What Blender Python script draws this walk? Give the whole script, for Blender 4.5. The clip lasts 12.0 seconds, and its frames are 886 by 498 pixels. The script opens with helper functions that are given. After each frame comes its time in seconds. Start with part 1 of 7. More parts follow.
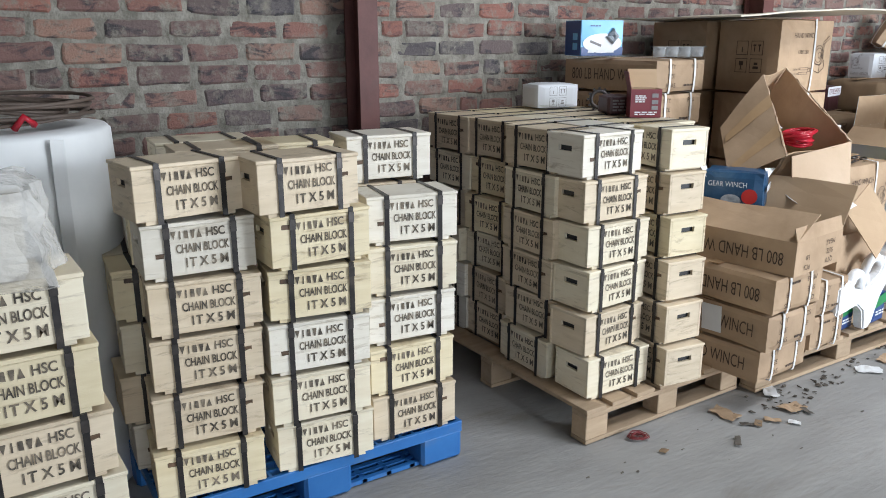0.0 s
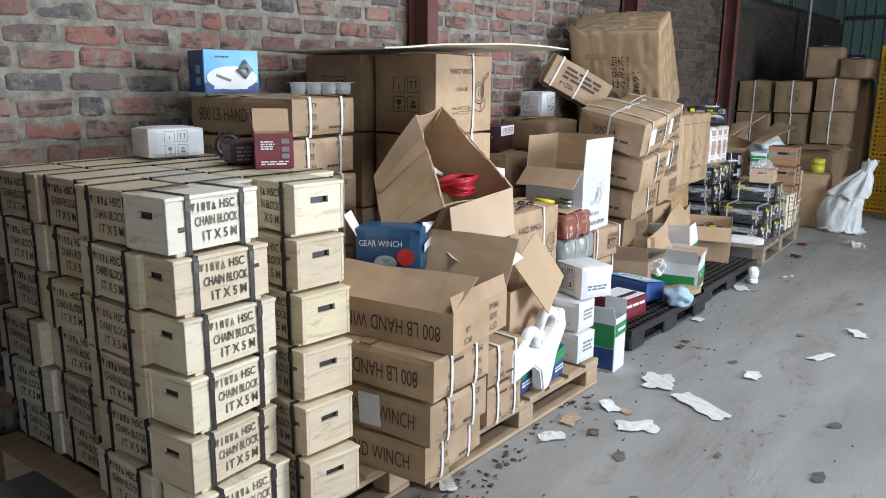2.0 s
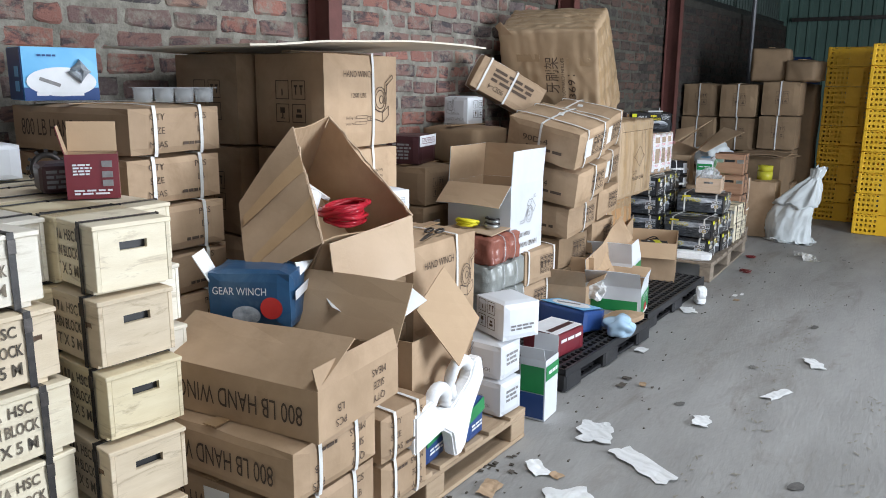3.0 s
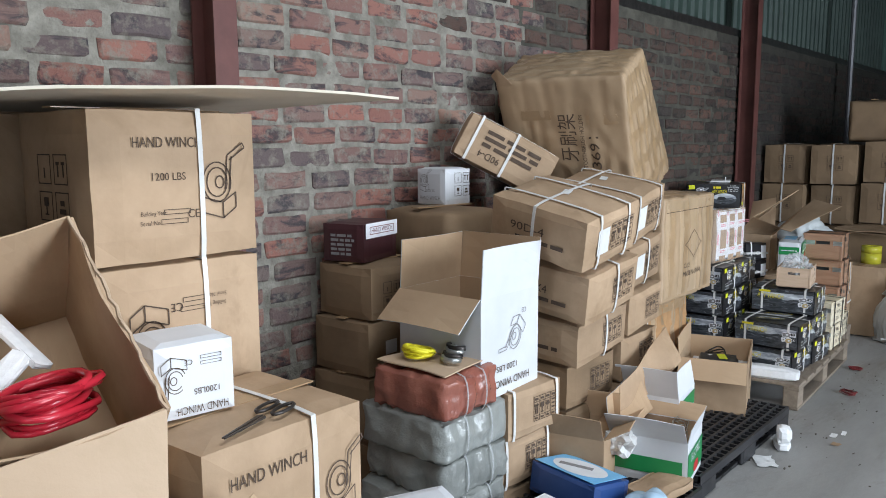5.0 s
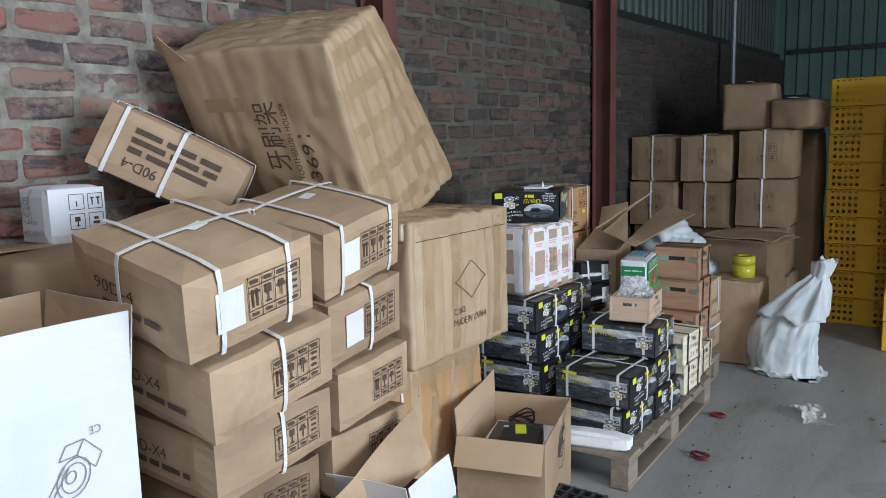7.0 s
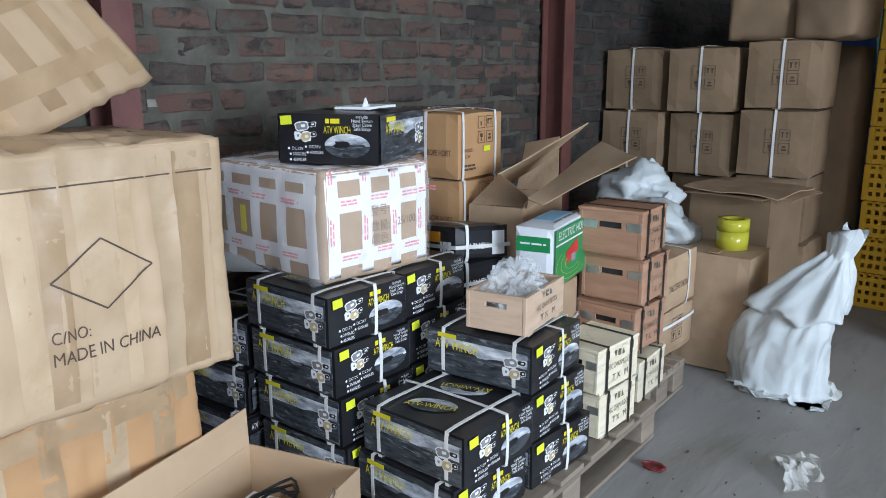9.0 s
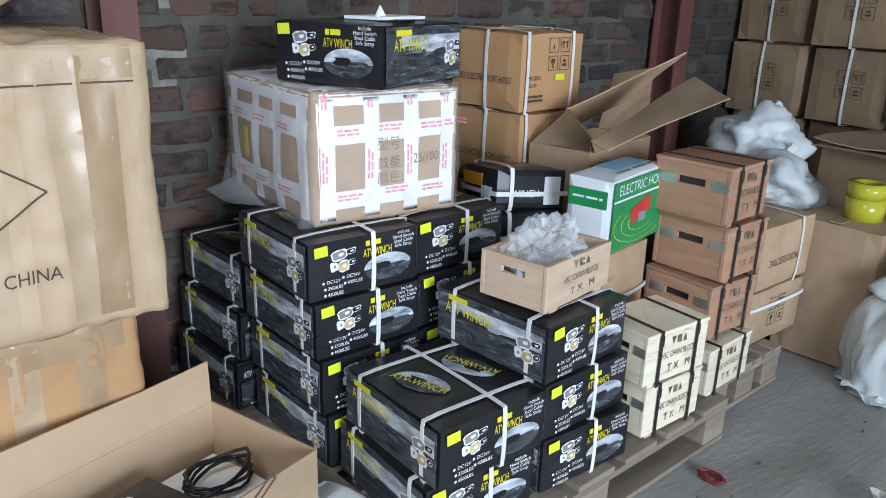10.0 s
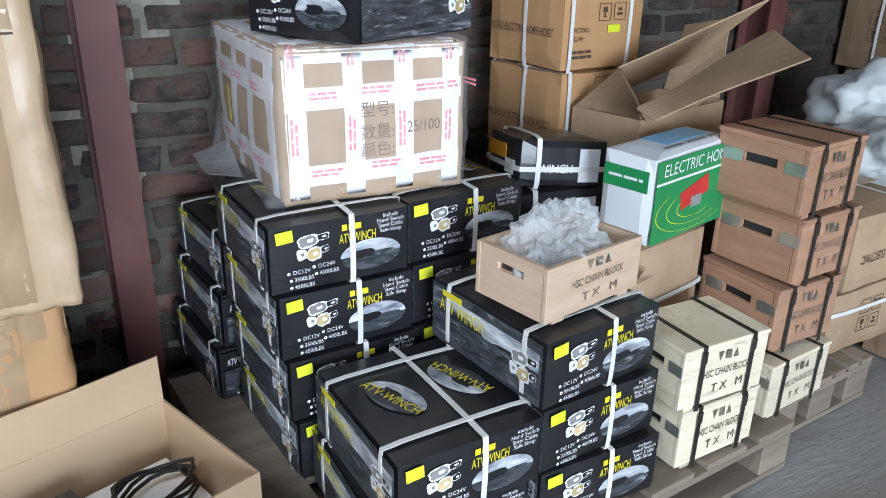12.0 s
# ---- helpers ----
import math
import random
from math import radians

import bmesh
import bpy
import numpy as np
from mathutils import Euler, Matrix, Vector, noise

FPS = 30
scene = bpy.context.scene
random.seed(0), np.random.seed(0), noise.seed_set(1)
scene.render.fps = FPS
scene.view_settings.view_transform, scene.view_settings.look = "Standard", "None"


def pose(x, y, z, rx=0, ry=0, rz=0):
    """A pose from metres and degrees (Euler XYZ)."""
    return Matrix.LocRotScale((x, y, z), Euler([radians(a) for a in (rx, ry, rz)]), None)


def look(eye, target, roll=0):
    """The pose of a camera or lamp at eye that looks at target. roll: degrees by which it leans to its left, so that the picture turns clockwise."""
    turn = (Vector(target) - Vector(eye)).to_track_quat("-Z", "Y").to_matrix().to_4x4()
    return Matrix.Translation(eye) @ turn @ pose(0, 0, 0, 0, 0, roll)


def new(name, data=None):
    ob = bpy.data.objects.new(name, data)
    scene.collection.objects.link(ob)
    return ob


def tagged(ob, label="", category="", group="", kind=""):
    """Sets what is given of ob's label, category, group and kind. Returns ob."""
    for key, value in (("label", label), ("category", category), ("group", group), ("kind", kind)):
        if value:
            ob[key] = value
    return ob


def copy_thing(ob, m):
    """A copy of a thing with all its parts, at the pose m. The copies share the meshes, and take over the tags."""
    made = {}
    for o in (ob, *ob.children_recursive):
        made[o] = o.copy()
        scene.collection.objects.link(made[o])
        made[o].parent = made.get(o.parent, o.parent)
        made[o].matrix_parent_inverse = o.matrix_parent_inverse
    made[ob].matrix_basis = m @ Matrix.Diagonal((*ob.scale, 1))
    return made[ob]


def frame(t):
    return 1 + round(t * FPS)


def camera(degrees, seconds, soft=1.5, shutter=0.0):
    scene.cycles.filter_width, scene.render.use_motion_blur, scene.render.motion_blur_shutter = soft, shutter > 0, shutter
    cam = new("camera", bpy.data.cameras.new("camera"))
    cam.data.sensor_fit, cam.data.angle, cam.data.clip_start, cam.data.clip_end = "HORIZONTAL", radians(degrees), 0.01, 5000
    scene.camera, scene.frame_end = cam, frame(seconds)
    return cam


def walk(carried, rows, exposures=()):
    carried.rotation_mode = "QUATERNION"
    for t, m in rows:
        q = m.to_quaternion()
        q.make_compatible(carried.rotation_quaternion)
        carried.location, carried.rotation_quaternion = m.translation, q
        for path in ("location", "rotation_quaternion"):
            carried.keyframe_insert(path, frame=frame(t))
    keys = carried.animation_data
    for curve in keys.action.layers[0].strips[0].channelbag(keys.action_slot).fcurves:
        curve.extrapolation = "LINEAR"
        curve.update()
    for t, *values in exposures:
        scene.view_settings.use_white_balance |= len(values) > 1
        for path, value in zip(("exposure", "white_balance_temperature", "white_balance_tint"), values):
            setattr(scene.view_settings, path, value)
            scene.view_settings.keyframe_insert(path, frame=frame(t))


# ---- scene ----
cam = camera(59.5, 12.0, 0.95)
PATH = [
    (0, (0.056, 0.073, 1.578), (1.082, 1.707, 1.051), -0.1),
    (0.5, (0.127, 0.013, 1.585), (1.254, 1.595, 1.106), -0.4),
    (1, (0.368, 0.033, 1.569), (1.653, 1.499, 1.12), -0.7),
    (1.5, (0.592, 0.209, 1.568), (2.022, 1.533, 1.12), -0.1),
    (2, (0.881, 0.352, 1.555), (2.416, 1.559, 1.123), 0.5),
    (2.5, (1.232, 0.416, 1.58), (2.793, 1.594, 1.16), 0.4),
    (3, (1.511, 0.54, 1.562), (3.118, 1.652, 1.137), 0.5),
    (3.2, (1.643, 0.597, 1.572), (3.277, 1.666, 1.14), 0.5),
    (4.8, (2.852, 0.849, 1.58), (4.357, 2.134, 1.293), -0.5),
    (5, (2.968, 0.877, 1.578), (4.461, 2.181, 1.308), -0.3),
    (5.5, (3.354, 0.892, 1.58), (4.777, 2.268, 1.298), -0.9),
    (6, (3.745, 0.99, 1.551), (5.183, 2.348, 1.256), -1.3),
    (6.5, (4.175, 0.981, 1.564), (5.701, 2.24, 1.275), -1.7),
    (7, (4.558, 0.905, 1.589), (6.15, 2.082, 1.302), -1.4),
    (7.5, (4.977, 0.942, 1.568), (6.638, 2.017, 1.277), -1.4),
    (7.7, (5.137, 0.933, 1.558), (6.813, 1.985, 1.265), -1.8),
    (9.3, (6.545, 1.093, 1.425), (7.942, 2.433, 0.925), 0.4),
    (9.5, (6.659, 1.092, 1.422), (7.992, 2.487, 0.894), 0.9),
    (10, (6.874, 1.119, 1.4), (8.069, 2.589, 0.76), 1.8),
    (10.5, (7.109, 1.269, 1.353), (8.148, 2.783, 0.56), 3.3),
    (11, (7.263, 1.28, 1.322), (8.184, 2.827, 0.452), 2.5),
    (11.5, (7.293, 1.238, 1.306), (8.183, 2.802, 0.434), 1.2),
    (12, (7.288, 1.245, 1.378), (8.241, 2.829, 0.613), 1.2),
]
walk(cam, [(t, look(eye, target, roll)) for t, eye, target, roll in PATH], [(0, 0.66, 6500, 14), (2.5, 0.5, 6500, 14), (5, 0.36, 6400, 13), (7.0, 0.3, 6200, 13), (7.7, 0.4, 6200, 13), (9.4, 0.62, 6000, 12), (10.4, 0.62, 6000, 12), (12, 0.75, 6100, 12)])

from mathutils.bvhtree import BVHTree

# ---- light ----
world = bpy.data.worlds.new("world")
scene.world = world
world.use_nodes = True
sky = world.node_tree.nodes.new("ShaderNodeTexSky")
sky.sky_type = "NISHITA"
sky.sun_disc = False
sky.sun_elevation, sky.sun_rotation = radians(42), radians(150)
world.node_tree.links.new(sky.outputs[0], world.node_tree.nodes["Background"].inputs[0])
world.node_tree.nodes["Background"].inputs[1].default_value = 0.06
sun = new("sun", bpy.data.lights.new("sun", "SUN"))
sun.data.energy, sun.data.angle, sun.data.color = 1.2, radians(12), (1.0, 0.95, 0.88)
sun.matrix_world = look((6, -8, 9), (4, 0, 0))


def opening_light(name, x, z, w, h, power, y=-4.4):
    """The sky's light in one of the shed's open gateways."""
    lamp = new(name, bpy.data.lights.new(name, "AREA"))
    lamp.data.shape, lamp.data.size, lamp.data.size_y = "RECTANGLE", w, h
    lamp.data.energy, lamp.data.color = power, (0.80, 0.91, 1.0)
    lamp.matrix_world = look((x, y, z), (x, 0, z - 0.35))
    return lamp


opening_light("gateway_light", 6.4, 1.8, 2.8, 3.0, 430)
opening_light("gateway_light", -0.8, 1.7, 3.2, 2.8, 60)
skylight = new("skylight_lamp", bpy.data.lights.new("skylight_lamp", "AREA"))
skylight.data.shape, skylight.data.size, skylight.data.size_y = "RECTANGLE", 3.6, 1.0
skylight.data.energy, skylight.data.color = 110, (0.86, 0.94, 1.0)
skylight.matrix_world = pose(3.9, 0.2, 4.52)


# ---- materials ----
def node(nt, kind, **kw):
    n = nt.nodes.new(kind)
    for k, v in kw.items():
        n.inputs[k.replace("_", " ")].default_value = v
    return n


def surface(name, a, b, scale=6.0, rough=0.7, bump=0.15, fine=90.0, stain=None, stain_scale=2.0, stain_amount=0.45,
            vary=0.18, metal=0.0, stretch=(1, 1, 1), bump_distance=0.003, hue=0.0, coat=0.0):
    """A two-scale procedural surface: a and b mixed by a noise, stains over it, fine relief, and a shift from piece to piece."""
    m = bpy.data.materials.new(name)
    m.use_nodes = True
    nt = m.node_tree
    out = nt.nodes["Principled BSDF"]
    at = node(nt, "ShaderNodeTexCoord")
    info = node(nt, "ShaderNodeObjectInfo")
    shift = nt.nodes.new("ShaderNodeVectorMath")
    shift.operation = "MULTIPLY_ADD"
    shift.inputs[1].default_value = stretch
    spread = nt.nodes.new("ShaderNodeVectorMath")
    spread.operation = "SCALE"
    spread.inputs[0].default_value = (17, 31, 23)
    nt.links.new(info.outputs["Random"], spread.inputs["Scale"])
    nt.links.new(at.outputs["Object"], shift.inputs[0])
    nt.links.new(spread.outputs[0], shift.inputs[2])
    n1 = node(nt, "ShaderNodeTexNoise", Scale=scale, Detail=5.0, Roughness=0.6)
    nt.links.new(shift.outputs[0], n1.inputs["Vector"])
    ramp = nt.nodes.new("ShaderNodeValToRGB")
    ramp.color_ramp.elements[0].position, ramp.color_ramp.elements[1].position = 0.32, 0.68
    ramp.color_ramp.elements[0].color, ramp.color_ramp.elements[1].color = (*a, 1), (*b, 1)
    nt.links.new(n1.outputs[0], ramp.inputs[0])
    colour = ramp.outputs[0]
    if stain:
        n2 = node(nt, "ShaderNodeTexNoise", Scale=stain_scale, Detail=6.0, Roughness=0.7, Distortion=0.6)
        nt.links.new(shift.outputs[0], n2.inputs["Vector"])
        r2 = nt.nodes.new("ShaderNodeValToRGB")
        r2.color_ramp.elements[0].position, r2.color_ramp.elements[1].position = 0.55, 0.75
        r2.color_ramp.elements[0].color = (0, 0, 0, 1)
        r2.color_ramp.elements[1].color = (stain_amount,) * 3 + (1,)
        nt.links.new(n2.outputs[0], r2.inputs[0])
        mix = nt.nodes.new("ShaderNodeMix")
        mix.data_type = "RGBA"
        nt.links.new(r2.outputs[0], mix.inputs[0])
        nt.links.new(colour, mix.inputs[6])
        mix.inputs[7].default_value = (*stain, 1)
        colour = mix.outputs[2]
    hsv = nt.nodes.new("ShaderNodeHueSaturation")
    lift = nt.nodes.new("ShaderNodeMapRange")
    lift.inputs[3].default_value, lift.inputs[4].default_value = 1 - vary, 1 + vary
    nt.links.new(info.outputs["Random"], lift.inputs[0])
    nt.links.new(lift.outputs[0], hsv.inputs["Value"])
    if hue:
        h2 = nt.nodes.new("ShaderNodeMapRange")
        h2.inputs[3].default_value, h2.inputs[4].default_value = 0.5 + hue, 0.5 - hue
        nt.links.new(info.outputs["Random"], h2.inputs[0])
        nt.links.new(h2.outputs[0], hsv.inputs["Hue"])
    nt.links.new(colour, hsv.inputs["Color"])
    nt.links.new(hsv.outputs[0], out.inputs["Base Color"])
    out.inputs["Roughness"].default_value = rough
    out.inputs["Metallic"].default_value = metal
    out.inputs["Coat Weight"].default_value = coat
    if bump:
        n3 = node(nt, "ShaderNodeTexNoise", Scale=fine, Detail=4.0, Roughness=0.6)
        nt.links.new(shift.outputs[0], n3.inputs["Vector"])
        add = nt.nodes.new("ShaderNodeMath")
        add.operation = "ADD"
        nt.links.new(n1.outputs[0], add.inputs[0])
        nt.links.new(n3.outputs[0], add.inputs[1])
        bp = nt.nodes.new("ShaderNodeBump")
        bp.inputs["Strength"].default_value, bp.inputs["Distance"].default_value = bump, bump_distance
        nt.links.new(add.outputs[0], bp.inputs["Height"])
        nt.links.new(bp.outputs[0], out.inputs["Normal"])
    return m


def clear_film(name, tint, rough, alpha):
    """Thin clear or milky plastic: part of the light goes straight through."""
    m = bpy.data.materials.new(name)
    m.use_nodes = True
    nt = m.node_tree
    out = nt.nodes["Principled BSDF"]
    out.inputs["Base Color"].default_value = (*tint, 1)
    out.inputs["Roughness"].default_value = rough
    out.inputs["Alpha"].default_value = alpha
    n = node(nt, "ShaderNodeTexNoise", Scale=30.0, Detail=3.0)
    bp = nt.nodes.new("ShaderNodeBump")
    bp.inputs["Strength"].default_value, bp.inputs["Distance"].default_value = 0.6, 0.01
    nt.links.new(n.outputs[0], bp.inputs["Height"])
    nt.links.new(bp.outputs[0], out.inputs["Normal"])
    return m


KRAFT = surface("kraft_cardboard", (0.355, 0.238, 0.142), (0.485, 0.335, 0.212), 4, 0.72, 0.2, 60, (0.27, 0.17, 0.09), 3.2, 0.6, 0.12)
KRAFT_PALE = surface("pale_cardboard", (0.50, 0.355, 0.235), (0.57, 0.415, 0.285), 3, 0.78, 0.12, 140, (0.42, 0.30, 0.18), 2.5, 0.4, 0.08)
KRAFT_RED = surface("orange_cardboard", (0.43, 0.235, 0.105), (0.49, 0.28, 0.13), 3, 0.75, 0.12, 140, (0.30, 0.16, 0.07), 2.5, 0.5, 0.08)
# Dark kraft: old dusty cartons, and the far stack's dimness put into the colour.
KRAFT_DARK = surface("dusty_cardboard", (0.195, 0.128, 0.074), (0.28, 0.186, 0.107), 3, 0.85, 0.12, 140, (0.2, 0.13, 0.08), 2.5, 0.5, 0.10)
INSIDE = surface("cardboard_inside", (0.47, 0.32, 0.195), (0.53, 0.37, 0.23), 3, 0.85, 0.12, 160, (0.36, 0.24, 0.14), 2.5, 0.4, 0.06)
PALE_TAPE = surface("tan_packing_tape", (0.37, 0.235, 0.125), (0.43, 0.285, 0.16), 8, 0.28, 0.2, 40, vary=0.1)
STRAP_WHITE = surface("white_plastic_strap", (0.70, 0.69, 0.66), (0.80, 0.79, 0.77), 20, 0.4, 0.2, 120, vary=0.08)
STRAP_BLACK = surface("black_steel_strap", (0.022, 0.020, 0.020), (0.045, 0.040, 0.038), 30, 0.38, 0.2, 120, (0.16, 0.13, 0.10), 9, 0.5, 0.2, 0.3)
CRATE_WHITE = surface("whitish_crate_plywood", (0.70, 0.64, 0.53), (0.80, 0.75, 0.65), 5, 0.62, 0.2, 60, (0.34, 0.26, 0.16), 5.5, 0.85, 0.10, 0, (1, 1, 6), 0.002)
CRATE_TAN = surface("tan_crate_plywood", (0.62, 0.50, 0.345), (0.72, 0.60, 0.44), 5, 0.62, 0.2, 60, (0.24, 0.16, 0.09), 5.5, 0.85, 0.10, 0, (1, 1, 6), 0.002)
CRATE_YELLOW = surface("yellowish_crate_plywood", (0.72, 0.60, 0.38), (0.81, 0.70, 0.48), 5, 0.62, 0.2, 60, (0.30, 0.20, 0.10), 5.5, 0.85, 0.10, 0, (1, 1, 6), 0.002)
CRATE = surface("pale_crate_plywood", (0.72, 0.62, 0.45), (0.81, 0.73, 0.56), 5, 0.62, 0.2, 60, (0.30, 0.21, 0.12), 5.5, 0.85, 0.10, 0, (1, 1, 6), 0.002)
CRATE_BROWN = surface("brown_crate_plywood", (0.36, 0.19, 0.115), (0.47, 0.27, 0.17), 5, 0.6, 0.2, 60, (0.3, 0.16, 0.09), 3, 0.5, 0.12, 0, (1, 1, 6), 0.002)
KNOT = surface("dark_wood_knot", (0.06, 0.035, 0.02), (0.17, 0.10, 0.055), 30, 0.6, 0.2, 90)
STENCIL = surface("black_stencil_paint", (0.045, 0.038, 0.032), (0.24, 0.195, 0.14), 38, 0.8, 0.0, vary=0.35)
PRINT = surface("dark_print", (0.07, 0.045, 0.03), (0.10, 0.065, 0.045), 60, 0.8, 0.0, vary=0.1)
PRINT_GREY = surface("grey_print", (0.22, 0.21, 0.21), (0.28, 0.27, 0.27), 60, 0.8, 0.0, vary=0.1)
PALLET = surface("raw_pallet_wood", (0.36, 0.255, 0.16), (0.46, 0.335, 0.22), 4, 0.8, 0.35, 50, (0.22, 0.15, 0.09), 3, 0.6, 0.15, 0, (1, 6, 6))
PALLET_GREY = surface("weathered_pallet_wood", (0.21, 0.165, 0.125), (0.31, 0.25, 0.19), 4, 0.85, 0.35, 50, (0.2, 0.16, 0.12), 3, 0.6, 0.15, 0, (1, 6, 6))
BLUE_PLASTIC = surface("blue_pallet_plastic", (0.018, 0.13, 0.38), (0.03, 0.17, 0.45), 6, 0.45, 0.15, 60, (0.16, 0.19, 0.24), 4, 0.5, 0.08)
BLACK_PLASTIC = surface("black_plastic", (0.018, 0.018, 0.02), (0.03, 0.03, 0.033), 8, 0.45, 0.15, 60, (0.10, 0.095, 0.09), 4, 0.4, 0.1)
YELLOW_PLASTIC = surface("yellow_crate_plastic", (0.72, 0.40, 0.015), (0.80, 0.47, 0.03), 5, 0.42, 0.1, 60, (0.5, 0.28, 0.03), 3, 0.4, 0.06)
STEEL_RED = surface("red_oxide_steel", (0.105, 0.036, 0.030), (0.155, 0.056, 0.046), 7, 0.6, 0.3, 60, (0.10, 0.06, 0.05), 3, 0.6, 0.05)
STEEL_GREY = surface("grey_steel", (0.16, 0.16, 0.17), (0.22, 0.22, 0.23), 7, 0.5, 0.2, 60, (0.12, 0.09, 0.07), 3, 0.5, 0.05, 0.5)
# Darker mortar for the wall from about x 7 on.
DARK_MORTAR = surface("sooted_mortar", (0.060, 0.056, 0.044), (0.115, 0.107, 0.085), 7, 0.95, 0.8, 45, (0.03, 0.03, 0.025), 1.1, 0.75, 0.0, 0, (1, 1, 1), 0.01)
# Past x 9.9 the mortar colour itself carries the far end's dimness.
FAR_SHADE_MORTAR = surface("blackened_mortar", (0.034, 0.031, 0.025), (0.066, 0.060, 0.048), 7, 0.95, 0.8, 45, (0.018, 0.017, 0.015), 1.1, 0.75, 0.0, 0, (1, 1, 1), 0.01)
MORTAR = surface("grey_mortar", (0.165, 0.152, 0.125), (0.345, 0.322, 0.272), 14, 0.95, 0.95, 60, (0.085, 0.080, 0.058), 1.6, 0.8, 0.0, 0, (1, 1, 1), 0.01)
CONCRETE = surface("dusty_concrete", (0.255, 0.246, 0.232), (0.365, 0.356, 0.340), 2.2, 0.78, 0.6, 42, (0.175, 0.152, 0.125), 3.4, 0.75, 0.0, 0, (0.35, 1.2, 1), 0.006)
GREEN_SHEET = surface("green_roof_sheet", (0.085, 0.15, 0.125), (0.11, 0.185, 0.155), 3, 0.45, 0.1, 40, (0.09, 0.13, 0.11), 1.0, 0.5, 0.0)
ROOF_SHEET = surface("grey_roof_sheet", (0.05, 0.05, 0.05), (0.08, 0.08, 0.078), 3, 0.5, 0.1, 40)
PLASTER = surface("grey_plaster", (0.09, 0.088, 0.085), (0.13, 0.127, 0.123), 3, 0.9, 0.3, 40, (0.2, 0.19, 0.17), 1.0, 0.5, 0.0)
WHITE_CARD = surface("white_coated_card", (0.66, 0.68, 0.71), (0.74, 0.755, 0.78), 4, 0.5, 0.05, 80, (0.6, 0.6, 0.6), 3, 0.3, 0.05)
FOAM = surface("white_polystyrene", (0.80, 0.80, 0.80), (0.88, 0.88, 0.88), 60, 0.8, 0.3, 220, vary=0.04)
FOAM_ROLL = surface("white_foam_sheet", (0.74, 0.75, 0.74), (0.82, 0.83, 0.82), 4, 0.7, 0.3, 25, (0.5, 0.48, 0.43), 1.5, 0.35, 0.03)
PAPER = surface("white_paper", (0.70, 0.70, 0.69), (0.80, 0.80, 0.79), 6, 0.8, 0.3, 30, (0.5, 0.47, 0.42), 6, 0.4, 0.1)
BAG = surface("white_woven_sack", (0.55, 0.58, 0.58), (0.66, 0.69, 0.69), 6, 0.55, 0.35, 180, (0.45, 0.45, 0.43), 3, 0.35, 0.05)
BLACK_CARD = surface("black_glossy_card", (0.012, 0.012, 0.014), (0.022, 0.022, 0.025), 5, 0.30, 0.05, 60, (0.05, 0.05, 0.05), 3, 0.4, 0.1)
MAROON_CARD = surface("maroon_card", (0.16, 0.018, 0.028), (0.20, 0.026, 0.036), 5, 0.35, 0.05, 60, vary=0.05)
DARKMAROON = surface("dark_maroon_card", (0.05, 0.017, 0.02), (0.07, 0.024, 0.028), 5, 0.4, 0.05, 60, vary=0.05)
BLUE_CARD = surface("sky_blue_card", (0.14, 0.46, 0.78), (0.2, 0.54, 0.84), 5, 0.35, 0.05, 60, vary=0.03)
NAVY_CARD = surface("navy_card", (0.02, 0.06, 0.20), (0.03, 0.08, 0.26), 5, 0.35, 0.05, 60, vary=0.05)
DEEPBLUE_CARD = surface("deep_blue_card", (0.016, 0.065, 0.145), (0.028, 0.10, 0.20), 5, 0.35, 0.1, 30, (0.12, 0.2, 0.28), 8, 0.4, 0.04)
GREEN_CARD = surface("green_card", (0.015, 0.22, 0.065), (0.02, 0.27, 0.085), 5, 0.35, 0.05, 60, vary=0.04)
YELLOW_PRINT = surface("yellow_print", (0.75, 0.62, 0.02), (0.82, 0.70, 0.03), 5, 0.4, 0.0, vary=0.02)
LIME_LABEL = surface("lime_label", (0.68, 0.72, 0.02), (0.76, 0.8, 0.04), 5, 0.5, 0.0, vary=0.02)
ORANGE_PRINT = surface("orange_print", (0.75, 0.30, 0.02), (0.82, 0.36, 0.03), 5, 0.4, 0.0, vary=0.02)
WHITE_PRINT = surface("white_print", (0.75, 0.76, 0.78), (0.85, 0.86, 0.88), 12, 0.4, 0.0, vary=0.02)
GREYBLUE_PRINT = surface("picture_print", (0.08, 0.10, 0.12), (0.62, 0.67, 0.72), 14, 0.35, 0.0, stain=(0.02, 0.02, 0.025), stain_scale=30, stain_amount=0.9, vary=0.05)
RED_PRINT = surface("red_print", (0.55, 0.03, 0.03), (0.65, 0.05, 0.04), 8, 0.4, 0.0, vary=0.02)
FADED = surface("faded_brown_print", (0.16, 0.105, 0.065), (0.27, 0.18, 0.11), 30, 0.8, 0.0)
PINK_TAN = surface("pinkish_tan_plywood", (0.55, 0.385, 0.265), (0.65, 0.475, 0.34), 5, 0.62, 0.2, 60, (0.36, 0.23, 0.14), 4, 0.5, 0.06, 0, (1, 1, 6), 0.002)
# Green sheet for the high cladding, its shade put into the colour.
SHADED_GREEN = surface("grimy_green_sheet", (0.035, 0.058, 0.048), (0.055, 0.085, 0.07), 3, 0.6, 0.1, 40, (0.03, 0.035, 0.03), 1.0, 0.6, 0.0)
PINK_PRINT = surface("pink_tape_print", (0.70, 0.20, 0.25), (0.80, 0.36, 0.40), 30, 0.4, 0.0, vary=0.02)
RED_RIBBON = surface("red_plastic_ribbon", (0.42, 0.012, 0.025), (0.58, 0.03, 0.05), 12, 0.22, 0.2, 60, vary=0.1)
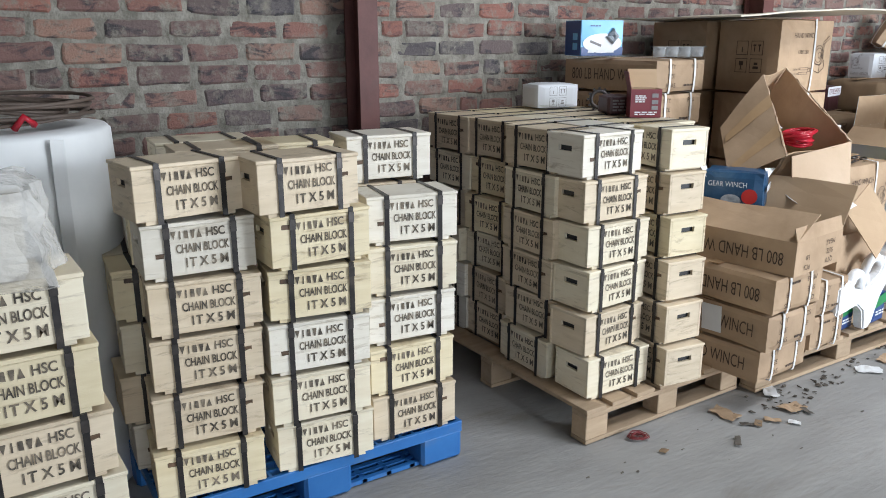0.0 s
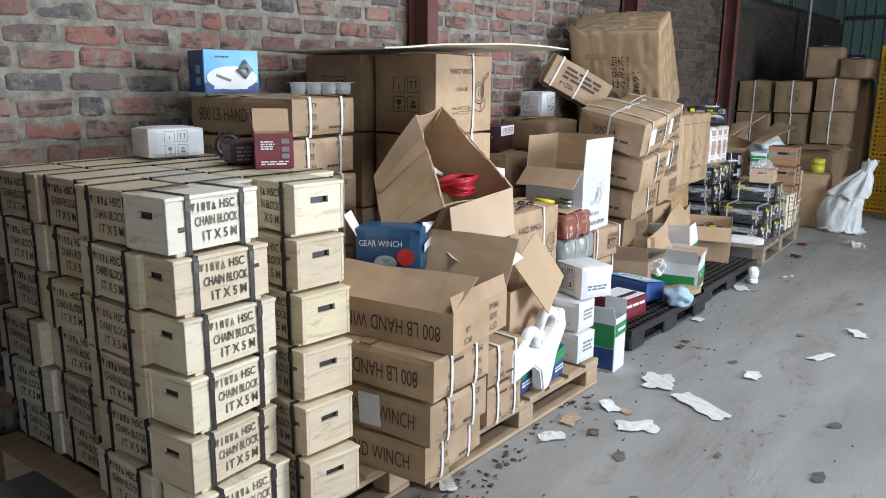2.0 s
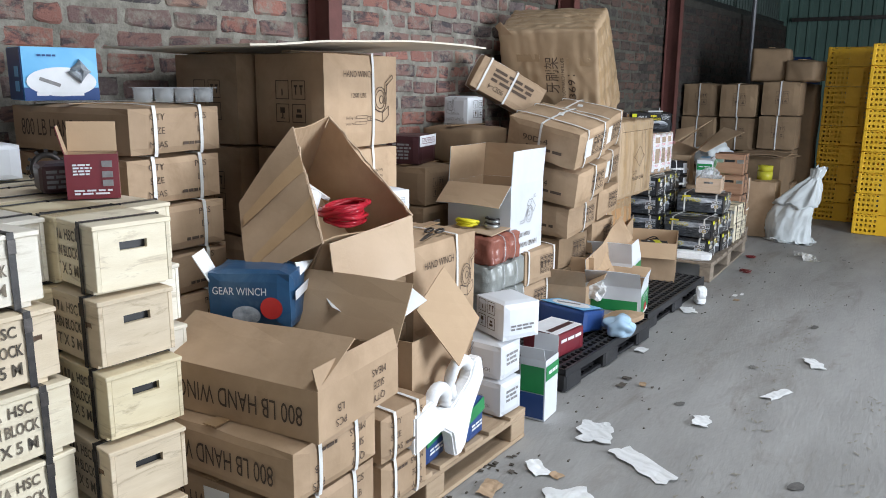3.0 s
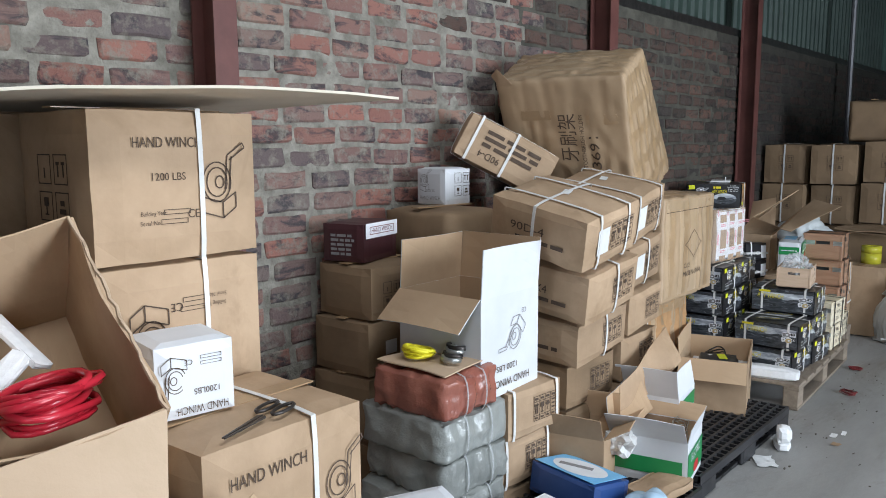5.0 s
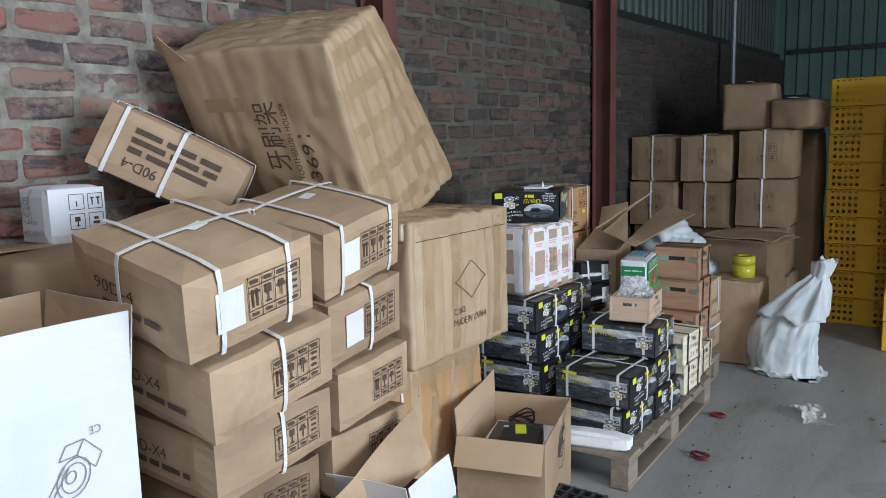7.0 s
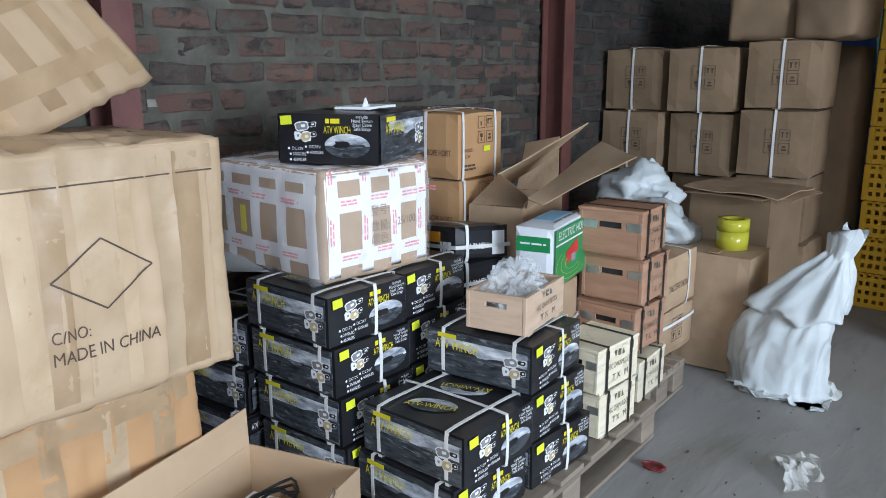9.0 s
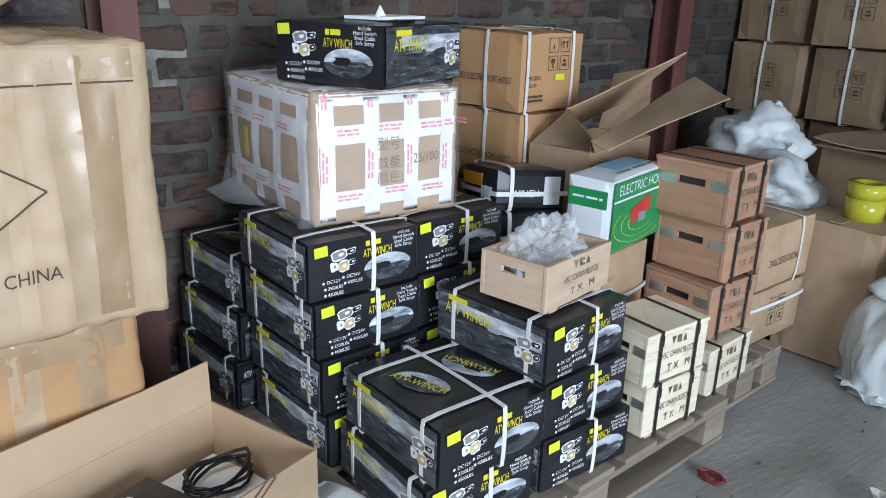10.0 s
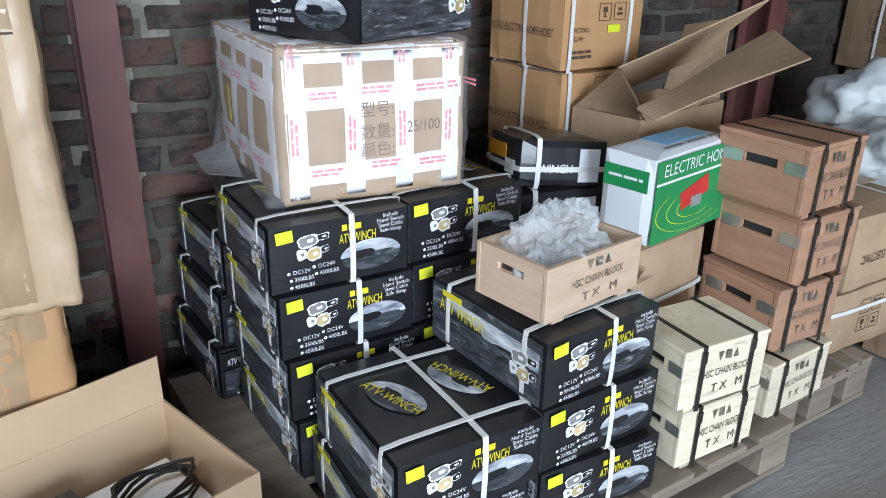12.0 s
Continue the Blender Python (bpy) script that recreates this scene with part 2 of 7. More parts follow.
YELLOW_RIBBON = surface("yellow_webbing", (0.70, 0.62, 0.015), (0.80, 0.72, 0.03), 12, 0.5, 0.2, 90)
BLACK_CABLE = surface("black_cable", (0.012, 0.012, 0.012), (0.02, 0.02, 0.02), 12, 0.4, 0.1, 90)
BROWN_CABLE = surface("dull_brown_hose", (0.09, 0.065, 0.05), (0.13, 0.095, 0.075), 12, 0.6, 0.2, 90)
IRON = surface("dark_iron", (0.05, 0.045, 0.043), (0.10, 0.09, 0.085), 20, 0.4, 0.3, 90, (0.12, 0.06, 0.03), 6, 0.5, 0.1, 0.7)
BRIGHT_METAL = surface("bright_clasp_metal", (0.45, 0.47, 0.46), (0.62, 0.63, 0.61), 20, 0.3, 0.2, 90, vary=0.05, metal=0.8)
RED_WRAP = surface("red_brown_film_wrap", (0.26, 0.085, 0.06), (0.36, 0.14, 0.10), 5, 0.22, 0.6, 18, vary=0.03, bump_distance=0.012)
GREY_WRAP = surface("grey_film_wrap", (0.22, 0.23, 0.215), (0.32, 0.33, 0.31), 5, 0.28, 0.6, 16, vary=0.06, bump_distance=0.012)
YELLOW_TAPE = surface("yellow_tape_roll", (0.50, 0.46, 0.03), (0.62, 0.57, 0.06), 6, 0.2, 0.1, 60)
BLUE_FILM = surface("pale_blue_plastic", (0.30, 0.45, 0.58), (0.42, 0.56, 0.68), 8, 0.25, 0.5, 25)
BLUE_SHEET = surface("blue_tarpaulin", (0.02, 0.08, 0.30), (0.03, 0.11, 0.38), 5, 0.5, 0.4, 15)
SHEET_BOARD = surface("pale_board_sheet", (0.62, 0.55, 0.44), (0.70, 0.63, 0.52), 3, 0.75, 0.1, 60, (0.5, 0.42, 0.32), 2, 0.3, 0.0)
TAPED_KRAFT = surface("taped_cardboard", (0.40, 0.275, 0.165), (0.47, 0.33, 0.205), 3, 0.55, 0.12, 140, (0.31, 0.20, 0.11), 2.6, 0.5, 0.06)
CLEAR_TAPE = surface("clear_tan_tape", (0.345, 0.225, 0.125), (0.42, 0.285, 0.165), 7, 0.34, 0.25, 30, (0.50, 0.37, 0.24), 5, 0.6, 0.14)
SKY_PRINT = surface("cloudy_sky_print", (0.10, 0.12, 0.16), (0.80, 0.83, 0.87), 20, 0.35, 0.0, vary=0.03, stretch=(0.5, 1.6, 1))
LAND_PRINT = surface("dark_landscape_print", (0.012, 0.014, 0.016), (0.09, 0.10, 0.115), 38, 0.35, 0.0, stain=(0.62, 0.66, 0.72), stain_scale=26, stain_amount=0.7, vary=0.05, stretch=(0.5, 2.2, 1))
DULL_YELLOW = surface("dull_yellow_print", (0.50, 0.34, 0.06), (0.66, 0.50, 0.14), 30, 0.4, 0.0, stain=(0.8, 0.75, 0.6), stain_scale=18, stain_amount=0.6)
RED_SCRAP = surface("dull_red_ribbon", (0.13, 0.016, 0.018), (0.24, 0.03, 0.03), 20, 0.4, 0.2, 60)
ROLLED_SHEET = surface("translucent_roof_sheet", (0.6, 0.62, 0.6), (0.7, 0.72, 0.7), 4, 0.4, 0.1, 30)
GLOSS_TAPE = surface("pale_glossy_tape", (0.44, 0.31, 0.19), (0.51, 0.37, 0.24), 7, 0.34, 0.25, 30, (0.36, 0.24, 0.13), 4, 0.6, 0.12)
MUD = surface("dry_mud", (0.25, 0.225, 0.185), (0.31, 0.285, 0.245), 20, 0.95, 0.4, 60)
OIL = surface("dried_oil", (0.09, 0.085, 0.08), (0.16, 0.155, 0.145), 30, 0.6, 0.2, 60)
LEAF = surface("dry_trash", (0.06, 0.05, 0.04), (0.13, 0.11, 0.09), 20, 0.9, 0.3, 90)
CLEAR = clear_film("clear_plastic", (0.82, 0.85, 0.86), 0.12, 0.35)
STRETCH = clear_film("clear_stretch_film", (0.90, 0.88, 0.90), 0.16, 0.10)
MILKY = clear_film("milky_plastic_film", (0.85, 0.83, 0.78), 0.2, 0.42)


# ---- mesh helpers ----
def part(name, bm, material, parent=None, label="", m=None, smooth=False):
    """Links a bmesh as one mesh object, under a thing or a part."""
    me = bpy.data.meshes.new(name)
    bm.to_mesh(me)
    bm.free()
    me.materials.append(material)
    if smooth:
        for f in me.polygons:
            f.use_smooth = True
    return hang(name, me, parent, label, m)


def hang(name, me, parent=None, label="", m=None):
    ob = new(name, me)
    ob.parent = parent
    if m is not None:
        ob.matrix_basis = m
    if label:
        ob["label"] = label
    return ob


def thing(name, m, label, category, group="", kind=""):
    return_value = new(name)
    return_value.empty_display_size = 0.05
    return_value.matrix_basis = m
    return tagged(return_value, label, category, group, kind)


def block(lo, hi, bevel=0.0, bm=None, wobble=0.0, seed=0):
    """A box from corner to corner, with softened edges."""
    own = bmesh.new()
    bmesh.ops.create_cube(own, size=1.0)
    for v in own.verts:
        v.co = Vector([lo[i] + (v.co[i] + 0.5) * (hi[i] - lo[i]) for i in range(3)])
    if bevel:
        bmesh.ops.bevel(own, geom=own.edges[:], offset=bevel, segments=1, affect="EDGES")
    if wobble:
        rng = random.Random(seed)
        for v in own.verts:
            v.co += Vector([rng.uniform(-wobble, wobble) for _ in range(3)])
    if bm is None:
        return own
    tmp = bpy.data.meshes.new("tmp")
    own.to_mesh(tmp)
    own.free()
    bm.from_mesh(tmp)
    bpy.data.meshes.remove(tmp)
    return bm


def puffy(size, bulge=0.006, dents=0.003, cuts=5, seed=0, edge=0.006):
    """A box of card: rounded edges, faces that swell and dent a little. Origin at a lower corner."""
    bm = bmesh.new()
    bmesh.ops.create_cube(bm, size=2.0)
    bmesh.ops.subdivide_edges(bm, edges=bm.edges[:], cuts=cuts, use_grid_fill=True)
    off = Vector((seed * 3.7, seed * 1.3, seed * 2.1))
    for v in bm.verts:
        c = v.co.copy()
        p = Vector([c[i] * size[i] / 2 for i in range(3)])
        for i in range(3):
            j, k = (i + 1) % 3, (i + 2) % 3
            if abs(c[i]) > 0.999:
                p[i] += math.copysign(bulge * (1 - c[j] ** 2) * (1 - c[k] ** 2), c[i])
                p[i] += dents * (noise.noise(p * 9 + off) - 0.2)
            if abs(c[i]) > 0.999 and (abs(c[j]) > 0.999 or abs(c[k]) > 0.999):
                p[i] -= math.copysign(edge, c[i])
        v.co = p + Vector(size) / 2
    bmesh.ops.recalc_face_normals(bm, faces=bm.faces[:])
    return bm


TEXTS = {}


def text_mesh(words, height, width=0.0, spacing=1.0, thick=0.0):
    """A flat mesh of lettering centred on its origin, capitals that high; width squeezes or stretches the line."""
    key = (words, height, width, thick)
    if key not in TEXTS:
        cu = bpy.data.curves.new("lettering", "FONT")
        cu.body, cu.size, cu.align_x, cu.align_y = words, height / 0.70, "CENTER", "CENTER"
        cu.resolution_u, cu.offset, cu.space_line = 3, thick, spacing
        ob = bpy.data.objects.new("lettering", cu)
        me = bpy.data.meshes.new_from_object(ob)
        bpy.data.objects.remove(ob)
        bpy.data.curves.remove(cu)
        xs = [v.co.x for v in me.vertices] or [0, 1]
        got = max(xs) - min(xs)
        mid = (max(xs) + min(xs)) / 2
        for v in me.vertices:
            v.co.x = (v.co.x - mid) * (width / got if width else 1)
        me.name = "lettering"
        TEXTS[key] = me
    return TEXTS[key]


def on_face(face, u, v, size, gap=0.0025, turn=0.0):
    """The pose of a flat print on a face of a box whose origin is its near lower corner; u to the right, v up, as seen from outside."""
    sx, sy, sz = size
    if face == "front":
        m = pose(u, -gap, v, 90)
    elif face == "left":
        m = pose(-gap, sy - u, v, 90, 0, -90)
    elif face == "right":
        m = pose(sx + gap, u, v, 90, 0, 90)
    elif face == "back":
        m = pose(sx - u, sy + gap, v, 90, 0, 180)
    else:
        m = pose(u, v, sz + gap)
    return m @ pose(0, 0, 0, 0, 0, turn)


def write(owner, words, face, u, v, size, height, ink=None, width=0.0, turn=0.0, gap=0.0025, thick=0.0, name="lettering"):
    ink = ink or PRINT
    base = text_mesh(words, height, width, 1.0, thick)
    key = (words, height, width, thick, ink.name)
    if key not in TEXTS:
        me = base.copy()
        me.materials.clear()
        me.materials.append(ink)
        TEXTS[key] = me
    return hang(name, TEXTS[key], owner, "", on_face(face, u, v, size, gap, turn))


def patch(owner, name, face, u, v, size, w, h, material, turn=0.0, gap=0.002, label=""):
    """A flat printed or stuck-on piece, w by h, centred at u, v of a face."""
    return part(name, block((-w / 2, -h / 2, -0.0006), (w / 2, h / 2, 0.0006)), material, owner, label, on_face(face, u, v, size, gap, turn))


def oval(owner, name, face, u, v, size, w, h, material, gap=0.0022, turn=0.0):
    bm = bmesh.new()
    bmesh.ops.create_circle(bm, cap_ends=True, segments=28, radius=0.5)
    for q in bm.verts:
        q.co.x *= w
        q.co.y *= h
    return part(name, bm, material, owner, "", on_face(face, u, v, size, gap, turn))


def bars(owner, face, u, v, size, w, h, count, ink, gap=0.0026, turn=0.0, seed=0, name="small_print"):
    """Writing too small to read: plain bars of its size."""
    rng = random.Random(seed)
    bm = bmesh.new()
    step = h / count
    for i in range(count):
        y = h / 2 - (i + 0.5) * step
        x = -w / 2
        while x < w / 2 - 0.1 * w:
            run = min(rng.uniform(0.15, 0.4) * w, w / 2 - x)
            block((x, y - step * 0.28, -0.0004), (x + run, y + step * 0.28, 0.0004), 0, bm)
            x += run + 0.06 * w
    return tagged(part(name, bm, ink, owner, "", on_face(face, u, v, size, gap, turn)), kind="stuff")


def loop_strap(owner, axis, at, size, width=0.014, thick=0.0012, material=None, slack=0.001, name="strap", bulge=0.0):
    """A band round a box, lying on its swollen faces: axis 'x' runs round the faces met by a plane at x = at, 'y' the same, 'z' lies level."""
    bm = bmesh.new()
    i = "xyz".index(axis)
    j, k = [n for n in range(3) if n != i]
    ca = 2 * at / size[i] - 1
    steps = 8
    path = []
    for side in range(4):
        for s in range(steps):
            c = -1 + 2 * s / steps
            out = bulge * (1 - c * c) * (1 - ca * ca) + slack * (0.45 if s == 0 else 1.0)
            cj, ck, nj, nk = ((c, -1, 0, -1), (1, c, 1, 0), (-c, 1, 0, 1), (-1, -c, -1, 0))[side]
            pj, pk = (cj + 1) / 2 * size[j] + nj * out, (ck + 1) / 2 * size[k] + nk * out
            if s == 0:
                pj, pk = pj + math.copysign(0.45 * slack - 0.003, cj) * (nj == 0), pk + math.copysign(0.45 * slack - 0.003, ck) * (nk == 0)
            path.append((pj, pk, cj, ck))
    inner = []
    for pj, pk, cj, ck in path:
        quad = []
        for d, w in ((0, -1), (0, 1), (thick, 1), (thick, -1)):
            v = [0, 0, 0]
            v[i] = at + w * width / 2
            v[j] = pj + (math.copysign(d, cj) if abs(cj) > 0.99 else 0)
            v[k] = pk + (math.copysign(d, ck) if abs(ck) > 0.99 else 0)
            quad.append(bm.verts.new(v))
        inner.append(quad)
    n = len(inner)
    for p in range(n):
        q = (p + 1) % n
        for e in range(4):
            bm.faces.new((inner[p][e], inner[p][(e + 1) % 4], inner[q][(e + 1) % 4], inner[q][e]))
    bmesh.ops.recalc_face_normals(bm, faces=bm.faces[:])
    return part(name, bm, material or STRAP_WHITE, owner)


def tube(points, radius, sides=8, closed=False):
    """A round bar along a line of points."""
    bm = bmesh.new()
    pts = [Vector(p) for p in points]
    n = len(pts)
    rings = []
    for i, p in enumerate(pts):
        a = pts[(i - 1) % n] if closed or i else p
        b = pts[(i + 1) % n] if closed or i < n - 1 else p
        d = (b - a).normalized()
        side = d.cross(Vector((0.13, 0.21, 1))).normalized()
        up = side.cross(d)
        rings.append([bm.verts.new(p + radius * (math.cos(2 * math.pi * k / sides) * side + math.sin(2 * math.pi * k / sides) * up)) for k in range(sides)])
    for i in range(n if closed else n - 1):
        r, q = rings[i], rings[(i + 1) % n]
        for k in range(sides):
            bm.faces.new((r[k], r[(k + 1) % sides], q[(k + 1) % sides], q[k]))
    if not closed:
        bm.faces.new(rings[0][::-1])
        bm.faces.new(rings[-1])
    bmesh.ops.recalc_face_normals(bm, faces=bm.faces[:])
    return bm


def panel(corners, thick=0.004, cuts=0, warp=0.0, seed=0):
    """A sheet of card with thickness between four corners."""
    bm = bmesh.new()
    vs = [bm.verts.new(c) for c in corners]
    bm.faces.new(vs)
    if cuts:
        bmesh.ops.subdivide_edges(bm, edges=bm.edges[:], cuts=cuts, use_grid_fill=True)
        bm.normal_update()
        off = Vector((seed * 5.1, seed, 0))
        for v in bm.verts:
            v.co += v.normal * warp * noise.noise(v.co * 5 + off)
    got = bmesh.ops.extrude_face_region(bm, geom=bm.faces[:])
    bm.normal_update()
    top = [g for g in got["geom"] if isinstance(g, bmesh.types.BMVert)]
    nrm = (Vector(corners[1]) - Vector(corners[0])).cross(Vector(corners[3]) - Vector(corners[0])).normalized()
    for v in top:
        v.co += nrm * thick
    bmesh.ops.recalc_face_normals(bm, faces=bm.faces[:])
    return bm


def crumpled(size, bulge, crease, seed, cuts=26):
    """A worn, taped carton's body: soft edges, sagging faces and long creases."""
    bm = puffy(size, bulge, 0.004, cuts, seed, 0.005)
    bm.normal_update()
    off = Vector((seed * 1.7, seed * 0.9, 4.0))
    for v in bm.verts:
        p = v.co
        long = noise.noise(Vector((p.x * 16, p.y * 16, p.z * 2.2)) + off)
        net = noise.noise(p * 13 + off)
        v.co = p + v.normal * (crease * (0.5 - 2.2 * abs(long)) * 0.5 + crease * (0.4 - 2.0 * abs(net)) * 0.4)
    return bm


def rebody(owner, bm, material):
    """Gives a carton a new body mesh; returns its search tree."""
    body = [c for c in owner.children if c.name.startswith("body")][0]
    tree = BVHTree.FromBMesh(bm)
    me = bpy.data.meshes.new("body")
    bm.to_mesh(me)
    bm.free()
    me.materials.append(material)
    for f in me.polygons:
        f.use_smooth = True
    body.data = me
    return tree


def tape_band(owner, tree, axis, at, size, width, material, lift=0.0007, name="tape_band", span=(0.0, 1.0), skew=0.0):
    """A strip of tape pressed onto a carton, right round it or over part of the way."""
    i = "xyz".index(axis)
    j, k = [n for n in range(3) if n != i]
    bm = bmesh.new()
    rows_t, steps = [], 120
    for s in range(steps + 1):
        if not span[0] <= s / steps <= span[1]:
            continue
        a = 2 * math.pi * s / steps - 0.75 * math.pi
        q = max(abs(math.cos(a)), abs(math.sin(a)))
        row = []
        for w in (-0.5, -0.25, 0, 0.25, 0.5):
            p, d = [0, 0, 0], [0, 0, 0]
            cj, ck = math.cos(a) / q, math.sin(a) / q
            p[i] = min(max(at + w * width + skew * (s / steps - 0.5), 0.004), size[i] - 0.004)
            p[j], p[k] = (cj * 1.3 + 1) / 2 * size[j], (ck * 1.3 + 1) / 2 * size[k]
            if abs(cj) > 0.985 and abs(ck) > 0.985:
                d[j], d[k] = -cj, -ck
            elif abs(cj) > abs(ck):
                d[j], p[k] = -cj, (ck + 1) / 2 * size[k]
            else:
                d[k], p[j] = -ck, (cj + 1) / 2 * size[j]
            d = Vector(d).normalized()
            got = tree.ray_cast(Vector(p), d)[0]
            row.append(None if got is None else bm.verts.new(got - d * lift))
        rows_t.append(row)
    for r0, r1 in zip(rows_t, rows_t[1:]):
        for w in range(4):
            four = (r0[w], r0[w + 1], r1[w + 1], r1[w])
            if None not in four:
                bm.faces.new(four)
    return part(name, bm, material, owner, "", None, True)


def cling(owner, tree, lift=0.0016, skip=("body", "tape_band", "strap", "seam", "turned")):
    """Presses the flat prints of a carton onto its uneven faces."""
    for ob in owner.children:
        if ob.name.startswith(skip):
            continue
        m = ob.matrix_basis
        n = (m.to_3x3() @ Vector((0, 0, 1))).normalized()
        me = ob.data.copy()
        for v in me.vertices:
            p = m @ v.co
            got = tree.ray_cast(p + n * 0.06, -n)[0]
            if got is not None:
                v.co = m.inverted() @ (got + n * (lift + max(v.co.z, 0)))
        ob.data = me


# ---- structure ----
WALL_Y = 3.60
FAR_X = 16.3


def structure(name, bm, material, label, category, kind="structure"):
    return tagged(part(name, bm, material), label, category, "", kind)


def floor_sheet():
    bm = bmesh.new()
    bmesh.ops.create_grid(bm, x_segments=120, y_segments=90, size=1)
    for v in bm.verts:
        v.co = Vector((5.7 + v.co.x * 11.5, -0.5 + v.co.y * 5.0, 0))
        v.co.z = 0.004 * noise.noise(v.co * 0.9) - 0.004
    return bm


structure("floor", floor_sheet(), CONCRETE, "dusty worn grey concrete floor with tyre marks", "floor")
structure("ground", block((-60, -60, -0.4), (80, 60, -0.03)), PLASTER, "bare pale ground outside the shed", "ground")


def mortar_face():
    """The rough mortar bed of the brick wall, with a lumpy face."""
    bm = bmesh.new()
    nx, nz = 560, 96
    x0, x1, z1 = -5.0, FAR_X, 2.52
    rows = []
    for j in range(nz + 1):
        row = []
        for i in range(nx + 1):
            p = Vector((x0 + (x1 - x0) * i / nx, WALL_Y, z1 * j / nz))
            p.y -= 0.003 * noise.noise(p * 5) + 0.005 * noise.noise(p * 19) - 0.001
            row.append(bm.verts.new(p))
        rows.append(row)
    for j in range(nz):
        for i in range(nx):
            bm.faces.new((rows[j][i], rows[j][i + 1], rows[j + 1][i + 1], rows[j + 1][i]))
    block((x0, WALL_Y + 0.03, 0), (x1, WALL_Y + 0.25, z1), 0, bm)
    return bm


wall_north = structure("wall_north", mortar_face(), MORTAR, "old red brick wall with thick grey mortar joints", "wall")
wall_north.data.materials.append(DARK_MORTAR)
wall_north.data.materials.append(FAR_SHADE_MORTAR)
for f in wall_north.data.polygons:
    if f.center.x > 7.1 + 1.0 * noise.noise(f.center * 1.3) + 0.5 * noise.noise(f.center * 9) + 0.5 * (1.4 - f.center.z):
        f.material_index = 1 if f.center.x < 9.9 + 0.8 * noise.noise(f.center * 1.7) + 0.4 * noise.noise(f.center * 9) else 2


def corrugated(length, height, pitch=0.16, depth=0.025):
    """Ribbed sheet in the x-z plane."""
    bm = bmesh.new()
    xs = []
    x = 0.0
    while x < length:
        xs += [(x, 0), (x + pitch * 0.55, 0), (x + pitch * 0.68, depth), (x + pitch * 0.87, depth)]
        x += pitch
    lower = [bm.verts.new((a, -b, 0)) for a, b in xs]
    upper = [bm.verts.new((a, -b, height)) for a, b in xs]
    for i in range(len(xs) - 1):
        bm.faces.new((lower[i], lower[i + 1], upper[i + 1], upper[i]))
    got = bmesh.ops.extrude_face_region(bm, geom=bm.faces[:])
    for g in got["geom"]:
        if isinstance(g, bmesh.types.BMVert):
            g.co.y += 0.004
    bmesh.ops.recalc_face_normals(bm, faces=bm.faces[:])
    return bm


bm = corrugated(8.35, 4.6)
bmesh.ops.transform(bm, matrix=pose(FAR_X, 3.85, 0, 0, 0, -90), verts=bm.verts)
structure("wall_east", bm, GREEN_SHEET, "green corrugated steel sheet end wall", "wall")
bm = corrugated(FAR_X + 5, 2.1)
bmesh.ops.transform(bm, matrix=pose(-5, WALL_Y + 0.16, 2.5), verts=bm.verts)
structure("wall_upper", bm, SHADED_GREEN, "green corrugated cladding above the brick wall", "wall")
structure("wall_west", block((-5.2, -4.7, 0), (-5, 3.85, 4.6)), PLASTER, "plain grey plastered wall", "wall")


def south_wall():
    """The wall on the open side, with two wide gateways."""
    bm = bmesh.new()
    for x0, x1 in ((-5.0, -2.7), (1.1, 4.8), (8.0, FAR_X)):
        block((x0, -4.7, 0), (x1, -4.5, 4.6), 0, bm)
    for x0, x1 in ((-2.7, 1.1), (4.8, 8.0)):
        block((x0, -4.7, 3.4), (x1, -4.5, 4.6), 0, bm)
    return bm


structure("wall_south", south_wall(), PLASTER, "plain grey wall with two wide open gateways", "wall")
structure("ceiling", block((-5.2, -4.7, 4.6), (FAR_X + 0.1, 3.9, 4.7)), ROOF_SHEET, "grey sheet metal roof of the shed", "ceiling")

structure("skylight", block((2.0, -0.4, 4.56), (5.8, 0.8, 4.596)), ROLLED_SHEET, "translucent white roof sheet that lets daylight in", "skylight")

# Steel columns in front of the wall, and the rail at the far end.
POSTS = (1.75, 4.665, 7.57, 10.2)


def column():
    col = thing("steel_column", pose(0, 0, 0), "red oxide painted steel column against the brick wall", "column", "wall columns", "structure")
    part("front_flange", block((-0.05, 0, 0), (0.05, 0.008, 4.5)), STEEL_RED, col)
    part("back_flange", block((-0.05, 0.142, 0), (0.05, 0.15, 4.5)), STEEL_RED, col)
    part("web", block((-0.003, 0.008, 0), (0.003, 0.142, 4.5)), STEEL_RED, col)
    return col


first = column()
first.matrix_basis = pose(POSTS[0], 3.42, 0)
for x in POSTS[1:]:
    copy_thing(first, pose(x, 3.42, 0))
for x, z, w, h, turn in ((4.666, 1.585, 0.085, 0.065, 4), (4.635, 1.49, 0.075, 0.08, -3), (4.690, 1.215, 0.055, 0.12, 2)):
    tag = tagged(part("paper_tag", panel(((-w / 2, 0, 0), (w / 2, 0, 0), (w / 2, 0, h), (-w / 2, 0, h)), 0.001, 4, 0.008, int(z * 100)), PAPER), "white paper tag stuck on a red steel column", "paper", "column papers")
    tag.matrix_basis = pose(x, 3.416, z, 0, turn, 0)
pipe = thing("steel_pipe", pose(13.2, 3.4, 0), "thin grey steel pipe standing against the wall", "pipe", "", "structure")
part("tube", tube([(0, 0, 0), (0, 0, 4.5)], 0.03), STEEL_GREY, pipe)
rail = thing("girt_rail", pose(FAR_X - 0.1, 0, 2.62), "dark steel girt rail across the green sheeting", "rail", "", "structure")
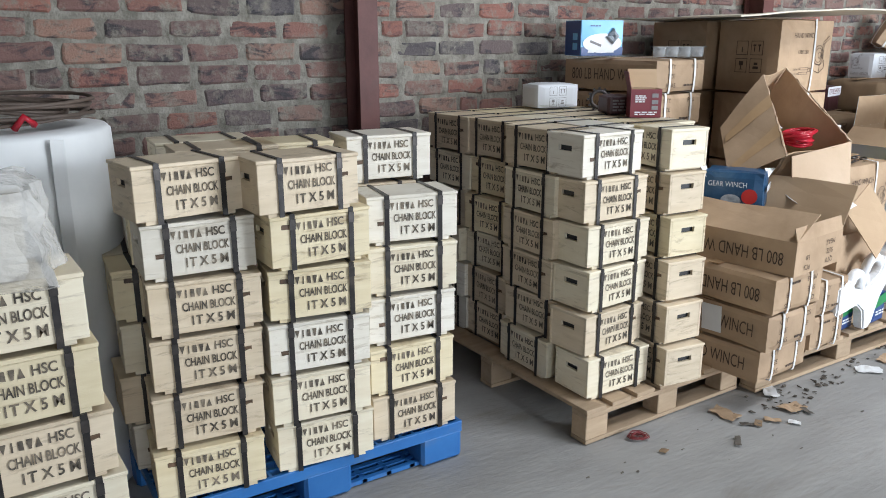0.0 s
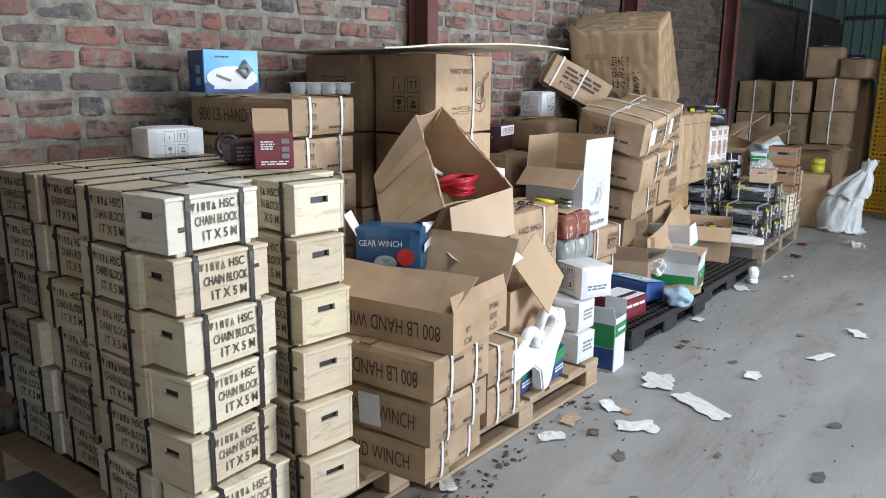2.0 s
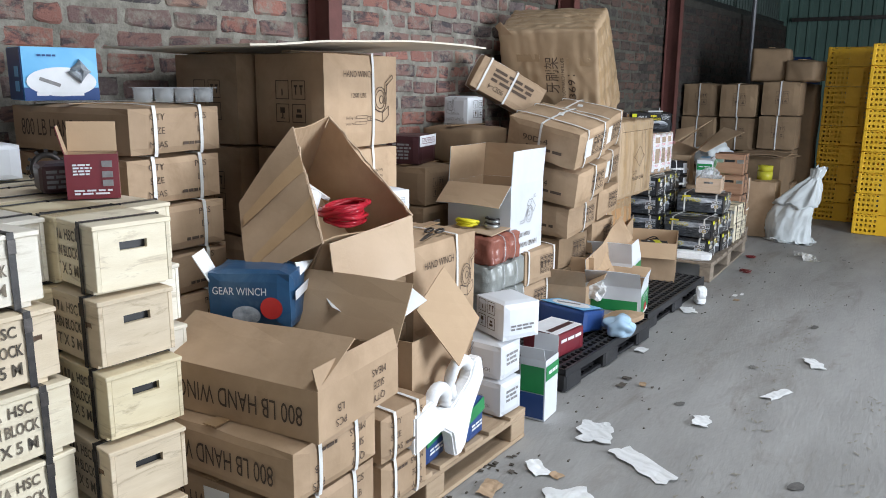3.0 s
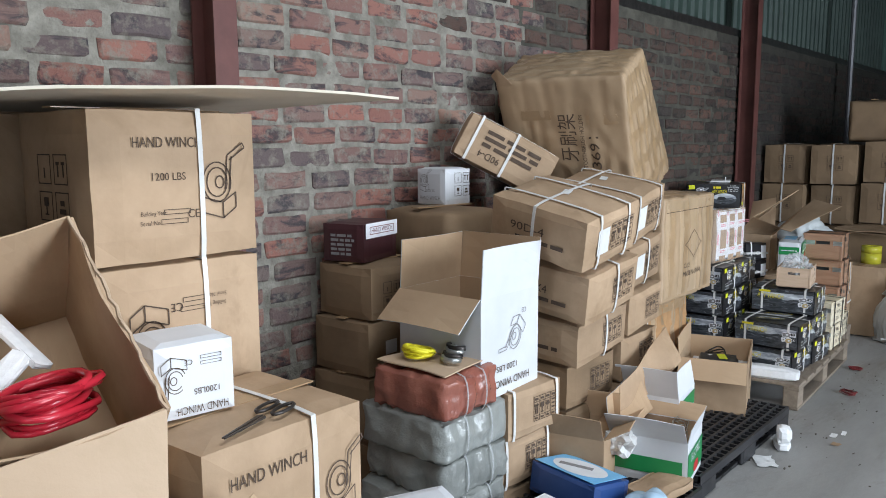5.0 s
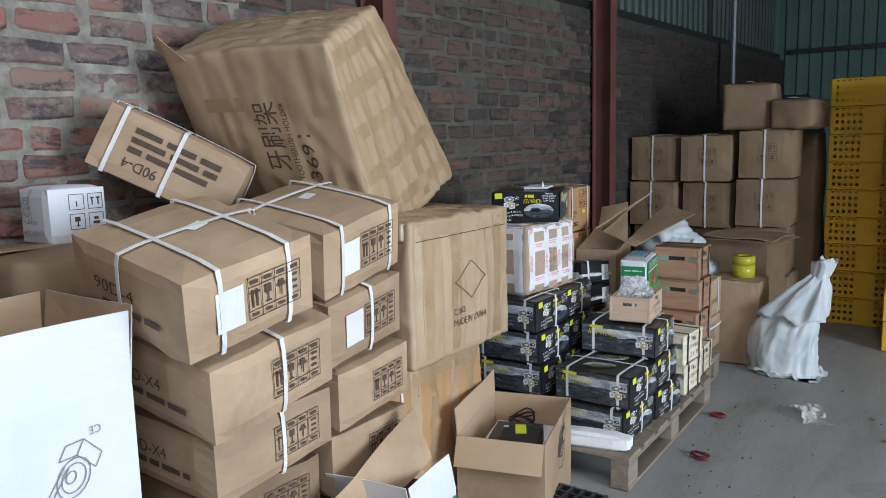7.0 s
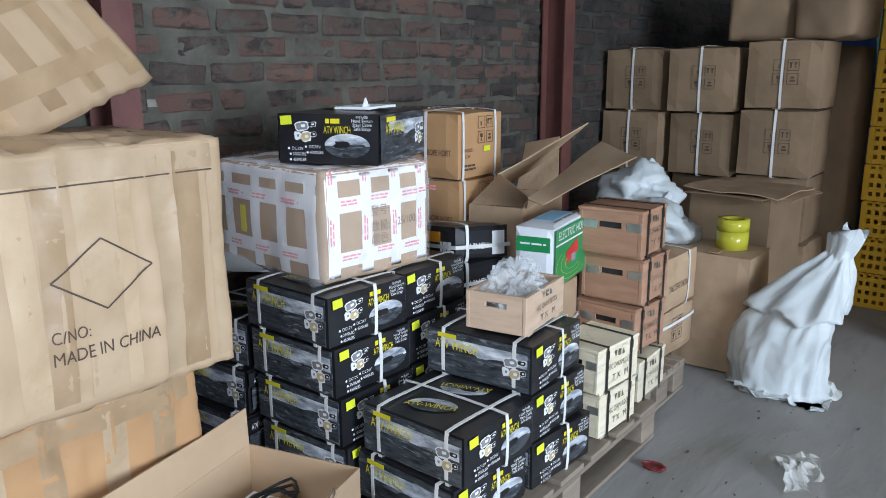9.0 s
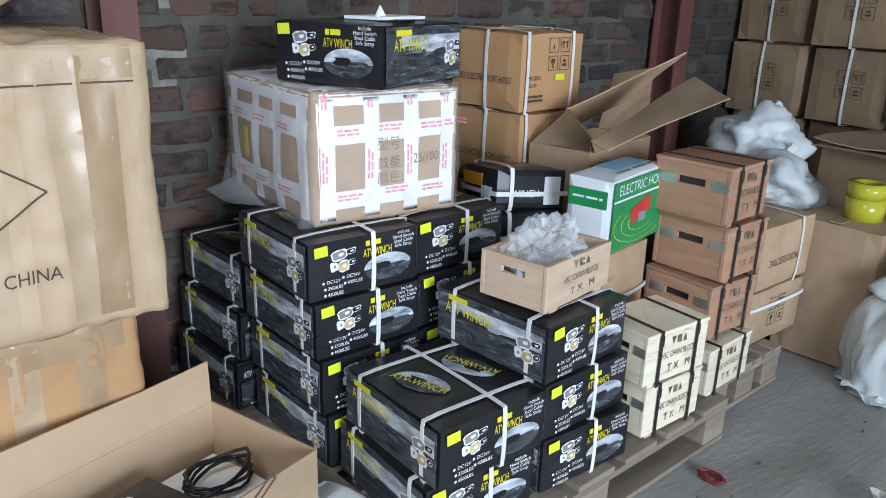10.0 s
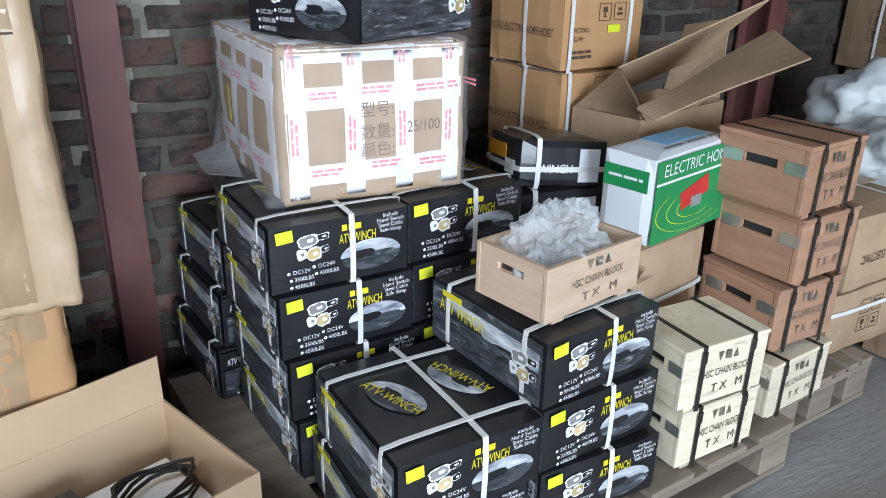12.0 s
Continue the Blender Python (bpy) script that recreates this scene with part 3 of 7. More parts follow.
part("bar", block((-0.03, -4.4, -0.03), (0.03, 3.5, 0.03)), IRON, rail)
rail = thing("girt_rail", pose(0, WALL_Y + 0.05, 2.56), "dark steel girt rail along the wall top", "rail", "", "structure")
part("bar", block((-5, -0.04, -0.04), (FAR_X - 0.2, 0.03, 0.03)), IRON, rail)


# ---- cartons ----
def carton(m, size, label, material=None, straps=(), tape=True, bulge=0.006, dents=0.004, seed=0, name="carton", group="", cat="carton", strap_mat=None, tape_mat=None):
    """A closed carton. Origin at its near lower corner; straps as (axis, place)."""
    box = thing(name, m, label, cat, group)
    part("body", puffy(size, bulge, dents, 10 if bulge > 0.011 else 5, seed), material or KRAFT, box, "", None, bulge > 0.011)
    if tape:
        part("packing_tape", block((-0.002, size[1] / 2 - 0.025, size[2] + bulge * 0.6), (size[0] + 0.002, size[1] / 2 + 0.025, size[2] + bulge + 0.0012)), tape_mat or PALE_TAPE, box)
    for axis, at in straps:
        loop_strap(box, axis, at, size, 0.014, 0.0012, strap_mat or STRAP_WHITE, dents * 0.8 + 0.001, "strap", bulge)
    return box


def two_sided(bm, outer, inner, inside, name, owner, m=None):
    """Links a panel whose faces that look along `inside` take the inner material."""
    ob = part(name, bm, outer, owner, "", m)
    ob.data.materials.append(inner)
    way = Vector(inside)
    for f in ob.data.polygons:
        if f.normal.dot(way) > 0.6:
            f.material_index = 1
    return ob


def open_carton(m, size, label, flaps, outer=None, inner=None, name="open_carton", flap_length=None, cat="carton", thick=0.005, group=""):
    """An open carton; flaps as side: degrees outwards from upright."""
    outer, inner = outer or KRAFT, inner or INSIDE
    sx, sy, sz = size
    t = thick
    box = thing(name, m, label, cat, group)
    two_sided(block((0, 0, 0), (sx, t, sz)), outer, inner, (0, 1, 0), "side_panel", box)
    two_sided(block((0, sy - t, 0), (sx, sy, sz)), outer, inner, (0, -1, 0), "side_panel", box)
    two_sided(block((0, t, 0), (t, sy - t, sz)), outer, inner, (1, 0, 0), "end_panel", box)
    two_sided(block((sx - t, t, 0), (sx, sy - t, sz)), outer, inner, (-1, 0, 0), "end_panel", box)
    two_sided(block((t, t, 0), (sx - t, sy - t, t)), outer, inner, (0, 0, 1), "bottom_panel", box)
    hinges = dict(front=(pose(0, 0, sz), sx), back=(pose(sx, sy, sz, 0, 0, 180), sx), left=(pose(0, sy, sz, 0, 0, -90), sy), right=(pose(sx, 0, sz, 0, 0, 90), sy))
    for side, angle in flaps.items():
        hm, w = hinges[side]
        fl = flap_length or min(sx, sy) / 2
        if isinstance(angle, tuple):
            angle, fl = angle
        bm = block((0.003, 0, 0), (w - 0.003, t * 0.8, fl))
        bmesh.ops.subdivide_edges(bm, edges=bm.edges[:], cuts=2, use_grid_fill=True)
        for v in bm.verts:
            v.co.y += 0.05 * fl * (v.co.z / fl) ** 2 * math.sin(v.co.x * 9)
        two_sided(bm, outer, inner, (0, 1, 0), "flap", box, hm @ pose(0, 0, 0, angle))
    return box


def arrows_print(box, face, u, v, size, s=0.05, ink=None):
    """Four handling marks in frames: umbrella, arrows, glass, stack."""
    ink = ink or PRINT
    bm = bmesh.new()
    for i, (dx, dy) in enumerate(((-0.62, 0.62), (0.62, 0.62), (-0.62, -0.62), (0.62, -0.62))):
        cx, cy = dx * s, dy * s
        h = s * 0.5
        w = s * 0.04
        block((cx - h, cy - h, 0), (cx + h, cy - h + w, 0.0005), 0, bm)
        block((cx - h, cy + h - w, 0), (cx + h, cy + h, 0.0005), 0, bm)
        block((cx - h, cy - h, 0), (cx - h + w, cy + h, 0.0005), 0, bm)
        block((cx + h - w, cy - h, 0), (cx + h, cy + h, 0.0005), 0, bm)
        if i == 0:
            ring = bmesh.ops.create_circle(bm, cap_ends=True, segments=12, radius=h * 0.6, matrix=Matrix.Translation((cx, cy + h * 0.05, 0.0003)))
            bmesh.ops.delete(bm, geom=[q for q in ring["verts"] if q.co.y < cy - h * 0.05], context="VERTS")
            block((cx - w, cy - h * 0.6, 0), (cx + w, cy + h * 0.1, 0.0005), 0, bm)
        elif i == 1:
            for o in (-0.4, 0.4):
                block((cx + o * h - w, cy - h * 0.5, 0), (cx + o * h + w, cy + h * 0.4, 0.0005), 0, bm)
                block((cx + o * h - 3 * w, cy + h * 0.3, 0), (cx + o * h + 3 * w, cy + h * 0.5, 0.0005), 0, bm)
        elif i == 2:
            block((cx - h * 0.35, cy, 0), (cx + h * 0.35, cy + h * 0.6, 0.0005), 0, bm)
            block((cx - w, cy - h * 0.5, 0), (cx + w, cy, 0.0005), 0, bm)
            block((cx - h * 0.3, cy - h * 0.6, 0), (cx + h * 0.3, cy - h * 0.5, 0.0005), 0, bm)
        else:
            block((cx - h * 0.45, cy - h * 0.45, 0), (cx + h * 0.45, cy - h * 0.1, 0.0005), 0, bm)
            block((cx - h * 0.3, cy + h * 0.1, 0), (cx + h * 0.3, cy + h * 0.45, 0.0005), 0, bm)
    return tagged(part("handling_mark", bm, ink, box, "", on_face(face, u, v, size, 0.0025)), kind="stuff")


def handling_table(box, face, u, v, size, w, h, gap, ink=None):
    """A framed row of handling marks: arrows, glass, umbrella and a number, with a heading strip."""
    bm = bmesh.new()
    line = 0.0022

    def bar(x0, y0, x1, y1):
        block((x0, y0, 0), (x1, y1, 0.0005), 0, bm)
    for y in (-h / 2, h / 2 - line, h * 0.26, -h * 0.30):
        bar(-w / 2, y, w / 2, y + line)
    for k in range(5):
        x = -w / 2 + k * (w - line) / 4
        bar(x, -h / 2, x + line, h / 2)
    for k in range(4):
        cx = -w * 0.375 + k * w / 4
        bar(cx - w * 0.07, h * 0.33, cx + w * 0.07, h * 0.42)
        bar(cx - w * 0.06, -h * 0.43, cx + w * 0.06, -h * 0.36)
        if k == 0:
            for d in (-0.04, 0.04):
                bar(cx + d * w - 0.003, -h * 0.22, cx + d * w + 0.003, h * 0.2)
                bar(cx + d * w - 0.008, h * 0.10, cx + d * w + 0.008, h * 0.16)
        elif k == 1:
            bar(cx - 0.010, h * 0.0, cx + 0.010, h * 0.2)
            bar(cx - 0.002, -h * 0.2, cx + 0.002, h * 0.0)
            bar(cx - 0.009, -h * 0.22, cx + 0.009, -h * 0.18)
        elif k == 2:
            bar(cx - 0.013, h * 0.02, cx + 0.013, h * 0.10)
            bar(cx - 0.008, h * 0.10, cx + 0.008, h * 0.18)
            bar(cx - 0.002, -h * 0.2, cx + 0.002, h * 0.02)
        else:
            for q in (-0.18, -0.02, 0.14):
                bar(cx - 0.010, h * q, cx + 0.010, h * (q + 0.06))
    return tagged(part("handling_mark", bm, ink or PRINT, box, "", on_face(face, u, v, size, gap)), kind="stuff")


def winch_drawing(box, face, u, v, size, s, ink=None, turn=0.0):
    """Outline drawing of a hand winch with its crank."""
    bm = bmesh.new()
    w = s * 0.022

    def line(a, b):
        a, b = Vector((*a, 0)) * s, Vector((*b, 0)) * s
        n = (b - a).normalized().cross(Vector((0, 0, 1))) * w / 2
        bm.faces.new([bm.verts.new(q) for q in (a - n, b - n, b + n, a + n)])
    for a, b in (((-.35, -.5), (.05, -.62)), ((.05, -.62), (.3, -.45)), ((.3, -.45), (.3, -.2)), ((-.35, -.5), (-.35, -.25)), ((-.35, -.25), (.05, -.36)), ((.05, -.36), (.3, -.2)), ((.05, -.36), (.05, -.62)),
                 ((.1, -.15), (.16, .42)), ((.18, -.15), (.24, .40)), ((.16, .42), (.46, .62)), ((.2, .34), (.5, .54)), ((.46, .62), (.5, .54))):
        line(a, b)
    for r, cx, cy in ((0.33, -.05, -.02), (0.24, -.05, -.02), (0.10, .0, -.02)):
        for k in range(18):
            p, q = 2 * math.pi * k / 18, 2 * math.pi * (k + 1) / 18
            line((cx + r * 0.8 * math.cos(p), cy + r * math.sin(p)), (cx + r * 0.8 * math.cos(q), cy + r * math.sin(q)))
    return part("line_drawing", bm, ink or PRINT, box, "", on_face(face, u, v, size, 0.0026, turn))


def empty_frame(box, face, u, v, size, w, h, ink=None, turn=0.0, line=0.0018, name="print_frame"):
    bm = bmesh.new()
    for lo, hi in (((-w / 2, -h / 2), (w / 2, -h / 2 + line)), ((-w / 2, h / 2 - line), (w / 2, h / 2)), ((-w / 2, -h / 2), (-w / 2 + line, h / 2)), ((w / 2 - line, -h / 2), (w / 2, h / 2))):
        block((*lo, 0), (*hi, 0.0004), 0, bm)
    return part(name, bm, ink or PRINT, box, "", on_face(face, u, v, size, 0.0026, turn))


# ---- wooden crates ----
CL, CD, CH = 0.338, 0.200, 0.176


def crate(material=None, ends="slot", words=("HSC", "CHAIN BLOCK", "1T X 5 M"), straps=True, lid=True, clasps=False, category="crate", label=""):
    """A nailed plywood crate, origin at the middle of its base; stencilled long side towards -y."""
    wood = material or CRATE
    x, y, h, t = CL / 2, CD / 2, CH, 0.012
    c = thing("wooden_crate", pose(0, 0, 0), label or "pale plywood chain block crate with black steel straps", category, "stacked crates")
    for s in (-1, 1):
        part("side_board", block((-x, s * y - (t if s > 0 else 0), 0.012), (x, s * y + (t if s < 0 else 0), h - 0.012), 0.0015), wood, c)
        bm = bmesh.new()
        x0, x1 = (s * (x - 0.001) - (t if s > 0 else 0), s * (x - 0.001) + (t if s < 0 else 0))
        yy, zz = y - t - 0.0005, 0.118
        block((x0, -yy, 0.012), (x1, yy, zz - 0.011), 0, bm)
        block((x0, -yy, zz + 0.011), (x1, yy, h - 0.012), 0, bm)
        block((x0, -yy, zz - 0.011), (x1, -0.036, zz + 0.011), 0, bm)
        block((x0, 0.036, zz - 0.011), (x1, yy, zz + 0.011), 0, bm)
        part("end_board", bm, wood, c)
        part("cleat", block((s * (x - 0.05) - 0.02, -y + 0.004, 0), (s * (x - 0.05) + 0.02, y - 0.004, 0.012)), wood, c)
        if clasps:
            for q in (-0.075, 0.062):
                part("clasp", block((s * (x + 0.0005) - 0.001, q - 0.022, h - 0.075), (s * (x + 0.0005) + 0.002, q + 0.022, h - 0.045), 0.0008), BRIGHT_METAL, c)
    part("inner_base", block((-x + t, -y + t, 0.013), (x - t, y - t, 0.022)), KNOT, c)
    if lid:
        part("lid", block((-x - 0.003, -y - 0.003, h - 0.012), (x + 0.003, y + 0.003, h), 0.002), wood, c)
        part("filling", block((-x + t + 0.004, -y + t + 0.004, 0.024), (x - t - 0.004, y - t - 0.004, h - 0.03)), BLACK_PLASTIC, c)
    if straps:
        for sx in (-0.098, 0.102):
            bm = bmesh.new()
            w, o, th = 0.0085, 0.0045, 0.0012
            for s in (-1, 1):
                block((sx - w, s * (y + o) - th / 2, -0.001), (sx + w, s * (y + o) + th / 2, h + o), 0, bm)
            block((sx - w, -y - o, h + 0.002), (sx + w, y + o, h + 0.002 + th), 0, bm)
            st = part("strap", bm, STRAP_BLACK, c)
            part("strap_seal", block((sx - 0.010, -y - 0.0075, h - 0.045), (sx + 0.010, -y - 0.0055, h - 0.012), 0.0005), IRON, st, "pressed steel strap seal")
    size = (CL, CD, CH)
    for face, base in (("front", pose(-x, -y, 0)), ("back", pose(-x, -y, 0))):
        if face == "back" and clasps:
            continue
        u = CL * 0.51
        if not words[0]:
            for k in range(3):
                bm = bmesh.new()
                bm.faces.new([bm.verts.new((p * 0.001, q * 0.001, 0)) for p, q in (((-11, 13), (0, -13), (11, 13)), ((-12, -11), (12, -13), (11, 12), (-12, 13)), ((-11, -13), (11, -13), (0, 13)))[k]])
                o = part("stencil_mark", bm, STENCIL, c, "", on_face(face, u - 0.03 + 0.032 * k, 0.138, size))
                o.matrix_basis = base @ o.matrix_basis
        else:
            o = write(c, words[0], face, u + 0.045, 0.138, size, 0.026, STENCIL, 0.056, 0.0, 0.0025, 0.0008)
            o.matrix_basis = base @ o.matrix_basis
            bm = bmesh.new()
            for k, form in enumerate((((-8, 13), (0, -13), (8, 13)), ((-2, -13), (2, -13), (2, 13), (-2, 13)), ((-6, -11), (6, -13), (5, 12), (-6, 13)), ((-3, -13), (3, -13), (7, 13), (-7, 13)), ((-8, -13), (8, -13), (0, 13)))):
                bm.faces.new([bm.verts.new((-0.038 + 0.019 * k + p * 0.001, q * 0.001, 0)) for p, q in form])
            o = part("stencil_mark", bm, STENCIL, c, "", on_face(face, u - 0.043, 0.138, size))
            o.matrix_basis = base @ o.matrix_basis
        o = write(c, words[1], face, u + 0.004, 0.094, size, 0.027 if words[0] else 0.021, STENCIL, 0.160 if words[0] else 0.185, 0.0, 0.0025, 0.0008 if words[0] else 0.0)
        o.matrix_basis = base @ o.matrix_basis
        o = write(c, words[2], face, u + 0.014, 0.049, size, 0.029 if words[0] else 0.024, STENCIL, 0.128, 0.0, 0.0025, 0.0008 if words[0] else 0.0)
        o.matrix_basis = base @ o.matrix_basis
    return c


CRATES = [crate(), crate(CRATE_WHITE, label="whitish plywood chain block crate with black steel straps"), crate(CRATE_TAN, label="tan knotty plywood chain block crate with black steel straps"), crate(CRATE_YELLOW, label="yellowish plywood chain block crate with black steel straps")]
for k, c in enumerate(CRATES):
    c.matrix_basis = pose(2.44, 2.62 + 0.34 * (k % 2), 0.15 + 0.178 * (k // 2), 0, 0, -90)
    if k:
        part("knot", block((-0.012, -0.001, -0.006), (0.012, 0.001, 0.007), 0.0008, None, 0.002, k), KNOT, c, "", pose(0.12 * (-1) ** k, -CD / 2 - 0.001, 0.05 + 0.03 * k))
pick = random.Random(17)


def put_crate(x, y, z, yaw=0.0, source=None, corner=None):
    """A copy of the crate; corner True gives the near left lower corner instead of the middle."""
    m = pose(x, y, z, 0, 0, yaw)
    if corner:
        m = m @ pose(CL / 2, CD / 2, 0)
    src = source or pick.choice(CRATES)
    return copy_thing(src, m)


rng = random.Random(5)
LAYER = 0.18
# Stack on the blue pallet: the near left corner of each crate, column by column.
A_FRONT = (
    ((0.438, 2.358, -6), (0.452, 2.377, -6), (0.466, 2.395, -7), (0.474, 2.396, -7), (0.474, 2.402, -2), (0.462, 2.377, 8)),
    ((0.827, 2.338, -6), (0.815, 2.325, -6), (0.817, 2.333, -8), (0.828, 2.338, -9), (0.835, 2.310, 0), (0.796, 2.285, 3)),
    ((1.193, 2.355, -3), (1.190, 2.360, -2), (1.203, 2.390, -6), (1.214, 2.408, -9), (1.226, 2.430, -10), (1.270, 2.670, -6)),
)
for col in A_FRONT:
    for k, (x, y, yaw) in enumerate(col):
        put_crate(x, y, 0.15 + LAYER * k, yaw, corner=True)
for k in range(6):
    for x, y in ((0.47, 2.60), (0.49, 2.83), (0.84, 2.62)):
        if k > 3 or x < 0.6:
            put_crate(x + rng.uniform(-0.02, 0.02) - (0.05 if k < 4 and x < 0.6 else 0) + (0.16 if k == 5 and x < 0.6 else 0), y + rng.uniform(-0.01, 0.01) + (0.03 if k == 5 else 0), 0.15 + LAYER * k, -5 + rng.uniform(-3, 3), corner=True)
put_crate(1.20, 2.66, 0.15 + LAYER * 4, -5, corner=True)
# Stack beside it, nearest the camera's start.
for k, (x, dy) in enumerate(((0.315, 0), (0.305, 0), (0.290, 0), (0.275, 0), (0.262, 0), (0.16, 0))):
    put_crate(x - CL / 2, 2.0 + CD / 2 + dy, 0.15 + LAYER * k, 2 if k < 5 else -4)
    put_crate(x - CL * 1.5 - 0.02, 2.0 + CD / 2 + dy, 0.15 + LAYER * k, 1)

# Stack on the raw wooden pallet.
LB = 0.178
for k in range(6):
    j = lambda s=0.008: rng.uniform(-s, s)
    put_crate(2.078 + 0.003 * k + j(0.012), 2.195 + 0.020 * k, 0.15 + LB * k, 2 + j(3), corner=True)
    m = pose(2.434 + 0.016 * k + j(), 2.110 + 0.028 * k, 0.15 + LB * k, 0, 0, -5 + j(3)) @ pose(CD / 2, CL / 2, 0, 0, 0, -90)
    copy_thing(pick.choice(CRATES), m)
    for y, x in ((2.60, 2.07), (2.95, 2.11), (3.29, 2.09)):
        copy_thing(pick.choice(CRATES), pose(x + CD / 2 + j(0.02), y + j(0.012), 0.15 + LB * k, 0, 0, -88 + j(3)))
    copy_thing(pick.choice(CRATES), pose(2.76 + j(), 2.50 + 0.02 * k, 0.15 + LB * k, 0, 0, -90 + j(3)))
    if k > 3:
        for y in (2.62, 2.96, 3.29):
            for x in (2.42, 2.63, 2.84):
                if not (x > 2.7 and y < 2.7):
                    copy_thing(pick.choice(CRATES), pose(x + j(0.01), y + j(0.012), 0.15 + LB * k, 0, 0, -90 + j(3)))


# ---- pallets ----
def wooden_pallet(m, length, depth, height=0.14, material=None, boards=7, label="raw softwood pallet carrying stacked boxes"):
    """Top boards across, three stringer boards, blocks and runners. Origin at the near left corner on the floor."""
    wood = material or PALLET
    p = thing("wooden_pallet", m, label, "pallet", "pallets")
    bw = length / boards * 0.78
    for i in range(boards):
        x = i * (length - bw) / (boards - 1)
        part("top_board", block((x, 0, height - 0.018), (x + bw, depth, height), 0.002, None, 0.001, i), wood, p)
    for y in (0.0, depth / 2 - 0.045, depth - 0.09):
        part("stringer", block((0, y, height - 0.038), (length, y + 0.09, height - 0.018), 0.002), wood, p)
        part("runner", block((0, y, 0.0), (length, y + 0.09, 0.018), 0.002), wood, p)
        for x in (0.0, length / 2 - 0.06, length - 0.12):
            part("spacer_block", block((x, y + 0.002, 0.018), (x + 0.12, y + 0.088, height - 0.038), 0.003), wood, p)
    return p


wooden_pallet(pose(2.02, 2.13, 0, 0, 0, 1), 0.95, 1.35, 0.15)
wooden_pallet(pose(3.0, 2.07, 0, 0, 0, 0), 1.38, 1.25, 0.14, boards=8)
wooden_pallet(pose(7.66, 2.20, 0, 0, 0, 3), 1.38, 1.1, 0.155, PALLET_GREY, label="grey weathered wooden pallet carrying boxed winches")
wooden_pallet(pose(9.08, 2.36, 0, 0, 0, 3), 0.5, 1.0, 0.15, PALLET_GREY, label="grey weathered wooden pallet carrying boxed winches")
wooden_pallet(pose(-0.9, 1.96, 0, 0, 0, 1), 1.2, 0.9, 0.15)


def grid_pallet(m, length, depth, height, material, label):
    """A moulded plastic pallet: lattice deck on nine legs."""
    p = thing("plastic_pallet", m, label, "pallet", "pallets")
    bm = bmesh.new()
    nx, ny = int(length / 0.05), int(depth / 0.05)
    for i in range(nx + 1):
        x = i * (length - 0.012) / nx
        block((x, 0, height - 0.03), (x + 0.012, depth, height - 0.002), 0, bm)
    for i in range(ny + 1):
        y = i * (depth - 0.012) / ny
        block((0, y, height - 0.03), (length, y + 0.012, height), 0, bm)
    part("deck_lattice", bm, material, p)
    part("skirt", block((0.001, -0.002, height - 0.045), (length, 0.006, height - 0.001), 0.002), material, p)
    for x in (0.0, length / 2 - 0.09, length - 0.18):
        for y in (0.0, depth / 2 - 0.07, depth - 0.14):
            part("leg", block((x, y - 0.004, 0), (x + 0.18, y + 0.14, height - 0.03), 0.012), material, p)
    bm = bmesh.new()
    for y in (0.02, depth / 2 - 0.05, depth - 0.12):
        for i in range(3):
            block((0, y + i * 0.04, 0.004), (length, y + i * 0.04 + 0.02, 0.02), 0, bm)
        for i in range(nx // 2):
            block((i * 0.1, y, 0.005), (i * 0.1 + 0.02, y + 0.1, 0.019), 0, bm)
    part("base_lattice", bm, material, p)
    return p


grid_pallet(pose(0.44, 2.335, 0, 0, 0, 0), 1.12, 1.0, 0.15, BLUE_PLASTIC, "blue moulded plastic pallet under wooden crates")
grid_pallet(pose(4.93, 2.14, 0, 0, 0, -2), 1.1, 1.0, 0.13, BLACK_PLASTIC, "black moulded plastic pallet under cluttered boxes")
grid_pallet(pose(6.15, 2.16, 0, 0, 0, 0), 1.2, 1.0, 0.12, BLACK_PLASTIC, "black moulded plastic pallet under cartons")


# ---- cartons by the raw pallet ----
def lb_carton(m, size, flip=False, straps=(0.12, 0.36), label="brown strapped carton printed with a hand winch size", seed=0, sheet=False):
    """The long brown cartons marked 800 LB HAND WINCH on the long side."""
    sx, sy, sz = size
    box = carton(m, size, label, KRAFT, [("x", straps[0]), ("x", straps[1])] if straps else (), True, 0.004, 0.004, seed, group="winch cartons")
    turn = 180 if flip else 0
    write(box, "800 LB HAND WINCH", "left", sy / 2, sz * 0.5, size, 0.058, PRINT, sy * 0.78, turn, 0.006)
    for i, (w, at) in enumerate((("QTY", 0.78), ("SIZE", 0.5), ("MEAS", 0.22))):
        v = sz * (1 - at if flip else at)
        write(box, w, "front", sx * (0.72 if flip else 0.28), v, size, 0.022, PRINT, 0, turn, 0.006)
    write(box, "PCS", "front", sx * (0.25 if flip else 0.75), sz * (0.22 if flip else 0.78), size, 0.022, PRINT, 0, turn, 0.006)
    write(box, "LB", "front", sx * (0.25 if flip else 0.75), sz * 0.5, size, 0.022, PRINT, 0, turn, 0.006)
    bars(box, "front", sx * (0.36 if flip else 0.64), sz * (0.78 if flip else 0.22), size, 0.08, 0.018, 1, PRINT, 0.006, 0, seed)
    return box


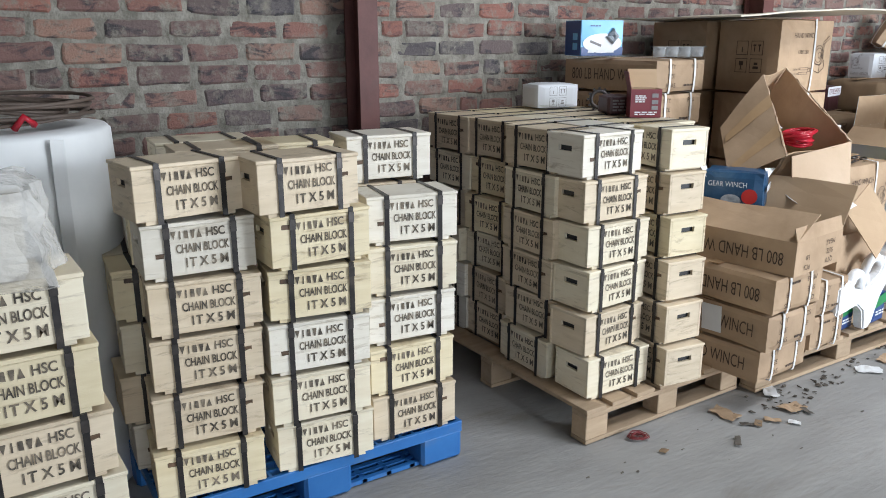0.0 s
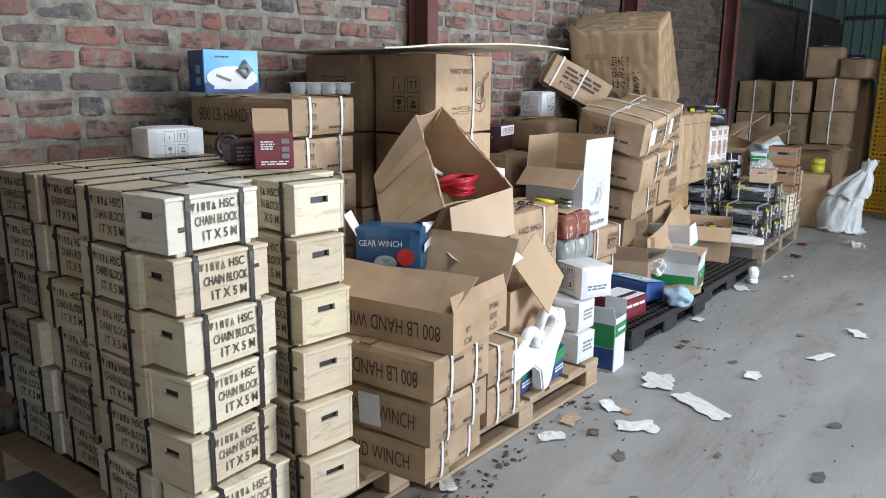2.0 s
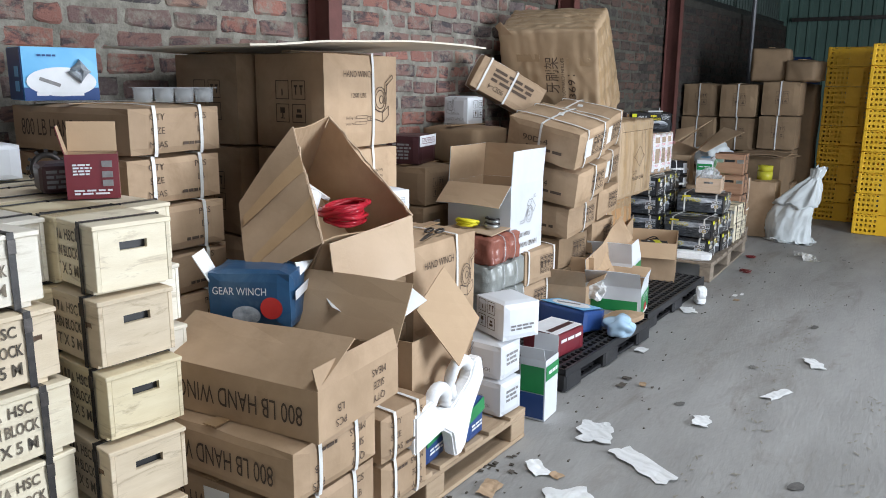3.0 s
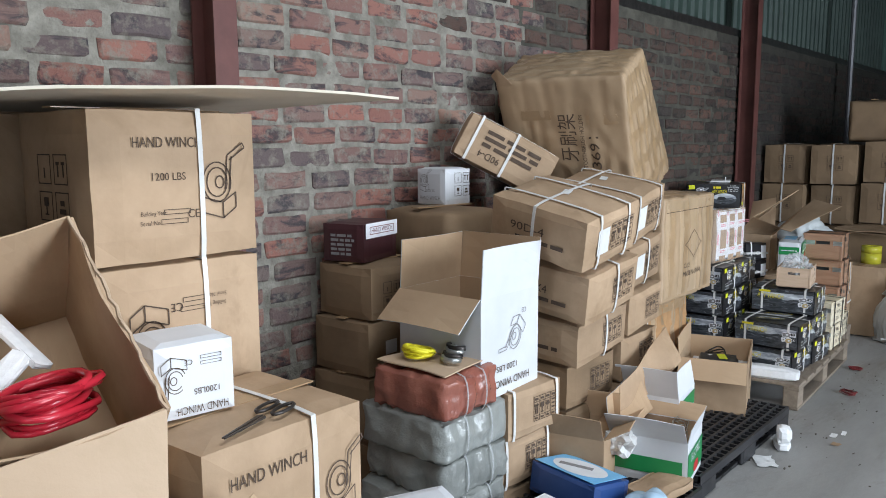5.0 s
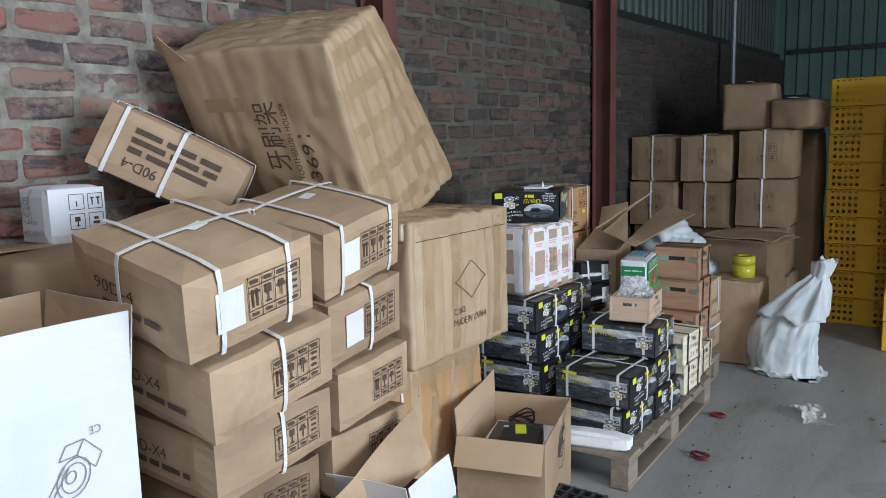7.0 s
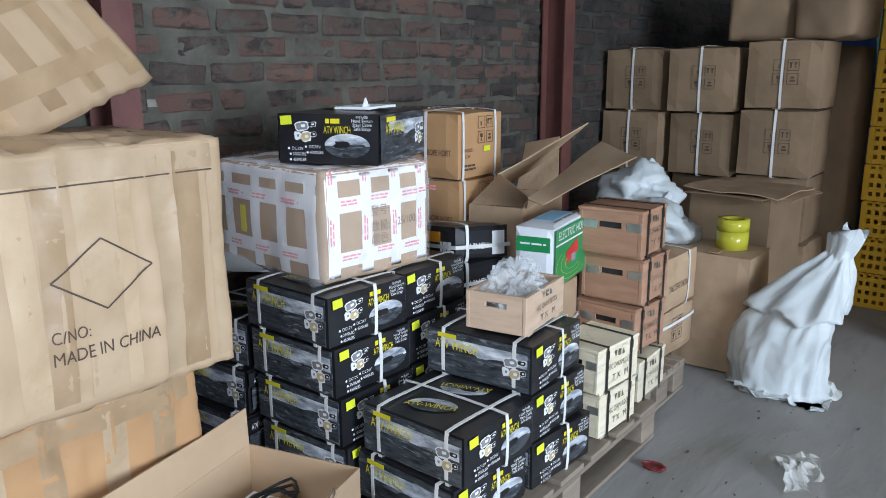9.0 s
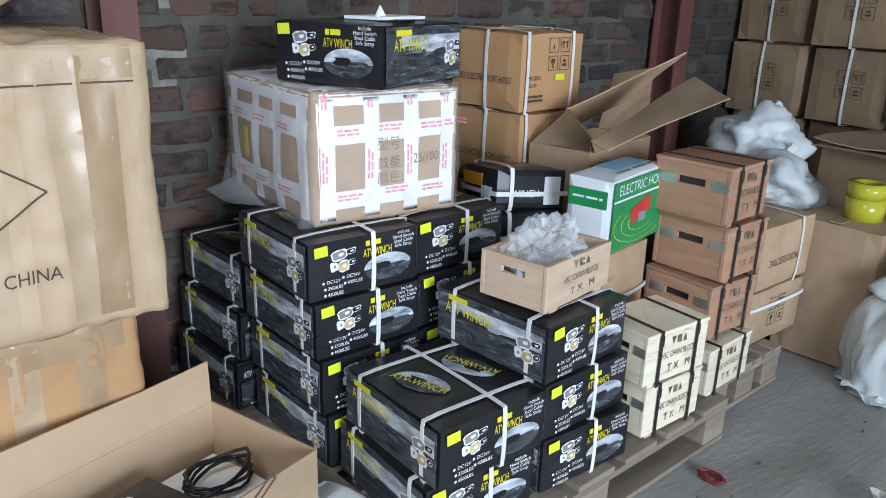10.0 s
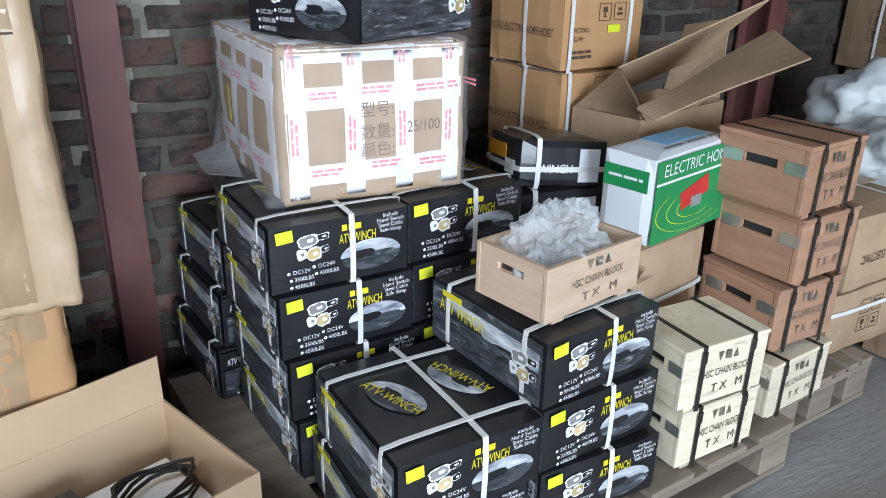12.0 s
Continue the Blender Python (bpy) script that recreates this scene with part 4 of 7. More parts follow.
for k in range(8):
    lb_carton(pose(2.985 + 0.012 * math.sin(k * 2.1), 2.80 + 0.012 * math.cos(k * 3.3), 0.142 + 0.1665 * k, 0, 0, 4 + 2 * math.sin(k)), (0.40, 0.62, 0.163), False, (0.10, 0.30), seed=k + 3)
lb_carton(pose(2.80, 1.93, 0.142, 0, 0, 6), (0.40, 0.60, 0.156), False, (0.1, 0.29), seed=21)
c = lb_carton(pose(2.79, 1.90, 0.300, 0, 0, 3), (0.37, 0.60, 0.163), False, (0.1, 0.26), seed=22)
patch(c, "paper_label", "left", 0.33, 0.085, (0.37, 0.60, 0.163), 0.10, 0.12, PAPER, 3, 0.006)
lb_carton(pose(2.795, 1.89, 0.465, 0, 0, 4), (0.37, 0.60, 0.163), True, (0.1, 0.26), seed=23)
c = open_carton(pose(2.865, 1.865, 0.630, 0, 0, 7), (0.40, 0.60, 0.145), "open brown hand winch carton with raised flaps", dict(left=(-64, 0.2), right=(30, 0.2), front=(-16, 0.06)))
write(c, "800 LB HAND WINCH", "left", 0.31, 0.07, (0.40, 0.60, 0.145), 0.056, PRINT, 0.48, 180)
for w, u, v in (("QTY", 0.29, 0.03), ("SIZE", 0.29, 0.07), ("MEAS", 0.29, 0.11), ("PCS", 0.1, 0.03), ("LB", 0.1, 0.07)):
    write(c, w, "front", u, v, (0.40, 0.60, 0.145), 0.022, PRINT, 0, 180)
for k in range(2):
    lb_carton(pose(3.325, 2.035, 0.142 + 0.172 * k, 0, 0, 1), (0.27, 0.55, 0.168), k == 0, (0.07, 0.2), seed=30 + k)
for k in range(4):
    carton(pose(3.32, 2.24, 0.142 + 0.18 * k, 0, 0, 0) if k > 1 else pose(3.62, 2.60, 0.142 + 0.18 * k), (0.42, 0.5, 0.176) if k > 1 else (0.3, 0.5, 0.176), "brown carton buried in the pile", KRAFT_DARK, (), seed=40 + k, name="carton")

# On the crates and on the strapped cartons.
b = thing("printed_box", pose(2.912, 3.255, 1.480, 0, 0, -14), "sky blue printed box with a winch picture", "box")
BS = (0.25, 0.18, 0.185)
part("body", puffy(BS, 0.001, 0.001, 2, 1, 0.002), BLUE_CARD, b)
patch(b, "dark_end", "left", 0.09, 0.092, BS, 0.172, 0.176, NAVY_CARD)
patch(b, "dark_base_band", "front", 0.125, 0.024, BS, 0.246, 0.044, NAVY_CARD)
oval(b, "white_field", "front", 0.125, 0.066, BS, 0.23, 0.10, WHITE_PRINT, 0.0032)
part("picture", tube([(0.16, -0.006, 0.10), (0.185, -0.006, 0.125), (0.205, -0.006, 0.10), (0.185, -0.006, 0.08)], 0.02, 8, True), GREYBLUE_PRINT, b)
patch(b, "picture_handle", "front", 0.085, 0.065, BS, 0.07, 0.012, PRINT_GREY, -20, 0.004)
bars(b, "front", 0.13, 0.024, BS, 0.18, 0.022, 1, WHITE_PRINT, 0.004, 0, 3)
bars(b, "front", 0.08, 0.155, BS, 0.06, 0.012, 1, NAVY_CARD, 0.004, 0, 4)
for v in (0.05, 0.10):
    patch(b, "small_picture", "left", 0.12, v, BS, 0.05, 0.035, BLUE_CARD, 0, 0.004)

tray = thing("plastic_tray", pose(3.10, 2.90, 1.478, 0, 0, -20), "clear thermoformed plastic tray on a carton", "tray")
for i in range(4):
    bm = bmesh.new()
    bmesh.ops.create_cone(bm, cap_ends=True, cap_tris=False, segments=14, radius1=0.030, radius2=0.034, depth=0.05, matrix=pose(0.035 + 0.07 * i, 0.04, 0.027))
    part("cell", bm, CLEAR, tray, "", None, True)
part("rim", block((0, 0, 0.05), (0.28, 0.08, 0.0525)), CLEAR, tray)

w = carton(pose(2.60, 3.215, 1.222, 0, 0, -8), (0.25, 0.17, 0.125), "small white carton with handling marks", WHITE_CARD, (), False, 0.002, 0.002, 5, "small_carton")
arrows_print(w, "front", 0.12, 0.06, (0.25, 0.17, 0.125), 0.045, PRINT_GREY)
gear = thing("gear_ring", pose(2.84, 3.02, 1.275, 80, 0, -35), "dark metal gear ring leaning on a carton", "gear")
part("ring", tube([(0.042 * math.cos(a * 0.3927), 0.042 * math.sin(a * 0.3927), 0) for a in range(16)], 0.010, 6, True), IRON, gear, "", None, True)
for a in range(12):
    part("tooth", block((0.050, -0.005, -0.008), (0.060, 0.005, 0.008)), IRON, gear, "", pose(0, 0, 0, 0, 0, a * 30))
MS = (0.14, 0.10, 0.128)
mb = open_carton(pose(2.70, 2.665, 1.220, 0, 0, -34), MS, "opened maroon printed box on the crates", dict(back=(20, 0.09), left=(15, 0.08)), MAROON_CARD, INSIDE, "printed_box", None, "box", 0.003)
bars(mb, "front", 0.045, 0.085, MS, 0.05, 0.035, 4, WHITE_PRINT, 0.003, 0, 8)
bars(mb, "front", 0.07, 0.02, MS, 0.10, 0.018, 2, WHITE_PRINT, 0.003, 0, 9)
for v in (0.045, 0.07, 0.1):
    patch(mb, "small_picture", "front", 0.11, v, MS, 0.028, 0.018, PRINT_GREY, 0, 0.003)
db = carton(pose(2.70, 2.80, 1.220, 0, 0, -20), (0.13, 0.15, 0.09), "dark maroon printed box on the crates", DARKMAROON, (), False, 0.001, 0.001, 6, "printed_box", "", "box")
bars(db, "front", 0.065, 0.045, (0.13, 0.15, 0.09), 0.1, 0.06, 4, PRINT_GREY, 0.003, 0, 10)

# The tall cartons against the wall, and the sheet on top of them.
HS = (0.468, 0.40, 0.385)


def tall_carton(m, flip, seed, straps=True):
    box = carton(m, HS, "tall brown carton printed with a hand winch drawing", KRAFT, [("x", 0.29)] if straps else (), True, 0.005, 0.004, seed, group="winch cartons")
    r = 180 if flip else 0

    def at(u, v):
        return (HS[0] - u, HS[2] - v) if flip else (u, v)
    for words, u, v, h, wd in (("HAND WINCH", 0.20, 0.30, 0.026, 0.185), ("1200 LBS", 0.20, 0.215, 0.019, 0.092), ("Building Year:", 0.155, 0.125, 0.011, 0.07), ("Serial No.", 0.145, 0.101, 0.011, 0.055), ("CE", 0.265, 0.118, 0.022, 0.034)):
        write(box, words, "front", *at(u, v), HS, h, PRINT, wd, r, 0.007)
    for u, v in ((0.218, 0.127), (0.210, 0.103)):
        empty_frame(box, "front", *at(u, v), HS, 0.075, 0.013, PRINT, r).matrix_basis.translation.y = -0.007
    d = winch_drawing(box, "front", *at(0.345, 0.20), HS, 0.16, PRINT, r)
    d.matrix_basis.translation.y = -0.007
    a = arrows_print(box, "left", 0.22, 0.19, HS, 0.075, PRINT)
    a.matrix_basis.translation.x = -0.007
    return box


for k in range(4):
    tall_carton(pose(3.79, 2.69, 0.125 + 0.386 * k, 0, 0, 0), k % 2 == 0, 50 + k)
    tall_carton(pose(3.72, 3.115, 0.125 + 0.386 * k, 0, 0, 1), k % 2 == 0, 60 + k, k == 3)
board = thing("support_board", pose(3.66, 2.60, 0.0), "rough timber bearers under tall cartons", "bearers")
for y in (0.15, 0.45, 0.8):
    part("bearer", block((0, y, 0), (0.7, y + 0.09, 0.124), 0.004), PALLET, board)


def warped_sheet():
    """A thin board sheet that sags and lifts at its ends."""
    bm = bmesh.new()
    n, k = 26, 14
    grid = []
    for i in range(n + 1):
        row = []
        for j in range(k + 1):
            s, t = i / n, j / k
            x, y = 1.185 * s, 0.86 * t - 0.205 * s * (1 - t)
            z = 0.030 * (1 - t) * math.sin(s * 3.0) + 0.03 * s * s * (1 - t) + 0.012 * noise.noise(Vector((x * 3, y * 3, 1)))
            row.append(bm.verts.new((x, y, z)))
        grid.append(row)
    for i in range(n):
        for j in range(k):
            bm.faces.new((grid[i][j], grid[i + 1][j], grid[i + 1][j + 1], grid[i][j + 1]))
    got = bmesh.ops.extrude_face_region(bm, geom=bm.faces[:])
    for g in got["geom"]:
        if isinstance(g, bmesh.types.BMVert):
            g.co.z += 0.007
    bmesh.ops.recalc_face_normals(bm, faces=bm.faces[:])
    return bm


sheet = part("board_sheet", warped_sheet(), SHEET_BOARD)
sheet.matrix_basis = pose(3.36, 2.62, 1.672, 0, 0, 0)
tagged(sheet, "pale warped board sheet lying across tall cartons", "board")

# The brown carton with a small white one and the scissors on it.
JS = (0.465, 0.42, 0.40)
for k, z in enumerate((0.142, 0.552)):
    j = carton(pose(3.775, 2.24, z, 0, 0, 2), JS if k else (0.465, 0.42, 0.405), "brown carton printed with a hand winch drawing", KRAFT, [("x", 0.30)] if k else (), True, 0.005, 0.004, 70 + k, group="winch cartons")
    write(j, "HAND WINCH", "front", 0.17, 0.31, JS, 0.030, PRINT, 0.21, 0, 0.007)
    d = winch_drawing(j, "front", 0.38, 0.22, JS, 0.15)
    d.matrix_basis.translation.y = -0.007
KS = (0.195, 0.19, 0.18)


def white_winch_box(m, flip=True, seed=0, text=True):
    box = carton(m, KS, "white carton with a hand winch line drawing", WHITE_CARD, (), False, 0.002, 0.002, seed, "small_carton", "white winch cartons")
    r = 180 if flip else 0

    def at(u, v):
        return (KS[0] - u, KS[2] - v) if flip else (u, v)
    if text:
        write(box, "HAND WINCH", "front", *at(0.085, 0.155), KS, 0.018, PRINT, 0.12, r, 0.004)
        write(box, "1200LBS", "front", *at(0.075, 0.115), KS, 0.014, PRINT, 0.06, r, 0.004)
        winch_drawing(box, "front", *at(0.15, 0.085), KS, 0.09, PRINT, r)
        write(box, "CE", "front", *at(0.115, 0.045), KS, 0.012, PRINT, 0.018, r, 0.004)
        for v in (0.052, 0.038):
            empty_frame(box, "front", *at(0.062, v), KS, 0.05, 0.008, PRINT, r, 0.001)
        write(box, "HAND WINCH", "left", 0.095, 0.04, KS, 0.016, PRINT, 0.12, r, 0.004)
        write(box, "1200LBS", "left", 0.095, 0.075, KS, 0.012, PRINT, 0.06, r, 0.004)
    return box


white_winch_box(pose(3.785, 2.435, 0.960, 0, 0, -9), True, 71)
sc = thing("scissors", pose(3.99, 2.31, 0.963, 0, 0, 20), "old dark iron scissors lying on a carton", "scissors")
for s in (-1, 1):
    part("blade", panel([(-0.16, s * 0.004, 0.0), (-0.02, s * 0.012, 0.0), (-0.01, s * 0.002, 0.0), (-0.16, s * 0.001, 0.0)], 0.003), IRON, sc, "", pose(0, 0, 0.004 if s > 0 else 0.0))
    part("handle", tube([(0.035 + 0.042 * math.cos(a * 0.52), s * 0.022 + 0.014 * math.sin(a * 0.52), 0.006) for a in range(12)], 0.0045, 6, True), IRON, sc, "", None, True)

# The crushed carton with red ribbon in it.
O, X = Vector((3.300, 2.250, 1.045)), Vector((0.37, -0.08, 0.05))
V1, V2, D = Vector((0.17, 0.29, 0.35)), Vector((0.02, 0.40, 0.33)), Vector((0.06, 0.20, -0.25))
cr = thing("crushed_carton", Matrix(), "torn crushed brown carton holding red ribbon", "carton")
for name, cs in (("side_panel", (O, O + D, O + V1 + D, O + V1)), ("side_panel", (O + X, O + X + V2, O + X + V2 + D, O + X + D)), ("bottom_panel", (O, O + X, O + X + D, O + D)),
                 ("top_panel", (O + V1, O + V1 + D, O + X + V2 + D, O + X + V2)), ("back_panel", (O + D, O + X + D, O + X + V2 + D, O + V1 + D))):
    bm = panel(cs, 0.005, 6, 0.02, len(name))
    part(name, bm, INSIDE if name != "side_panel" else KRAFT, cr)
part("outer_flap", panel((O, O + V1, O + V1 + Vector((-0.20, 0.07, -0.25)), O + Vector((-0.16, 0.18, -0.12))), 0.005, 6, 0.015, 3), KRAFT, cr)
part("front_flap", panel((O + Vector((0.01, -0.02, 0)), O + X, O + X + Vector((-0.03, -0.045, -0.19)), O + Vector((0.02, -0.045, -0.195))), 0.005, 5, 0.008, 4), KRAFT_PALE, cr)
r2 = random.Random(4)
for start, way in ((O, V1), (O + X, V2)):
    pts = [start + way * (k / 22) + Vector((r2.uniform(-0.004, 0.004), r2.uniform(-0.004, 0.002), r2.uniform(-0.004, 0.004))) for k in range(23)]
    part("torn_edge", tube([tuple(p) for p in pts], 0.0045, 5), KRAFT_PALE, cr)
for s in (0.25, 0.6):
    q = O + V1 * s
    part("tape_band", panel((q + Vector((-0.004, -0.004, 0.003)), q + V1 * 0.14 + Vector((-0.004, -0.004, 0.003)), q + V1 * 0.14 + Vector((-0.19, 0.085, -0.19)), q + Vector((-0.18, 0.11, -0.17))), 0.001, 6, 0.015, 3), PALE_TAPE, cr)


def ribbon_heap(m, radius, rings, material, label, seed=0, flat=0.5, thick=0.008):
    """Loops of loose ribbon or cord in a heap."""
    heap = thing("ribbon_coil", m, label, "ribbon")
    rr = random.Random(seed)
    for k in range(rings):
        tilt, ph, r = rr.uniform(-0.5, 0.5), rr.uniform(0, 6.28), radius * rr.uniform(0.6, 1.05)
        pts = []
        for a in range(18):
            w = a * math.pi / 9
            rad = r * (1 + 0.10 * math.sin(3 * w + ph))
            pts.append((rad * math.cos(w) + rr.uniform(-0.006, 0.006), rad * flat * 1.5 * math.sin(w), 0.01 + k * thick * 0.8 + tilt * 0.5 * rad * (1 + math.sin(w + ph))))
        zmin = min(p[2] for p in pts)
        part("loop", tube([(x, y, z - zmin + 0.004 + k * thick * 0.5) for x, y, z in pts], thick * rr.uniform(0.6, 1.2), 6, True), material, heap, "", None, True)
    return heap


ribbon_heap(pose(3.53, 2.36, 1.065, 0, 0, 15), 0.105, 11, RED_RIBBON, "glossy red plastic ribbon in a carton", 3, 0.55, 0.010)
for i, (x, y, z, rz) in enumerate(((3.42, 2.42, 1.06, 30), (3.47, 2.48, 1.10, 60), (3.60, 2.50, 1.12, 100))):
    f = thing("foam_strip", pose(x, y, z, 20, -25, rz), "white foam packing strip in a torn carton", "packing foam")
    part("strip", puffy((0.20, 0.05, 0.02), 0.001, 0.002, 2, i, 0.003), FOAM, f)

# Blue box on the open carton, paper bits.
GS = (0.19, 0.27, 0.185)
g = carton(pose(3.14, 2.235, 0.795, 0, 0, 30), GS, "battered deep blue gear winch box with torn top", DEEPBLUE_CARD, (), False, 0.002, 0.006, 80, "printed_box", "", "box")
write(g, "GEAR WINCH", "left", 0.11, 0.125, GS, 0.024, WHITE_PRINT, 0.17, 0, 0.012)
patch(g, "white_band", "front", 0.10, 0.11, GS, 0.17, 0.03, WHITE_PRINT, 0, 0.010)
oval(g, "red_picture", "left", 0.21, 0.075, GS, 0.07, 0.07, RED_PRINT, 0.012)
oval(g, "picture", "left", 0.13, 0.05, GS, 0.09, 0.06, GREYBLUE_PRINT, 0.012)
part("torn_flap", panel(((0.10, 0.0, 0.152), (0.2, 0.0, 0.152), (0.19, -0.02, 0.185), (0.12, 0.02, 0.19)), 0.003), PAPER, g)
part("lifted_flap", panel(((0.0, 0.26, 0.15), (0.09, 0.26, 0.15), (0.07, 0.30, 0.24), (0.0, 0.31, 0.23)), 0.003), PAPER, g)
for i, (x, y, z, rz, wx, wy, mat, lab) in enumerate(((3.44, 2.06, 0.80, 25, 0.20, 0.10, BLUE_CARD, "crumpled blue and white printed wrapper"), (3.50, 2.08, 0.775, 5, 0.16, 0.07, PAPER, "crumpled white paper scrap"), (3.33, 2.12, 0.785, 60, 0.15, 0.12, PAPER, "torn white paper lining sheet"))):
    bm = panel(((0, 0, 0), (wx, 0, 0), (wx, wy, 0.02), (0, wy, 0.03)), 0.002, 5, 0.03, i)
    o = part("wrapper", bm, mat)
    o.matrix_basis = pose(x, y, z, 25, -8, rz)
    tagged(o, lab, "wrapper")
fl = thing("open_carton", pose(3.62, 2.13, 0.142, 0, 0, 4), "brown open carton with a hanging flap behind foam", "carton")
for nm, lo, hi in (("side_panel", (0, 0, 0), (0.36, 0.005, 0.5)), ("side_panel", (0, 0.395, 0), (0.36, 0.4, 0.5)), ("end_panel", (0, 0.005, 0), (0.005, 0.395, 0.5)), ("end_panel", (0.355, 0.005, 0), (0.36, 0.395, 0.5))):
    part(nm, block(lo, hi), KRAFT, fl)
part("flap", panel(((0.02, -0.005, 0.62), (0.21, -0.005, 0.74), (0.34, -0.09, 0.52), (0.12, -0.13, 0.40)), 0.005, 3, 0.006, 1), INSIDE, fl)

# White moulded foam and what stands around it.
fm = thing("foam_mould", pose(3.59, 2.03, 0.392, 0, 0, 4), "white moulded polystyrene packing with two arches", "packing foam")
bm = bmesh.new()
rim = [(-0.10, 0.03), (-0.01, 0.05), (0.02, 0.0), (0.10, -0.02), (0.15, 0.01), (0.20, 0.04), (0.23, 0.10), (0.27, 0.10), (0.29, 0.02), (0.22, -0.08), (0.18, -0.19), (0.15, -0.215), (0.12, -0.21), (0.10, -0.12), (0.05, -0.08), (-0.02, -0.09), (-0.10, -0.10)]
rim = [(x * 1.3, z * 1.12) for x, z in rim]
near_rim = [bm.verts.new((x, 0.0, z)) for x, z in rim]
far_rim = [bm.verts.new((x, 0.055, z)) for x, z in rim]
bm.faces.new(near_rim)
bm.faces.new(far_rim[::-1])
for k in range(len(rim)):
    n = (k + 1) % len(rim)
    bm.faces.new((near_rim[k], far_rim[k], far_rim[n], near_rim[n]))
bmesh.ops.recalc_face_normals(bm, faces=bm.faces[:])
bmesh.ops.bevel(bm, geom=bm.edges[:], offset=0.008, segments=2, affect="EDGES")
part("web", bm, FOAM, fm, "", pose(0.04, 0.0, 0.0))
for cx, cz, r, k in ((0.105, 0.012, 0.055, 0.026), (0.265, 0.050, 0.075, 0.024)):
    part("arch", tube([(cx + r * math.cos(a * math.pi / 10), 0.03, cz + r * math.sin(a * math.pi / 10)) for a in range(-2, 13)], k, 12), FOAM, fm, "", None, True)
for x, y, sz in ((3.66, 2.10, (0.16, 0.2, 0.15)), (3.92, 2.08, (0.15, 0.18, 0.16))):
    o = carton(pose(x, y, 0.142, 0, 0, 6), sz, "dark printed box on the pallet", NAVY_CARD, (), False, 0.001, 0.001, 7, "printed_box", "", "box")
    patch(o, "green_corner", "front", sz[0] * 0.5, sz[2] * 0.75, sz, sz[0] * 0.9, sz[2] * 0.35, GREEN_CARD, 8, 0.003)
    bars(o, "front", sz[0] * 0.5, sz[2] * 0.35, sz, sz[0] * 0.6, 0.03, 2, WHITE_PRINT, 0.004, 0, 5)
KW = (0.17, 0.24, 0.16)
for k in range(2):
    o = carton(pose(4.20 + 0.015 * k, 2.095 + 0.01 * k, 0.142 + 0.161 * k, 0, 0, -3 + 2 * k), KW, "white carton with hand winch lettering", WHITE_CARD, (), False, 0.002, 0.002, 90 + k, "small_carton", "white winch cartons")
    write(o, "HAND WINCH", "left", 0.12, 0.045, KW, 0.016, PRINT_GREY, 0.13, 0, 0.004)
    write(o, "1200LBS", "left", 0.12, 0.085, KW, 0.012, PRINT_GREY, 0.06, 0, 0.004)
    bars(o, "front", 0.085, 0.09, KW, 0.09, 0.06, 3, PRINT_GREY, 0.004, 0, k)
o = carton(pose(4.25, 2.12, 0.466, 0, 0, -24), (0.20, 0.22, 0.17), "white carton with four handling marks", WHITE_CARD, (), False, 0.002, 0.002, 93, "small_carton", "white winch cartons")
arrows_print(o, "left", 0.10, 0.10, (0.20, 0.22, 0.17), 0.055, PRINT).matrix_basis.translation.x = -0.004
bars(o, "front", 0.1, 0.06, (0.20, 0.22, 0.17), 0.12, 0.03, 2, PRINT_GREY, 0.004, 0, 4)
GB = (0.15, 0.13, 0.30)
o = open_carton(pose(4.565, 2.07, 0.0, 0, 0, 4), GB, "tall open white and green printed box on the floor", dict(left=(25, 0.07), right=(5, 0.08)), WHITE_CARD, WHITE_CARD, "printed_box", None, "box", 0.003)
patch(o, "green_band", "front", 0.075, 0.235, GB, 0.145, 0.07, GREEN_CARD, 0, 0.003)
patch(o, "green_side", "left", 0.065, 0.20, GB, 0.12, 0.13, GREEN_CARD, 0, 0.003)
patch(o, "dark_side", "left", 0.065, 0.07, GB, 0.12, 0.12, NAVY_CARD, 0, 0.003)
bars(o, "front", 0.08, 0.235, GB, 0.10, 0.03, 1, WHITE_PRINT, 0.005, 0, 6)

# ---- clutter on the black pallet ----
def wrapped(m, size, material, label, seed=0, name="wrapped_bundle"):
    o = thing(name, m, label, "bundle", "film-wrapped bundles")
    bm = crumpled(size, 0.016, 0.022, seed, 22)
    part("body", bm, material, o, "", None, True)
    for q in (0.3, 0.68):
        loop_strap(o, "x", size[0] * q, size, 0.008, 0.001, CLEAR, 0.012, "strap", 0.014)
    return o


wrapped(pose(4.95, 2.61, 0.44, 0, 0, 1), (0.38, 0.42, 0.15), GREY_WRAP, "grey film-wrapped bundle of goods", 1)
wrapped(pose(4.96, 2.62, 0.285, 0, 0, -2), (0.37, 0.42, 0.15), GREY_WRAP, "grey film-wrapped bundle of goods", 2)
wrapped(pose(4.94, 2.60, 0.135, 0, 0, 2), (0.38, 0.43, 0.148), GREY_WRAP, "grey film-wrapped bundle of goods", 3)
rb = wrapped(pose(4.96, 2.60, 0.598, 0, 0, 2), (0.30, 0.37, 0.145), RED_WRAP, "red-brown film-wrapped bundle with a card top", 4)
part("card_top", panel(((0.01, 0.02, 0.158), (0.25, 0.03, 0.158), (0.27, 0.35, 0.166), (0.02, 0.36, 0.162)), 0.005, 5, 0.012, 2), KRAFT_PALE, rb)
ribbon_heap(pose(5.07, 2.84, 0.775, 0, 0, 70), 0.07, 5, YELLOW_RIBBON, "yellow webbing looped on a bundle", 7, 0.6, 0.008)
